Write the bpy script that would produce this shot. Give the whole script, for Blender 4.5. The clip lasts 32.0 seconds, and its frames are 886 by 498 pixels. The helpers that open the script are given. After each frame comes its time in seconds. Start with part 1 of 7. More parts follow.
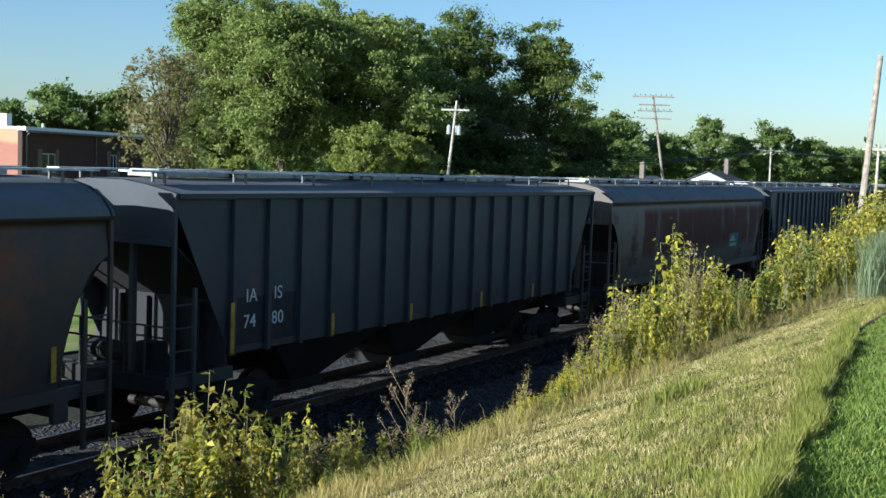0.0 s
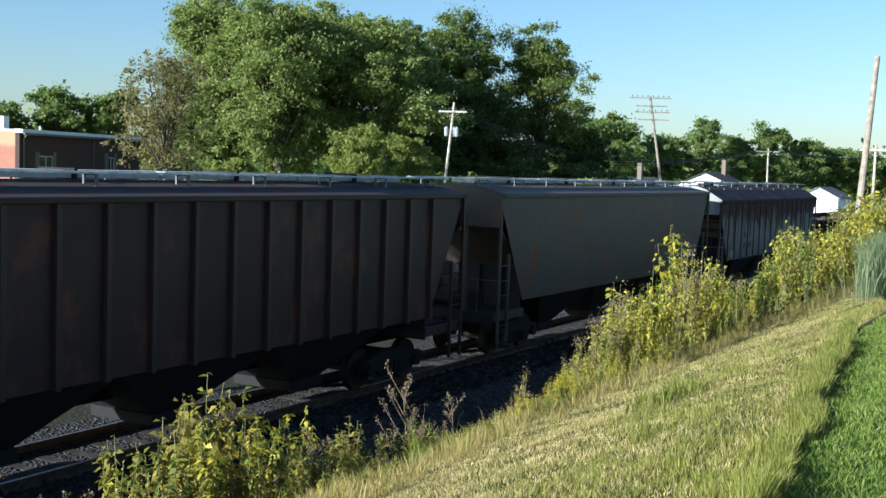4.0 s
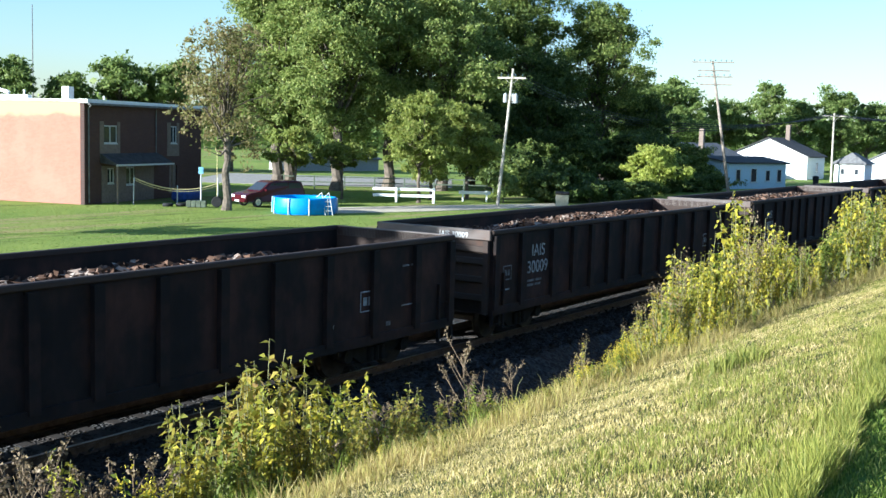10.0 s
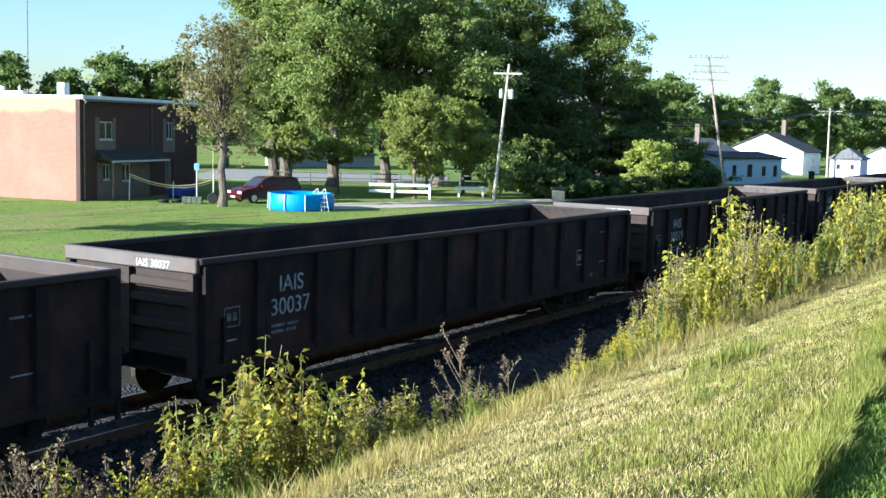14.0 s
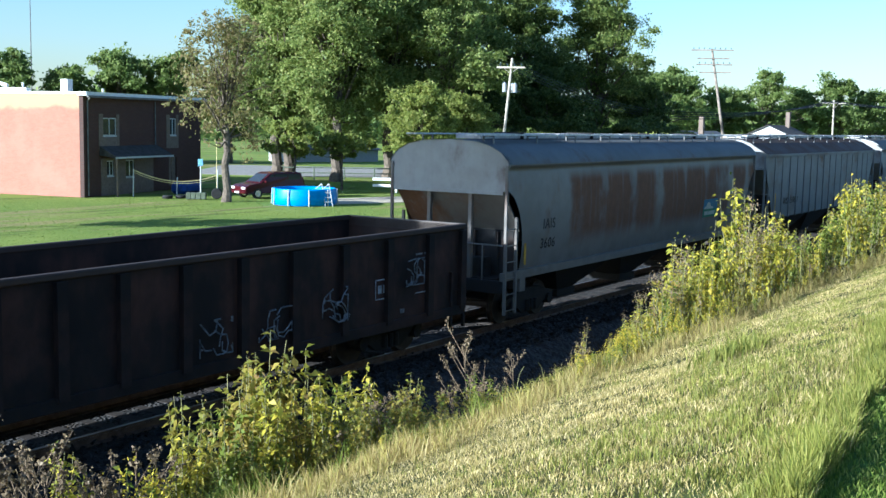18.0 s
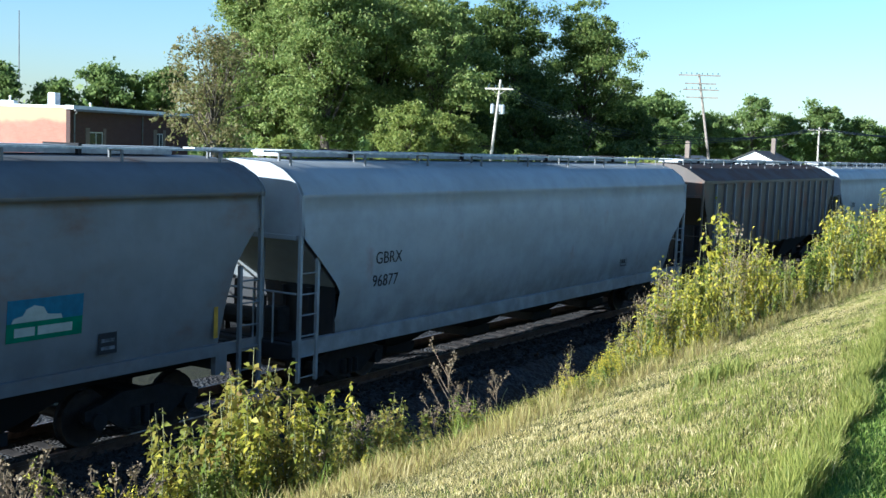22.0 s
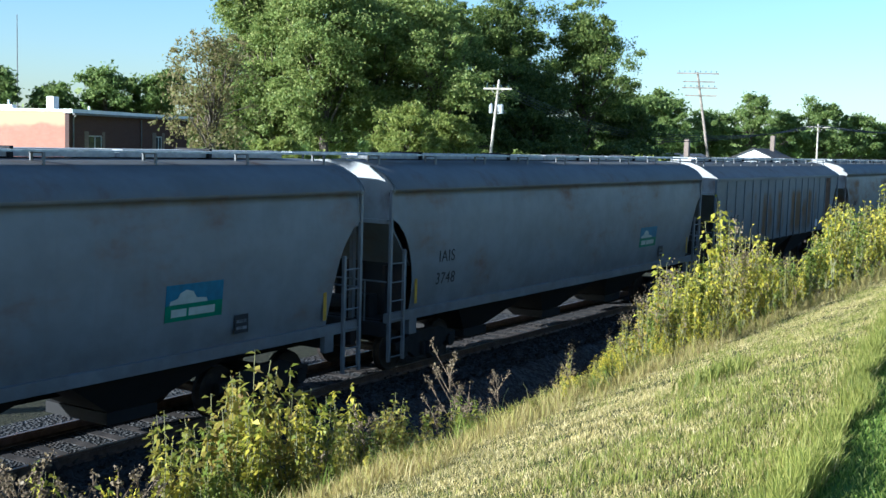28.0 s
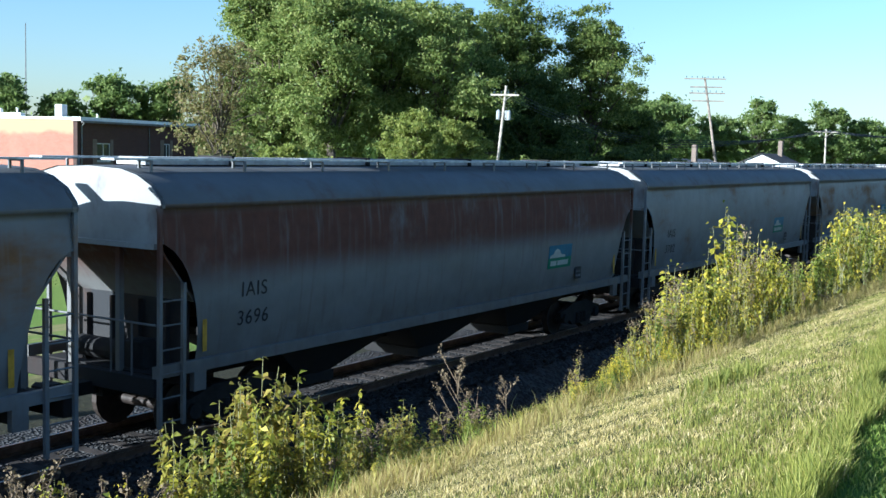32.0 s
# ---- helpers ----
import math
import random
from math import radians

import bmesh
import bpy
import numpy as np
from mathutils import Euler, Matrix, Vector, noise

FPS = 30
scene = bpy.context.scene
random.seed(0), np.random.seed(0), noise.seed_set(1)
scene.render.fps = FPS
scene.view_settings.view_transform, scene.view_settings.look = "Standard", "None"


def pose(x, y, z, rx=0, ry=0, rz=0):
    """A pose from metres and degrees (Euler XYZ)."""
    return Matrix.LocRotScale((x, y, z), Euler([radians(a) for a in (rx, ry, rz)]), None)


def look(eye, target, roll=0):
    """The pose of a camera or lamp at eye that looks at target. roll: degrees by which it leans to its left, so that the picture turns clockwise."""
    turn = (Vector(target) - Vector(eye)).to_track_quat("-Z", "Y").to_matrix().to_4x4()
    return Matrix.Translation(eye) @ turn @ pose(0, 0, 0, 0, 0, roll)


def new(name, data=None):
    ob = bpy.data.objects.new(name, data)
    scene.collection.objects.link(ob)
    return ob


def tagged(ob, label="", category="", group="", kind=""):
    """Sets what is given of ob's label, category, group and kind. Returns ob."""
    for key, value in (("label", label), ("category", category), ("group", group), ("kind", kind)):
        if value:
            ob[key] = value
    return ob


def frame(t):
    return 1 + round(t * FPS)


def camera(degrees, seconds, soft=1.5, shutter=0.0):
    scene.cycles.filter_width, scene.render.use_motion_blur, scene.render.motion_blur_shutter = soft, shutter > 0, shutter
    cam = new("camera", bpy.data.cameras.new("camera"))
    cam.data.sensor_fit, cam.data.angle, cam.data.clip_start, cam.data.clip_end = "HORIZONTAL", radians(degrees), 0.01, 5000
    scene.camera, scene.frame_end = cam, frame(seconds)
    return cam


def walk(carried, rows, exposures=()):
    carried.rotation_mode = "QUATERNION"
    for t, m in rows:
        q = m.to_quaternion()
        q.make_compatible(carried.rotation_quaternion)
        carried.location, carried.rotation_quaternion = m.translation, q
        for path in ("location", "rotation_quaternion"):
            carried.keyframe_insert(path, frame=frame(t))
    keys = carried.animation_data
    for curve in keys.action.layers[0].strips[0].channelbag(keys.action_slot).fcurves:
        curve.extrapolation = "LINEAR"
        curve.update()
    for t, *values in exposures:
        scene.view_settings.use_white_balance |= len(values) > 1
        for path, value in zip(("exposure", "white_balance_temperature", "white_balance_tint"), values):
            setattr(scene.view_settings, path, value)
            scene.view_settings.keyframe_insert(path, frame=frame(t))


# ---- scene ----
# camera: held by hand on the bank, 4.6 m above the rail head
EYE = (0.0, 0.0, 4.6)
cam = camera(42.9, 32.0)
TURNS = [  # seconds, yaw, pitch, roll
    (0, -59.68, -4.22, -2.03),
    (0.5, -59.80, -4.03, -2.07),
    (1, -59.60, -4.19, -2.02),
    (1.5, -59.79, -4.15, -2.23),
    (2, -59.92, -3.98, -2.37),
    (2.5, -59.80, -3.99, -2.26),
    (3, -60.17, -4.08, -2.17),
    (3.5, -60.12, -4.03, -2.05),
    (5.5, -58.55, -4.62, -1.57),
    (6, -58.43, -4.61, -1.44),
    (6.5, -57.47, -5.30, -1.53),
    (7, -56.96, -5.48, -1.84),
    (7.5, -56.66, -5.85, -1.93),
    (8, -56.57, -6.02, -1.79),
    (8.5, -56.81, -6.24, -1.53),
    (9, -56.70, -6.21, -1.47),
    (9.5, -56.72, -5.96, -1.43),
    (10, -56.82, -5.88, -1.54),
    (10.5, -56.92, -5.98, -1.83),
    (11, -57.06, -5.97, -1.80),
    (11.5, -57.12, -6.14, -1.49),
    (12, -57.12, -6.26, -1.59),
    (12.5, -57.29, -6.07, -1.44),
    (13, -57.08, -5.97, -1.40),
    (13.5, -57.12, -6.16, -1.69),
    (14, -57.02, -6.09, -1.46),
    (14.5, -56.91, -6.04, -1.47),
    (16.5, -56.79, -6.32, -1.34),
    (17, -56.84, -6.43, -1.21),
    (17.5, -56.91, -6.55, -1.14),
    (18, -56.85, -6.38, -1.12),
    (18.5, -56.70, -6.26, -1.20),
    (19, -56.72, -6.33, -1.26),
    (19.5, -56.81, -6.25, -1.31),
    (20, -56.86, -5.86, -1.32),
    (20.5, -56.91, -5.83, -1.43),
    (21, -56.84, -6.00, -1.84),
    (21.5, -57.25, -5.65, -1.94),
    (22, -57.48, -5.35, -2.11),
    (22.5, -57.27, -5.07, -2.26),
    (23, -57.43, -5.04, -2.21),
    (23.5, -57.89, -5.14, -1.81),
    (24, -58.05, -5.23, -1.95),
    (24.5, -57.95, -5.04, -1.96),
    (25, -58.00, -5.01, -1.86),
    (25.5, -57.80, -4.93, -1.66),
    (27.5, -57.81, -5.17, -1.64),
    (28, -57.53, -5.33, -1.60),
    (28.5, -57.39, -5.35, -1.73),
    (29, -57.58, -5.46, -1.58),
    (29.5, -57.43, -5.39, -1.64),
    (30, -57.58, -5.23, -1.52),
    (30.5, -57.39, -5.21, -1.31),
    (31, -57.41, -5.27, -1.36),
    (31.5, -57.07, -5.12, -1.38),
    (32, -57.16, -5.02, -1.39),
]
walk(cam, [(t, pose(*EYE, 90 + p, r, y)) for t, y, p, r in TURNS],
     exposures=[(0, 1.16, 5100, 6), (3.5, 1.22, 5100, 6), (5.5, 1.38, 5080, 6), (7, 1.54, 5120, 6), (8.2, 1.74, 5150, 6), (9.5, 1.75, 5150, 6),
                (11, 1.75, 5020, 6), (14.5, 1.75, 5040, 6), (17, 1.7, 4900, 6), (18, 1.62, 4850, 6), (20, 1.55, 4850, 6), (25, 1.56, 4850, 6), (32, 1.52, 4850, 6)])

# ---- light: a low evening sun behind the train, clear sky ----
SUN_HEADING, SUN_UP = 152.0, 17.0
world = bpy.data.worlds.new("world")
scene.world = world
world.use_nodes = True
wn = world.node_tree
sky = wn.nodes.new("ShaderNodeTexSky")
sky.sky_type = 'NISHITA'
sky.sun_disc = False
sky.sun_elevation = radians(SUN_UP)
sky.sun_rotation = radians((90 - SUN_HEADING) % 360)
sky.altitude = 200
sky.air_density, sky.dust_density, sky.ozone_density = 1.1, 0.7, 2.2
wn.links.new(sky.outputs[0], wn.nodes["Background"].inputs[0])
wn.nodes["Background"].inputs[1].default_value = 0.064
sun_data = bpy.data.lights.new("sun", 'SUN')
sun_data.energy, sun_data.angle, sun_data.color = 5.0, radians(0.53), (1.0, 0.91, 0.76)
sun = new("sun", sun_data)
to_sun = Vector((math.cos(radians(SUN_HEADING)) * math.cos(radians(SUN_UP)),
                 math.sin(radians(SUN_HEADING)) * math.cos(radians(SUN_UP)), math.sin(radians(SUN_UP))))
sun.matrix_world = look(to_sun * 60, (0, 0, 0))


# ---- materials ----
class Nodes:
    """A short way to write node materials."""

    def __init__(self, name, rough=0.8, metal=0.0, spec=0.3):
        self.mat = bpy.data.materials.new(name)
        self.mat.use_nodes = True
        self.tree = self.mat.node_tree
        self.bsdf = self.tree.nodes["Principled BSDF"]
        self.bsdf.inputs["Roughness"].default_value = rough
        self.bsdf.inputs["Metallic"].default_value = metal
        self.bsdf.inputs["Specular IOR Level"].default_value = spec
        self.coord = self.tree.nodes.new("ShaderNodeTexCoord")

    def put(self, socket, value):
        if isinstance(value, bpy.types.NodeSocket):
            self.tree.links.new(value, socket)
        elif isinstance(value, (tuple, list)) and len(value) == 3 and socket.type == 'RGBA':
            socket.default_value = (*value, 1)
        else:
            socket.default_value = value

    def scaled(self, x, y, z, offset=(0, 0, 0), source="Object"):
        n = self.tree.nodes.new("ShaderNodeMapping")
        self.put(n.inputs[0], self.coord.outputs[source])
        n.inputs["Scale"].default_value = (x, y, z)
        n.inputs["Location"].default_value = offset
        return n.outputs[0]

    def noise(self, scale, detail=3.0, rough=0.6, vector=None):
        n = self.tree.nodes.new("ShaderNodeTexNoise")
        self.put(n.inputs["Vector"], vector if vector is not None else self.coord.outputs["Object"])
        n.inputs["Scale"].default_value = scale
        n.inputs["Detail"].default_value = detail
        n.inputs["Roughness"].default_value = rough
        return n.outputs["Fac"]

    def step(self, value, low, high, out0=0.0, out1=1.0):
        n = self.tree.nodes.new("ShaderNodeMapRange")
        n.interpolation_type = 'SMOOTHSTEP'
        self.put(n.inputs[0], value)
        for i, v in enumerate((low, high, out0, out1)):
            n.inputs[i + 1].default_value = v
        return n.outputs[0]

    def math(self, op, a, b=0.0):
        n = self.tree.nodes.new("ShaderNodeMath")
        n.operation = op
        self.put(n.inputs[0], a)
        self.put(n.inputs[1], b)
        return n.outputs[0]

    def mix(self, fac, a, b, blend='MIX'):
        n = self.tree.nodes.new("ShaderNodeMix")
        n.data_type, n.blend_type = 'RGBA', blend
        self.put(n.inputs[0], fac)
        self.put(n.inputs[6], a)
        self.put(n.inputs[7], b)
        return n.outputs[2]

    def axis(self, which, source="Object"):
        n = self.tree.nodes.new("ShaderNodeSeparateXYZ")
        self.put(n.inputs[0], self.coord.outputs[source])
        return n.outputs[which]

    def island(self):
        return self.tree.nodes.new("ShaderNodeNewGeometry").outputs["Random Per Island"]

    def own(self):
        return self.tree.nodes.new("ShaderNodeObjectInfo").outputs["Random"]

    def ramp(self, fac, stops):
        n = self.tree.nodes.new("ShaderNodeValToRGB")
        self.put(n.inputs[0], fac)
        el = n.color_ramp.elements
        while len(el) < len(stops):
            el.new(0.5)
        for e, (p, c) in zip(el, stops):
            e.position, e.color = p, (*c, 1)
        return n.outputs[0]

    def bump(self, height, strength=0.3, distance=0.02):
        n = self.tree.nodes.new("ShaderNodeBump")
        n.inputs["Strength"].default_value = strength
        n.inputs["Distance"].default_value = distance
        self.put(n.inputs["Height"], height)
        self.tree.links.new(n.outputs[0], self.bsdf.inputs["Normal"])
        return self

    def done(self, colour, rough=None):
        self.put(self.bsdf.inputs["Base Color"], colour)
        if rough is not None:
            self.put(self.bsdf.inputs["Roughness"], rough)
        return self.mat


def plain(name, colour, rough=0.7, metal=0.0, vary=0.25, scale=6.0, bump=0.15):
    n = Nodes(name, rough, metal)
    a = n.noise(scale, 4.0)
    dark = tuple(c * (1 - vary) for c in colour)
    light = tuple(min(1, c * (1 + vary)) for c in colour)
    n.bump(n.noise(scale * 5, 3.0), bump, 0.01)
    return n.done(n.mix(n.step(a, 0.3, 0.7), dark, light))


def leafy(name, stops, shine=0.25, translucent=0.45, patch=0.35, depth=0.25, own=0.0):
    """Leaves: a colour for each leaf, with light passing through."""
    n = Nodes(name, 0.55, 0.0, shine)
    col = n.ramp(n.island(), stops)
    wide = n.noise(patch, 2.0)
    col = n.mix(n.step(wide, 0.35, 0.65, 0.0, depth), col, n.mix(0.5, col, (0.05, 0.07, 0.01)))
    col = n.mix(n.math('MULTIPLY', n.own(), own), col, n.mix(0.6, col, (0.13, 0.20, 0.03)))
    n.done(col)
    tr = n.tree.nodes.new("ShaderNodeBsdfTranslucent")
    n.put(tr.inputs[0], col)
    ms = n.tree.nodes.new("ShaderNodeMixShader")
    ms.inputs[0].default_value = translucent
    out = n.tree.nodes["Material Output"]
    n.tree.links.new(n.bsdf.outputs[0], ms.inputs[1])
    n.tree.links.new(tr.outputs[0], ms.inputs[2])
    n.tree.links.new(ms.outputs[0], out.inputs[0])
    return n.mat


def railcar_paint(name, base, rust=(0.16, 0.055, 0.02), amount=0.5, low=1.3, high=3.8, panel=0.0, streak=1.0, dirt=0.35, rough=0.55, shape=(0.9, 0.9, 0.6), drip=0.0):
    """Weathered paint: rust blotches between the heights low and high, runs below them, road dirt near the sill."""
    n = Nodes(name, rough, 0.0, 0.3)
    z = n.axis(2)
    blot = n.noise(1.0, 5.0, 0.62, n.scaled(*shape))
    if panel:
        wave = n.math('MULTIPLY', n.noise(1.0, 1.0, 0.5, n.scaled(0.45, 0.0, 0.0)), 1.6)
        x = n.math('PINGPONG', n.math('ADD', n.axis(0), wave), panel / 2)
        edge = n.math('MULTIPLY', n.noise(1.0, 3.0, 0.6, n.scaled(1.6, 1.6, 0.8, (3, 1, 0))), panel * 0.45)
        gate = n.step(n.math('ADD', x, edge), panel * 0.20, panel * 0.50)
        blot = n.math('MULTIPLY', n.math('ADD', blot, n.math('MULTIPLY', n.math('SUBTRACT', n.noise(1.0, 1.0, 0.5, n.scaled(0.33, 0.33, 0.12, (7, 2, 0))), 0.38), 1.7)), n.math('ADD', n.math('MULTIPLY', gate, 0.36), 0.53))
    band = n.math('MULTIPLY', n.step(z, low - 0.25, low + 0.35), n.step(z, high + 0.1, high - 0.25))
    mask = n.math('MULTIPLY', n.step(blot, 0.60 - 0.3 * amount, 0.92 - 0.3 * amount), band)
    runs = n.noise(1.0, 3.0, 0.5, n.scaled(7.0 * streak, 7.0 * streak, 0.35))
    mask = n.math('MULTIPLY', mask, n.step(runs, 0.2, 0.5, 0.55, 1.0))
    if drip:
        hang = n.math('ADD', n.math('MULTIPLY', n.noise(1.0, 3.0, 0.7, n.scaled(6.0, 0.0, 0.0)), 1.5 * drip), n.math('MULTIPLY', n.noise(1.0, 1.0, 0.5, n.scaled(0.8, 0.0, 0.0, (4, 0, 0))), 2.4 * drip))
        over = n.math('ADD', n.math('SUBTRACT', z, high - 0.75 + 1.85 * drip), hang)
        mask = n.math('MAXIMUM', mask, n.math('MULTIPLY', n.step(over, 0.0, 0.22), n.step(n.noise(3.0, 4.0), 0.25, 0.5, 0.6, 1.0)))
        thin = n.noise(1.0, 4.0, 0.6, n.scaled(8.0, 0.0, 0.10, (2, 0, 0)))
        reach = n.math('ADD', n.math('MULTIPLY', n.step(z, 1.5, high), 0.26), n.math('MULTIPLY', n.noise(1.0, 2.0, 0.5, n.scaled(0.7, 0.0, 0.0, (9, 0, 0))), 0.25))
        mask = n.math('MAXIMUM', mask, n.step(n.math('ADD', thin, reach), 0.74, 0.82, 0.0, 0.85))
    streaks = n.math('MULTIPLY', n.step(runs, 0.5, 0.75), 0.4 * amount)
    grime = n.noise(2.2, 5.0)
    col = n.mix(n.step(grime, 0.35, 0.75, 0.0, 0.35), base, tuple(c * 0.55 for c in base))
    broad = n.noise(1.0, 4.0, 0.6, n.scaled(0.55, 0.55, 0.9, (5, 3, 1)))
    col = n.mix(n.step(broad, 0.42, 0.68, 0.0, 0.42), col, tuple(c * f for c, f in zip(base, (0.66, 0.62, 0.57))))
    col = n.mix(streaks, col, tuple(0.5 * a + 0.5 * b for a, b in zip(base, rust)))
    col = n.mix(mask, col, n.mix(n.noise(5.0, 4.0), rust, tuple(c * 1.9 for c in rust)))
    low_dirt = n.math('MULTIPLY', n.step(z, 2.0, 1.0), n.step(grime, 0.25, 0.65, 0.1, 1.0))
    col = n.mix(n.math('MULTIPLY', low_dirt, dirt), col, (0.055, 0.045, 0.035))
    n.bump(n.noise(1.3, 3.0), 0.25, 0.03)
    return n.done(col, n.step(mask, 0.0, 1.0, rough, 0.9))

M_STEEL = plain("dark_underframe_steel", (0.012, 0.011, 0.0105), 0.8, 0.0, 0.4)
M_WHEEL = plain("wheel_steel", (0.035, 0.027, 0.022), 0.6, 0.3, 0.3)
M_RAIL = plain("rail_steel", (0.16, 0.11, 0.08), 0.35, 0.6, 0.3)
M_TIE = plain("creosoted_wood", (0.045, 0.036, 0.03), 0.9, 0.0, 0.4, 3.0, 0.5)
M_YELLOW = plain("yellow_stripe_paint", (0.42, 0.25, 0.02), 0.7, 0.0, 0.45, 3.0)
M_WHITE = plain("white_lettering_paint", (0.60, 0.60, 0.58), 0.6, 0.0, 0.15, 9.0)
M_FADED = plain("faded_white_lettering_paint", (0.30, 0.31, 0.32), 0.7, 0.0, 0.45, 7.0)
M_DIM = plain("dirty_stencil_paint", (0.13, 0.13, 0.135), 0.8, 0.0, 0.6, 8.0)
M_BLACK = plain("black_lettering_paint", (0.015, 0.015, 0.018), 0.6, 0.0, 0.3)
M_GALV = plain("galvanised_running_board", (0.45, 0.45, 0.43), 0.55, 0.2, 0.3)
M_BRACKET = plain("grey_bracket_steel", (0.17, 0.17, 0.165), 0.6, 0.0, 0.3)
M_HATCH = plain("hatch_cover_paint", (0.36, 0.35, 0.33), 0.6, 0.0, 0.2)
M_SIGN_BLUE = plain("sign_blue", (0.025, 0.12, 0.19), 0.5, 0.0, 0.15)
M_SIGN_GREEN = plain("sign_green", (0.01, 0.14, 0.07), 0.5, 0.0, 0.15)
M_SIGN_CREAM = plain("sign_cream", (0.36, 0.38, 0.33), 0.5, 0.0, 0.1)
M_TAG_PALE = plain("graffiti_pale_paint", (0.17, 0.175, 0.185), 0.8, 0.0, 0.6, 2.5)
M_TAG_MAUVE = plain("graffiti_mauve_paint", (0.115, 0.10, 0.125), 0.8, 0.0, 0.6, 2.5)
M_TAG_SEA = plain("graffiti_sea_green_paint", (0.085, 0.15, 0.15), 0.8, 0.0, 0.5, 2.5)
M_TAG_BLUE = plain("graffiti_blue_paint", (0.045, 0.06, 0.085), 0.6, 0.0, 0.4, 3.0)
M_TAG_PINK = plain("graffiti_pink_paint", (0.32, 0.03, 0.09), 0.6, 0.0, 0.3, 3.0)
M_TAG_TEAL = plain("graffiti_teal_paint", (0.03, 0.12, 0.13), 0.6, 0.0, 0.3, 3.0)


# ---- mesh helpers ----
def part(name, bm, material, parent=None, label="", at=None):
    me = bpy.data.meshes.new(name)
    bm.to_mesh(me)
    bm.free()
    me.materials.append(material)
    ob = new(name, me)
    if parent is not None:
        ob.parent = parent
    if at is not None:
        ob.matrix_basis = at
    if label:
        ob["label"] = label
    return ob


def again(ob, at, parent=None):
    """Another object on the same mesh."""
    o = new(ob.name.split(".")[0], ob.data)
    o.parent = parent if parent is not None else ob.parent
    o.matrix_basis = at
    if "label" in ob:
        o["label"] = ob["label"]
    return o


def holder(name, at=None):
    e = new(name)
    e.empty_display_size = 0.3
    if at is not None:
        e.matrix_basis = at
    return e


def box(bm, x0, y0, z0, x1, y1, z1, m=None):
    vs = [bm.verts.new((x, y, z)) for x in (x0, x1) for y in (y0, y1) for z in (z0, z1)]
    if m is not None:
        for v in vs:
            v.co = m @ v.co
    for f in ((0, 1, 3, 2), (4, 6, 7, 5), (0, 4, 5, 1), (2, 3, 7, 6), (0, 2, 6, 4), (1, 5, 7, 3)):
        bm.faces.new([vs[i] for i in f])
    return vs


def chamfer_box(bm, x0, y0, z0, x1, y1, z1, c=0.02):
    """A box with its long upright and top edges taken off."""
    g = bmesh.new()
    box(g, x0, y0, z0, x1, y1, z1)
    bmesh.ops.bevel(g, geom=g.edges[:], offset=c, segments=1, affect='EDGES')
    add_mesh(bm, g)


def add_mesh(bm, g, m=None):
    idx = {}
    for v in g.verts:
        idx[v] = bm.verts.new(m @ v.co if m is not None else v.co)
    for f in g.faces:
        bm.faces.new([idx[v] for v in f.verts])
    g.free()


def rod(bm, a, b, r0, r1=None, n=6):
    """A round bar from a to b."""
    a, b = Vector(a), Vector(b)
    r1 = r0 if r1 is None else r1
    q = (b - a).to_track_quat('Z', 'Y')
    rings = []
    for c, r in ((a, r0), (b, r1)):
        rings.append([bm.verts.new(c + q @ Vector((r * math.cos(i * math.tau / n), r * math.sin(i * math.tau / n), 0))) for i in range(n)])
    for i in range(n):
        bm.faces.new((rings[0][i], rings[0][(i + 1) % n], rings[1][(i + 1) % n], rings[1][i]))
    bm.faces.new(rings[0][::-1])
    bm.faces.new(rings[1])


def lathe(bm, pts, axis='Y', n=20):
    """Turns a profile of (along, radius) about an axis."""
    rings = []
    for s, r in pts:
        ring = []
        for i in range(n):
            a = i * math.tau / n
            p = (r * math.cos(a), s, r * math.sin(a)) if axis == 'Y' else (r * math.cos(a), r * math.sin(a), s)
            ring.append(bm.verts.new(p))
        rings.append(ring)
    for k in range(len(rings) - 1):
        for i in range(n):
            bm.faces.new((rings[k][i], rings[k][(i + 1) % n], rings[k + 1][(i + 1) % n], rings[k + 1][i]))
    bm.faces.new(rings[0][::-1])
    bm.faces.new(rings[-1])


def prism(bm, outline, y0, y1):
    """An outline in x and z, given depth from y0 to y1."""
    a = [bm.verts.new((x, y0, z)) for x, z in outline]
    b = [bm.verts.new((x, y1, z)) for x, z in outline]
    n = len(outline)
    for i in range(n):
        bm.faces.new((a[i], a[(i + 1) % n], b[(i + 1) % n], b[i]))
    bm.faces.new(a[::-1])
    bm.faces.new(b)


def letters(name, words, size, material, parent, at, label="", spacing=1.0):
    cu = bpy.data.curves.new(name, 'FONT')
    cu.body, cu.size, cu.extrude, cu.space_character = words, size, 0.003, spacing
    tmp = bpy.data.objects.new(name, cu)
    scene.collection.objects.link(tmp)
    dg = bpy.context.evaluated_depsgraph_get()
    me = bpy.data.meshes.new_from_object(tmp.evaluated_get(dg))
    bpy.data.objects.remove(tmp)
    bpy.data.curves.remove(cu)
    me.materials.clear()
    me.materials.append(material)
    ob = new(name, me)
    ob.parent = parent
    ob.matrix_basis = at
    if label:
        ob["label"] = label
    return ob


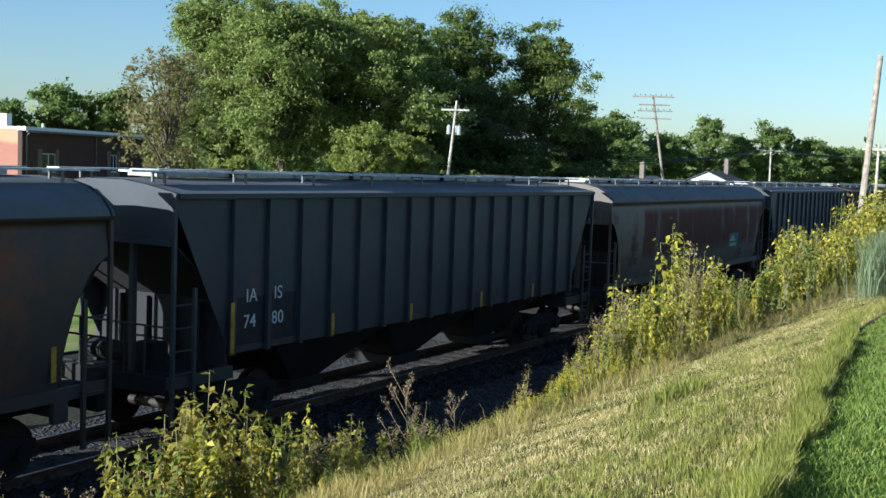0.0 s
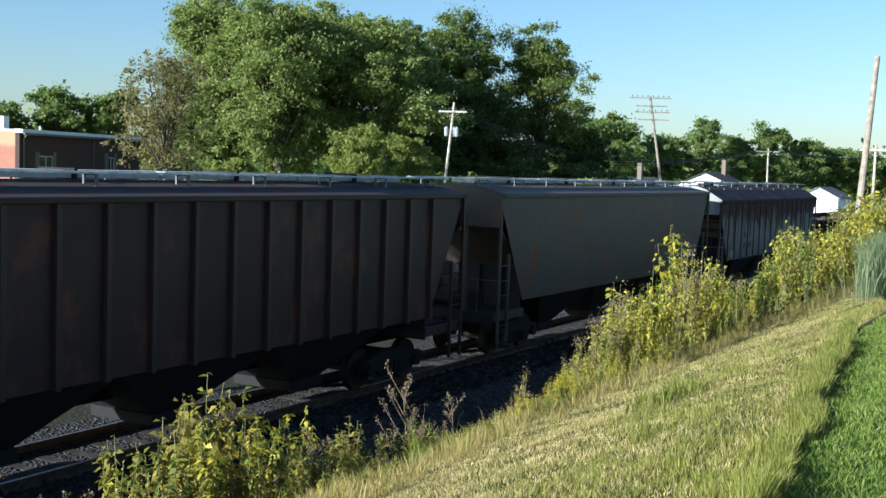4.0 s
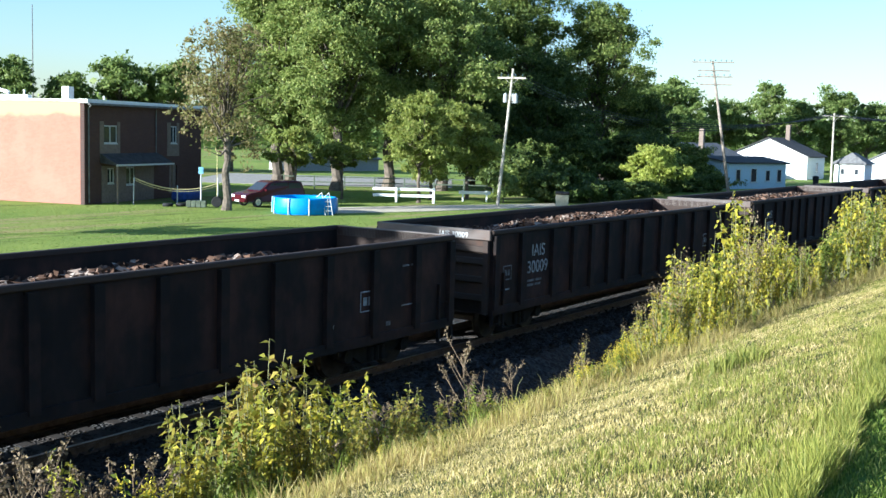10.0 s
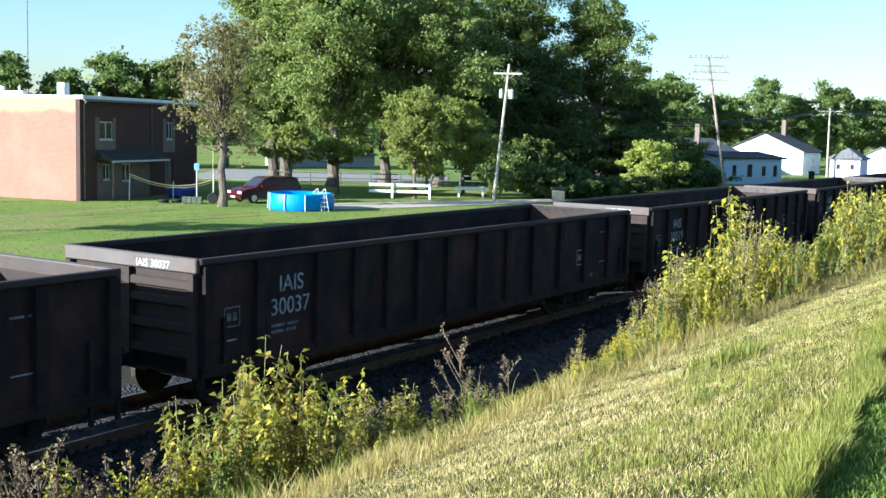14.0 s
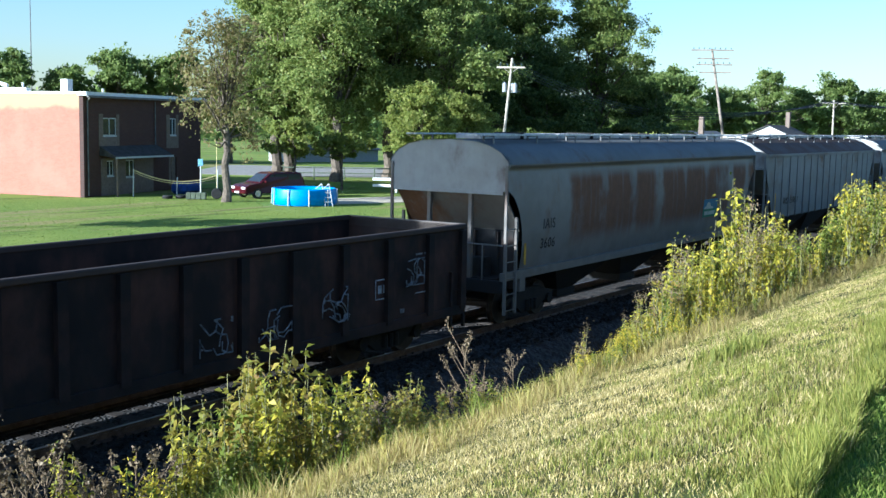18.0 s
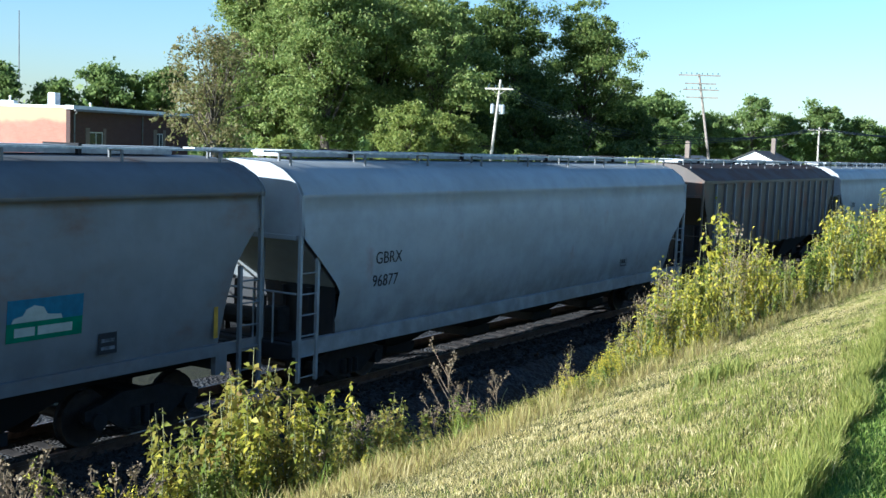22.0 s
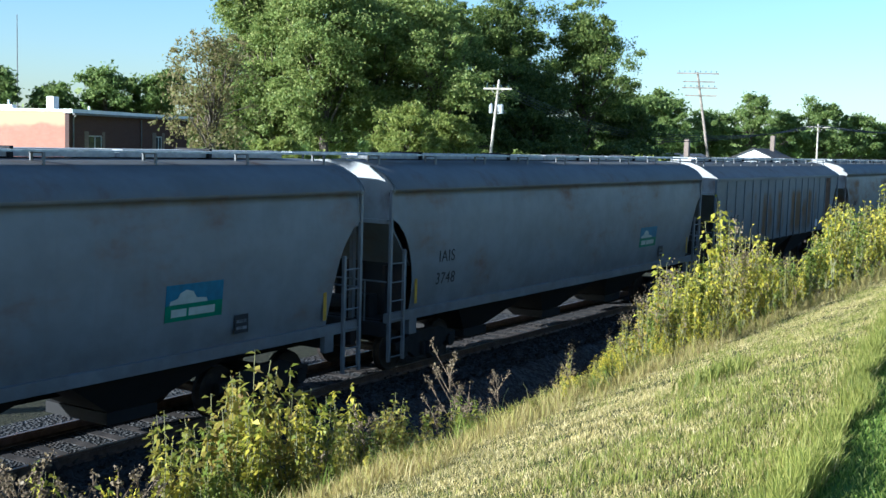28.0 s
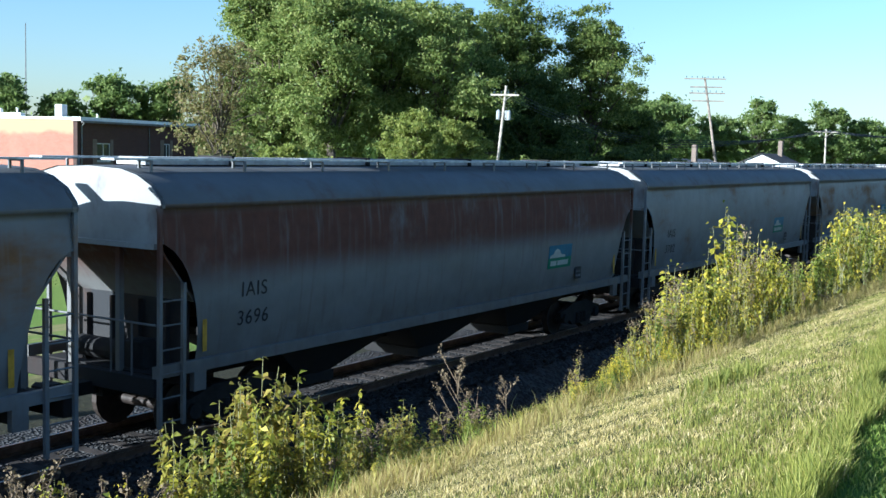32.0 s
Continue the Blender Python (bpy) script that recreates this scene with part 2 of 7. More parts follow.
def mesh_from_arrays(name, verts, faces_per, material, parent=None, label=""):
    """verts: an array of corners, faces_per corners to each separate face."""
    n = len(verts)
    me = bpy.data.meshes.new(name)
    me.vertices.add(n)
    me.vertices.foreach_set("co", np.ascontiguousarray(verts, dtype=np.float32).ravel())
    k = n // faces_per
    me.loops.add(n)
    me.loops.foreach_set("vertex_index", np.arange(n, dtype=np.int32))
    me.polygons.add(k)
    me.polygons.foreach_set("loop_start", np.arange(0, n, faces_per, dtype=np.int32))
    me.update(calc_edges=True)
    me.validate()
    me.materials.append(material)
    ob = new(name, me)
    ob.parent = parent
    if label:
        ob["label"] = label
    return ob


def leaf_quads(rng, centres, size, flat=0.0, ratio=0.55, facing=None, corners=4):
    """A pointed four-sided leaf at each centre, turned at random or, loosely, to the way it faces."""
    n = len(centres)
    u = rng.normal(size=(n, 3))
    w = rng.normal(size=(n, 3))
    w[:, 2] += flat
    if facing is not None:
        w = w * 0.85 + facing * 0.45
        w /= np.linalg.norm(w, axis=1)[:, None] + 1e-9
        u -= w * np.sum(u * w, axis=1)[:, None]
    u /= np.linalg.norm(u, axis=1)[:, None] + 1e-9
    v = np.cross(u, w)
    v /= np.linalg.norm(v, axis=1)[:, None] + 1e-9
    s = (size * rng.uniform(0.6, 1.35, n))[:, None]
    a, b = u * s, v * s * ratio
    if corners == 3:
        return np.stack([centres - a, centres + a * 0.9 + b * 0.75, centres + a * 0.5 - b * 0.9], 1).reshape(-1, 3)
    return np.stack([centres - a, centres + b - 0.1 * a, centres + a, centres - b - 0.1 * a], 1).reshape(-1, 3)


def hanging_leaves(rng, base, way, size, ratio=0.27):
    """A pointed leaf from each base along its way, folded a little at the midrib."""
    n = len(base)
    way = way / (np.linalg.norm(way, axis=1)[:, None] + 1e-9)
    side = np.cross(way, np.tile((0.0, 0.0, 1.0), (n, 1)) + rng.normal(size=(n, 3)) * 0.5)
    side /= np.linalg.norm(side, axis=1)[:, None] + 1e-9
    s = (2 * size * rng.uniform(0.4, 1.35, n))[:, None]
    mid = base + way * s * 0.45 + np.array((0, 0, 0.10)) * s
    tip = base + way * s - np.array((0, 0, 0.16)) * s
    return np.stack([base, mid + side * s * ratio, tip, mid - side * s * ratio], 1).reshape(-1, 3)


# ---- ground: one sheet, with the bank, the ditch and the flat beyond the track ----
TRACK_Y = 13.73


def ground_height(x, y):
    pts = ((-400, 3.0), (1.3, 3.02), (2.2, 2.85), (5.6, 1.62), (8.9, -0.55), (9.6, -0.8), (11.0, -0.75), (17.0, -0.7), (21.0, -0.52), (400, -0.5))
    z = pts[-1][1]
    for (ya, za), (yb, zb) in zip(pts, pts[1:]):
        if ya <= y <= yb:
            z = za + (zb - za) * (y - ya) / (yb - ya)
            break
        if y < ya:
            z = za
            break
    if -40 < x < 140 and -4 < y < 10.5:
        z += 0.05 * noise.noise(Vector((x * 0.5, y * 0.7, 0))) + 0.03 * noise.noise(Vector((x * 1.7, y * 2.1, 3)))
    return z


def build_ground():
    xs = [-3000, -800, -200, -60] + [(-20 + 0.5 * i) for i in range(0, 161)] + [70 + 5 * i for i in range(0, 30)] + [240, 300, 500, 1000, 3000]
    ys = [-3000, -600, -150, -50, -20, -8] + [-4 + 0.35 * i for i in range(0, 42)] + [11, 12, 15, 17, 19, 21, 25, 30, 35, 40, 50, 60, 80, 110, 160, 300, 600, 1200, 3000]
    bm = bmesh.new()
    grid = [[bm.verts.new((x, y, ground_height(x, y))) for x in xs] for y in ys]
    for j in range(len(ys) - 1):
        for i in range(len(xs) - 1):
            bm.faces.new((grid[j][i], grid[j][i + 1], grid[j + 1][i + 1], grid[j + 1][i])).smooth = True
    n = Nodes("grassy_ground", 0.95, 0.0, 0.1)
    y = n.axis(1)
    broad, fine = n.noise(0.12, 4.0), n.noise(9.0, 5.0)
    lawn = n.mix(n.step(broad, 0.3, 0.7), (0.10, 0.165, 0.025), (0.16, 0.215, 0.04))
    lawn = n.mix(n.step(n.noise(1.1, 4.0), 0.45, 0.75, 0, 0.5), lawn, (0.19, 0.19, 0.05))
    bank = n.mix(n.step(n.noise(2.0, 4.0), 0.3, 0.7), (0.075, 0.065, 0.025), (0.05, 0.058, 0.018))
    ditch = n.mix(n.step(fine, 0.3, 0.7), (0.035, 0.032, 0.022), (0.06, 0.052, 0.034))
    col = n.mix(n.step(y, 1.2, 2.0), lawn, bank)
    col = n.mix(n.step(y, 6.5, 9.0), col, ditch)
    col = n.mix(n.step(fine, 0.3, 0.75, 0, 0.45), col, (0.03, 0.04, 0.012))
    yard = n.mix(n.step(broad, 0.3, 0.7), (0.15, 0.215, 0.04), (0.23, 0.275, 0.055))
    bare = n.noise(1.0, 4.0, 0.6, n.scaled(0.06, 0.45, 1.0))
    yard = n.mix(n.step(bare, 0.54, 0.64, 0, 0.75), yard, (0.30, 0.23, 0.11))
    # darker streaks, stretched along x, over the yard colour
    worn = n.noise(1.0, 5.0, 0.65, n.scaled(0.09, 0.9, 1.0, (4, 2, 0)))
    yard = n.mix(n.step(worn, 0.56, 0.62, 0, 0.6), yard, (0.07, 0.085, 0.025))
    yard = n.mix(n.step(fine, 0.4, 0.8, 0, 0.3), yard, (0.12, 0.15, 0.03))
    col = n.mix(n.step(y, 18.5, 21.5), col, yard)
    n.bump(fine, 0.6, 0.06)
    g = part("ground", bm, n.done(col))
    tagged(g, "uneven grassy ground with a bank sloping to the track", "ground", kind="structure")


build_ground()


def build_track():
    # ballast bed
    bm = bmesh.new()
    prof = [(-3.3, -0.85), (-2.2, -0.26), (-1.9, -0.178), (1.9, -0.178), (2.2, -0.26), (3.6, -0.85)]
    xs = [-250 + 5 * i for i in range(0, 130)]
    rows = [[bm.verts.new((x, TRACK_Y + y, z + 0.03 * noise.noise(Vector((x * 0.4, y, 1))))) for y, z in prof] for x in xs]
    for a, b in zip(rows, rows[1:]):
        for i in range(len(prof) - 1):
            bm.faces.new((a[i], b[i], b[i + 1], a[i + 1]))
    n = Nodes("crushed_stone_ballast", 0.95, 0.0, 0.1)
    vor = n.tree.nodes.new("ShaderNodeTexVoronoi")
    vor.inputs["Scale"].default_value = 16
    n.put(vor.inputs["Vector"], n.coord.outputs["Object"])
    grey = n.mix(n.step(vor.outputs["Color"], 0.2, 0.8), (0.028, 0.027, 0.0265), (0.075, 0.073, 0.071))
    col = n.mix(n.step(n.noise(0.9, 4.0), 0.4, 0.7, 0, 0.6), grey, (0.045, 0.032, 0.024))
    n.bump(vor.outputs["Distance"], 1.0, 0.06)
    bed = part("ballast_bed", bm, n.done(col))
    tagged(bed, "grey crushed stone bed under the railway track", "track bed", kind="structure")
    # loose stones
    rng = np.random.default_rng(4)
    k = 9000
    c = np.stack([rng.uniform(5, 45, k), TRACK_Y + rng.uniform(-2.2, -0.35, k), rng.uniform(-0.2, -0.15, k)], 1)
    tri = []
    for i in range(k):
        r = rng.uniform(0.025, 0.055)
        t = c[i] + rng.normal(size=(4, 3)) * r * (1, 1, 0.7)
        t[3] = c[i] + (0, 0, r)
        for f in ((0, 1, 3), (1, 2, 3), (2, 0, 3)):
            tri.extend(t[list(f)])
    ns = Nodes("loose_ballast_stone", 0.95, 0.0, 0.1)
    stones = mesh_from_arrays("ballast_stones", np.array(tri), 3, ns.done(ns.ramp(ns.island(), [(0, (0.014, 0.0125, 0.0115)), (1, (0.045, 0.041, 0.037))])))
    tagged(stones, "loose grey stones lying between the rails", "gravel", kind="stuff")
    track = holder("railway_track")
    tagged(track, "single railway track with worn steel rails on wooden ties", "railway track", kind="structure")
    prof = [(-0.065, -0.165), (0.065, -0.165), (0.065, -0.15), (0.012, -0.13), (0.012, -0.045), (0.036, -0.035), (0.036, -0.004), (0.03, 0), (-0.03, 0), (-0.036, -0.004), (-0.036, -0.035), (-0.012, -0.045), (-0.012, -0.13), (-0.065, -0.15)]
    first = None
    for s in (-0.755, 0.755):
        if first is None:
            bm = bmesh.new()
            a = [bm.verts.new((-250, y, z)) for y, z in prof]
            b = [bm.verts.new((395, y, z)) for y, z in prof]
            for i in range(len(prof)):
                bm.faces.new((a[i], a[(i + 1) % len(prof)], b[(i + 1) % len(prof)], b[i]))
            first = part("rail", bm, M_RAIL, track, at=pose(0, TRACK_Y + s, 0))
        else:
            again(first, pose(0, TRACK_Y + s, 0))
    bm = bmesh.new()
    chamfer_box(bm, -0.11, -1.3, -0.35, 0.11, 1.3, -0.168, 0.012)
    tie = None
    r = random.Random(3)
    for i in range(190):
        at = pose(-16 + 0.55 * i, TRACK_Y + r.uniform(-0.05, 0.05), r.uniform(-0.008, 0), 0, 0, r.uniform(-1.5, 1.5))
        tie = part("tie", bm, M_TIE, track, at=at) if tie is None else again(tie, at)


build_track()


# ---- the train ----
SHARED = {}


def shared(key, name, make, material, parent, at, label=""):
    """A part that many cars have alike: its mesh is made once."""
    if key not in SHARED:
        bm = bmesh.new()
        make(bm)
        SHARED[key] = part(name, bm, material, parent, label, at)
        return SHARED[key]
    o = new(name, SHARED[key].data)
    o.parent = parent
    o.matrix_basis = at
    if label:
        o["label"] = label
    return o


WHEELS = {-1: [], 1: []}


def add_truck(car, x):
    def bolster(bm):
        chamfer_box(bm, -0.22, -1.0, 0.38, 0.22, 1.0, 0.72, 0.04)
        lathe_at = bmesh.new()
        lathe(lathe_at, [(0.72, 0.2), (0.82, 0.2)], 'Z', 12)
        add_mesh(bm, lathe_at)

    def frame_side(bm):
        out = [(-1.12, 0.46), (-1.12, 0.60), (-0.80, 0.66), (-0.45, 0.78), (0.45, 0.78), (0.80, 0.66), (1.12, 0.60), (1.12, 0.46), (0.72, 0.42),
               (0.40, 0.22), (-0.40, 0.22), (-0.72, 0.42)]
        prism(bm, out, -0.06, 0.06)
        for sx in (-0.89, 0.89):
            g = bmesh.new()
            lathe(g, [(-0.12, 0.09), (-0.12, 0.13), (0.10, 0.14), (0.10, 0.05)], 'Y', 10)
            add_mesh(bm, g, Matrix.Translation((sx, 0, 0.43)))
        for k in range(3):
            rod(bm, (-0.18 + 0.18 * k, -0.07, 0.26), (-0.18 + 0.18 * k, -0.07, 0.52), 0.07, n=8)

    def wheels(bm):
        lathe(bm, [(-0.95, 0.07), (-0.80, 0.08), (-0.795, 0.16), (-0.79, 0.36), (-0.80, 0.42), (-0.70, 0.425), (-0.68, 0.45), (-0.66, 0.45), (-0.65, 0.36),
                   (-0.68, 0.15), (-0.66, 0.09), (0.66, 0.09), (0.68, 0.15), (0.65, 0.36), (0.66, 0.45), (0.68, 0.45), (0.70, 0.425), (0.80, 0.42),
                   (0.79, 0.36), (0.795, 0.16), (0.80, 0.08), (0.95, 0.07)], 'Y', 20)

    truck = shared("truck", "truck", bolster, M_STEEL, car, pose(x, 0, 0), "dark cast steel truck")
    for s in (-1, 1):
        shared("side_frame", "side_frame", frame_side, M_STEEL, truck, pose(0, s * 1.02, 0, 0, 0, 0 if s < 0 else 180))
        w = shared("wheelset", "wheelset", wheels, M_WHEEL, truck, pose(s * 0.89, 0, 0.42))
        WHEELS[s].append(w)


def add_ends(car, length, sill_z, post_top, ladder_top, mat):
    """Couplers, end sills, corner posts, ladders and steps."""
    def coupler(bm):
        box(bm, -0.62, -0.09, 0.76, 0.3, 0.09, 0.96)
        prism(bm, [(-0.80, 0.70), (-0.62, 0.68), (-0.55, 0.72), (-0.55, 1.0), (-0.62, 1.04), (-0.80, 1.02)], -0.16, 0.14)

    def end_sill(bm):
        chamfer_box(bm, 0.0, -1.45, sill_z - 0.32, 0.16, 1.45, sill_z - 0.04, 0.015)
        box(bm, 0.16, -1.2, sill_z - 0.06, 1.7, 1.2, sill_z - 0.02)

    def stile(bm):
        box(bm, -0.03, -0.03, 0.42, 0.03, 0.03, post_top)

    def short_stile(bm):
        box(bm, -0.03, -0.03, 0.42, 0.03, 0.03, ladder_top)

    def rung(bm):
        rod(bm, (0.03, 0, 0), (0.44, 0, 0), 0.014, n=5)

    def brake(bm):
        lathe(bm, [(0.0, 0.27), (0.02, 0.29), (0.04, 0.27), (0.03, 0.24), (0.01, 0.24)], 'Z', 16)
        rod(bm, (-0.26, 0, 0.02), (0.26, 0, 0.02), 0.015, n=5)
        rod(bm, (0, -0.26, 0.02), (0, 0.26, 0.02), 0.015, n=5)
        box(bm, -0.1, -0.1, -0.18, 0.1, 0.1, 0.0)

    for end in (0, 1):
        m = pose(0, 0, 0) if end == 0 else pose(length, 0, 0, 0, 0, 180)
        shared("coupler", "coupler", coupler, M_STEEL, car, m)
        shared(("sill", sill_z), "end_sill", end_sill, P_SHADEGRIME, car, m)
        for s in (-1, 1):
            key = ("ladder", post_top, ladder_top)
            if (s < 0) == (end == 0):
                at = m @ pose(0, -1.53, 0)
            else:
                at = m @ pose(0, 1.53, 0)
            lad = shared((key, "post", mat.name), "ladder", stile, mat, car, at @ pose(0.03, 0, 0))
            shared((key, "short", mat.name), "stile", short_stile, mat, lad, pose(0.47, 0, 0))
            for k in range(int((ladder_top - 0.55) / 0.36) + 1):
                shared(("rung", mat.name), "rung", rung, mat, lad, pose(0, 0, 0.5 + 0.36 * k))
    shared("brake_wheel", "brake_wheel", brake, M_STEEL, car, pose(length + 0.12, 0.45, 2.6 if post_top > 2 else 1.75, 0, 90, 0))


HOPPERS = {
    # height of side bottom, profile from the bottom of the side to the ridge, cut at the ends as (top, bottom, depth, bowed)
    "bowed": (1.28, ((1.28, 1.40), (1.7, 1.48), (2.2, 1.535), (2.7, 1.555), (3.2, 1.54), (3.55, 1.50), (3.66, 1.48), (3.66, 1.57), (3.72, 1.58), (3.80, 1.55),
                     (3.98, 1.38), (4.13, 1.08), (4.22, 0.70), (4.25, 0.0)), (3.14, 1.28, 0.86, True), 3.66),
    "boxy": (1.38, ((1.38, 1.50), (3.94, 1.50), (3.95, 1.58), (4.03, 1.58), (4.05, 1.50), (4.16, 0.9), (4.22, 0.4), (4.22, 0.0)), (3.30, 2.25, 1.38, False), 3.95),
    "hipped": (1.38, ((1.38, 1.50), (3.62, 1.52), (3.63, 1.58), (3.72, 1.58), (3.76, 1.52), (4.10, 0.95), (4.22, 0.6), (4.24, 0.0)), (3.25, 2.23, 1.22, False), 3.63),
    "long": (1.10, ((1.10, 1.36), (1.45, 1.47), (1.9, 1.55), (2.4, 1.59), (2.9, 1.59), (3.3, 1.56), (3.55, 1.51), (3.58, 1.53), (3.64, 1.52), (3.86, 1.40),
                    (4.06, 1.12), (4.18, 0.78), (4.22, 0.0)), (2.95, 1.95, 1.12, False), 3.58),
}


def hopper_profile(kind):
    bottom, prof, cut, eave = HOPPERS[kind]
    return bottom, prof, cut, eave


def cut_depth(cut, z):
    top, low, depth, bowed = cut
    if z >= top:
        return 0.0
    if z <= low:
        return depth
    u = (z - low) / (top - low)
    return depth * math.sqrt(1 - u * u) if bowed else depth * (1 - u)


def hopper_car(x0, length, kind, paint, label, ribs=0, rib_paint=None, bays=3, roof=None):
    car = holder("covered_hopper_car")
    tagged(car, label, "railcar", "cars of the train")
    bottom, prof, cut, eave = hopper_profile(kind)
    dull = paint.name if paint in (P_BROWN, P_DIRTY, P_TAUPE, P_DKGREY, P_GREYRUST) else ""
    # side rows, made finer where the ends are cut away
    rows = []
    for (za, ya), (zb, yb) in zip(prof, prof[1:]):
        n = max(1, int((zb - za) / 0.16)) if zb < cut[0] + 0.3 else 1
        for i in range(n):
            rows.append((za + (zb - za) * i / n, ya + (yb - ya) * i / n))
    rows.append(prof[-1])
    bm = bmesh.new()
    for s in (-1, 1):
        strips = []
        for z, y in rows:
            c = cut_depth(cut, z)
            strips.append([bm.verts.new((c + (length - 2 * c) * i / 14, s * y, z)) for i in range(15)])
        for a, b in zip(strips, strips[1:]):
            for i in range(14):
                f = (a[i], a[i + 1], b[i + 1], b[i])
                face = bm.faces.new(f if s < 0 else f[::-1])
                face.smooth = kind in ("bowed", "long")
    bmesh.ops.remove_doubles(bm, verts=bm.verts[:], dist=0.0005)
    lid = bm.copy()
    bmesh.ops.delete(bm, geom=[f for f in bm.faces if f.calc_center_median().z > eave + 0.08], context='FACES')
    bmesh.ops.delete(lid, geom=[f for f in lid.faces if f.calc_center_median().z <= eave + 0.08], context='FACES')
    body = part("body", bm, paint, car)
    part("roof", lid, roof or (paint if kind == "long" else P_ROOFGREY), car)
    # end panels and slope sheets
    def panel(bm):
        pts = [(side_face(kind, cut[0]), cut[0])] + [(y, z) for z, y in rows if z > cut[0] + 0.01]
        ring = [(-y, z) for y, z in pts] + [(y, z) for y, z in reversed(pts[:-1])]
        a = [bm.verts.new((0.03, y, z)) for y, z in ring]
        b = [bm.verts.new((0.09, y, z)) for y, z in ring]
        bm.faces.new(a)
        bm.faces.new(b[::-1])
        for i in range(len(ring)):
            bm.faces.new((a[i], b[i], b[(i + 1) % len(ring)], a[(i + 1) % len(ring)]))
        box(bm, -0.02, -1.46, cut[0] - 0.08, 0.1, 1.46, cut[0])

    knee = {"bowed": (0.80, 2.22), "long": (1.10, 1.97)}.get(kind, (cut[2] - 0.02, cut[1]))

    def slope(bm):
        prism(bm, [(0.05, cut[0] - 0.02), (0.10, cut[0] - 0.02), (knee[0] + 0.05, knee[1]), (knee[0], knee[1])], -1.44, 1.44)

    def bulkhead(bm):
        wide = 1.30 if kind == "bowed" else 1.44
        chamfer_box(bm, knee[0], -wide, 0.9, knee[0] + 0.06, wide, knee[1] + 0.03, 0.012)

    def stiffener(bm):
        box(bm, knee[0] - 0.09, -0.03, 0.95, knee[0] - 0.003, 0.03, knee[1] - 0.05)

    def end_post(bm):
        box(bm, 0.10, -0.045, 0.9, 0.19, 0.045, cut[0] - 0.09)

    def grab_rail(bm):
        rod(bm, (0.02, -1.46, 1.95), (0.02, 1.46, 1.95), 0.018, n=6)
        for yy in (-0.95, -0.5, 0.5):
            rod(bm, (0.02, yy, 1.0), (0.02, yy, 1.95), 0.016, n=5)

    def air_tank(bm):
        g = bmesh.new()
        lathe(g, [(-0.55, 0.08), (-0.50, 0.17), (0.50, 0.17), (0.55, 0.08)], 'Y', 14)
        add_mesh(bm, g, Matrix.Translation((0.45, 0.2, 1.38)))
        box(bm, 0.38, -0.2, 0.95, 0.52, -0.12, 1.24)
        box(bm, 0.38, 0.5, 0.95, 0.52, 0.58, 1.24)

    def end_box(bm):
        chamfer_box(bm, 0.30, -0.85, 1.16, 0.62, -0.45, 1.62, 0.03)
        rod(bm, (0.46, -0.65, 0.9), (0.46, -0.65, 1.16), 0.04, n=6)

    for end in (0, 1):
        m = pose(0, 0, 0) if end == 0 else pose(length, 0, 0, 0, 0, 180)
        shared((kind, "panel", dull), "end_panel", panel, paint if dull or kind == "long" else P_ENDS, car, m)
        # recessed end sheets get dark paint that carries the shade of the gap
        shared((kind, "slope", paint.name), "slope_sheet", slope, P_SHADEGRIME if dull and paint is not P_TAUPE else paint, car, m)
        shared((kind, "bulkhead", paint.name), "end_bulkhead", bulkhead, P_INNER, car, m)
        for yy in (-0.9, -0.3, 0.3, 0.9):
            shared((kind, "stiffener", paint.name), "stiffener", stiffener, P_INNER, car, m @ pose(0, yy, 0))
        for yy in (-0.55, 0.55):
            shared((kind, "end_post", paint.name), "end_post", end_post, paint, car, m @ pose(0, yy, 0))
        shared((kind, "grab_rail", paint.name), "grab_rail", grab_rail, paint, car, m)
    shared("air_tank", "air_tank", air_tank, M_STEEL, car, pose(0, 0, 0), "dark brake air tank")
    shared("end_box", "brake_valve", end_box, M_STEEL, car, pose(0, 0, 0), "dark brake valve box")
    # hopper bays, their near-black colour holding the shade under the car
    start, stop = 2.75, length - 2.75
    step = (stop - start) / bays

    def bay(bm):
        w, d = step / 2 - 0.01, 1.36
        top = [(-w, -d), (w, -d), (w, d), (-w, d)]
        low = [(-0.44, -0.66), (0.44, -0.66), (0.44, 0.66), (-0.44, 0.66)]
        a = [bm.verts.new((x, y, bottom + 0.12)) for x, y in top]
        m = [bm.verts.new((x, y, bottom - 0.02)) for x, y in top]
        b = [bm.verts.new((x, y, 0.44)) for x, y in low]
        for p, q in ((a, m), (m, b)):
            for i in range(4):
                bm.faces.new((p[i], p[(i + 1) % 4], q[(i + 1) % 4], q[i]))
        bm.faces.new(b)
        box(bm, -0.5, -0.70, 0.26, 0.5, 0.70, 0.44)

    for i in range(bays):
        shared((kind, length, bays, "bay"), "hopper_bay", bay, P_SHADEGRIME, car, pose(start + step * (i + 0.5), 0, 0))

    def centre_sill(bm):
        box(bm, 0.1, -0.22, 0.72, length - 0.1, 0.22, 1.05)

    shared((length, "centre_sill"), "centre_sill", centre_sill, M_STEEL, car, pose(0, 0, 0))
    # side sills
    if kind in ("bowed", "long"):
        def side_sill(bm):
            if kind == "long":
                box(bm, 0.0, -0.07, 0.86, length, 0.05, 1.14)
            else:
                box(bm, 0.0, -0.05, bottom - 0.12, length, 0.05, bottom + 0.06)
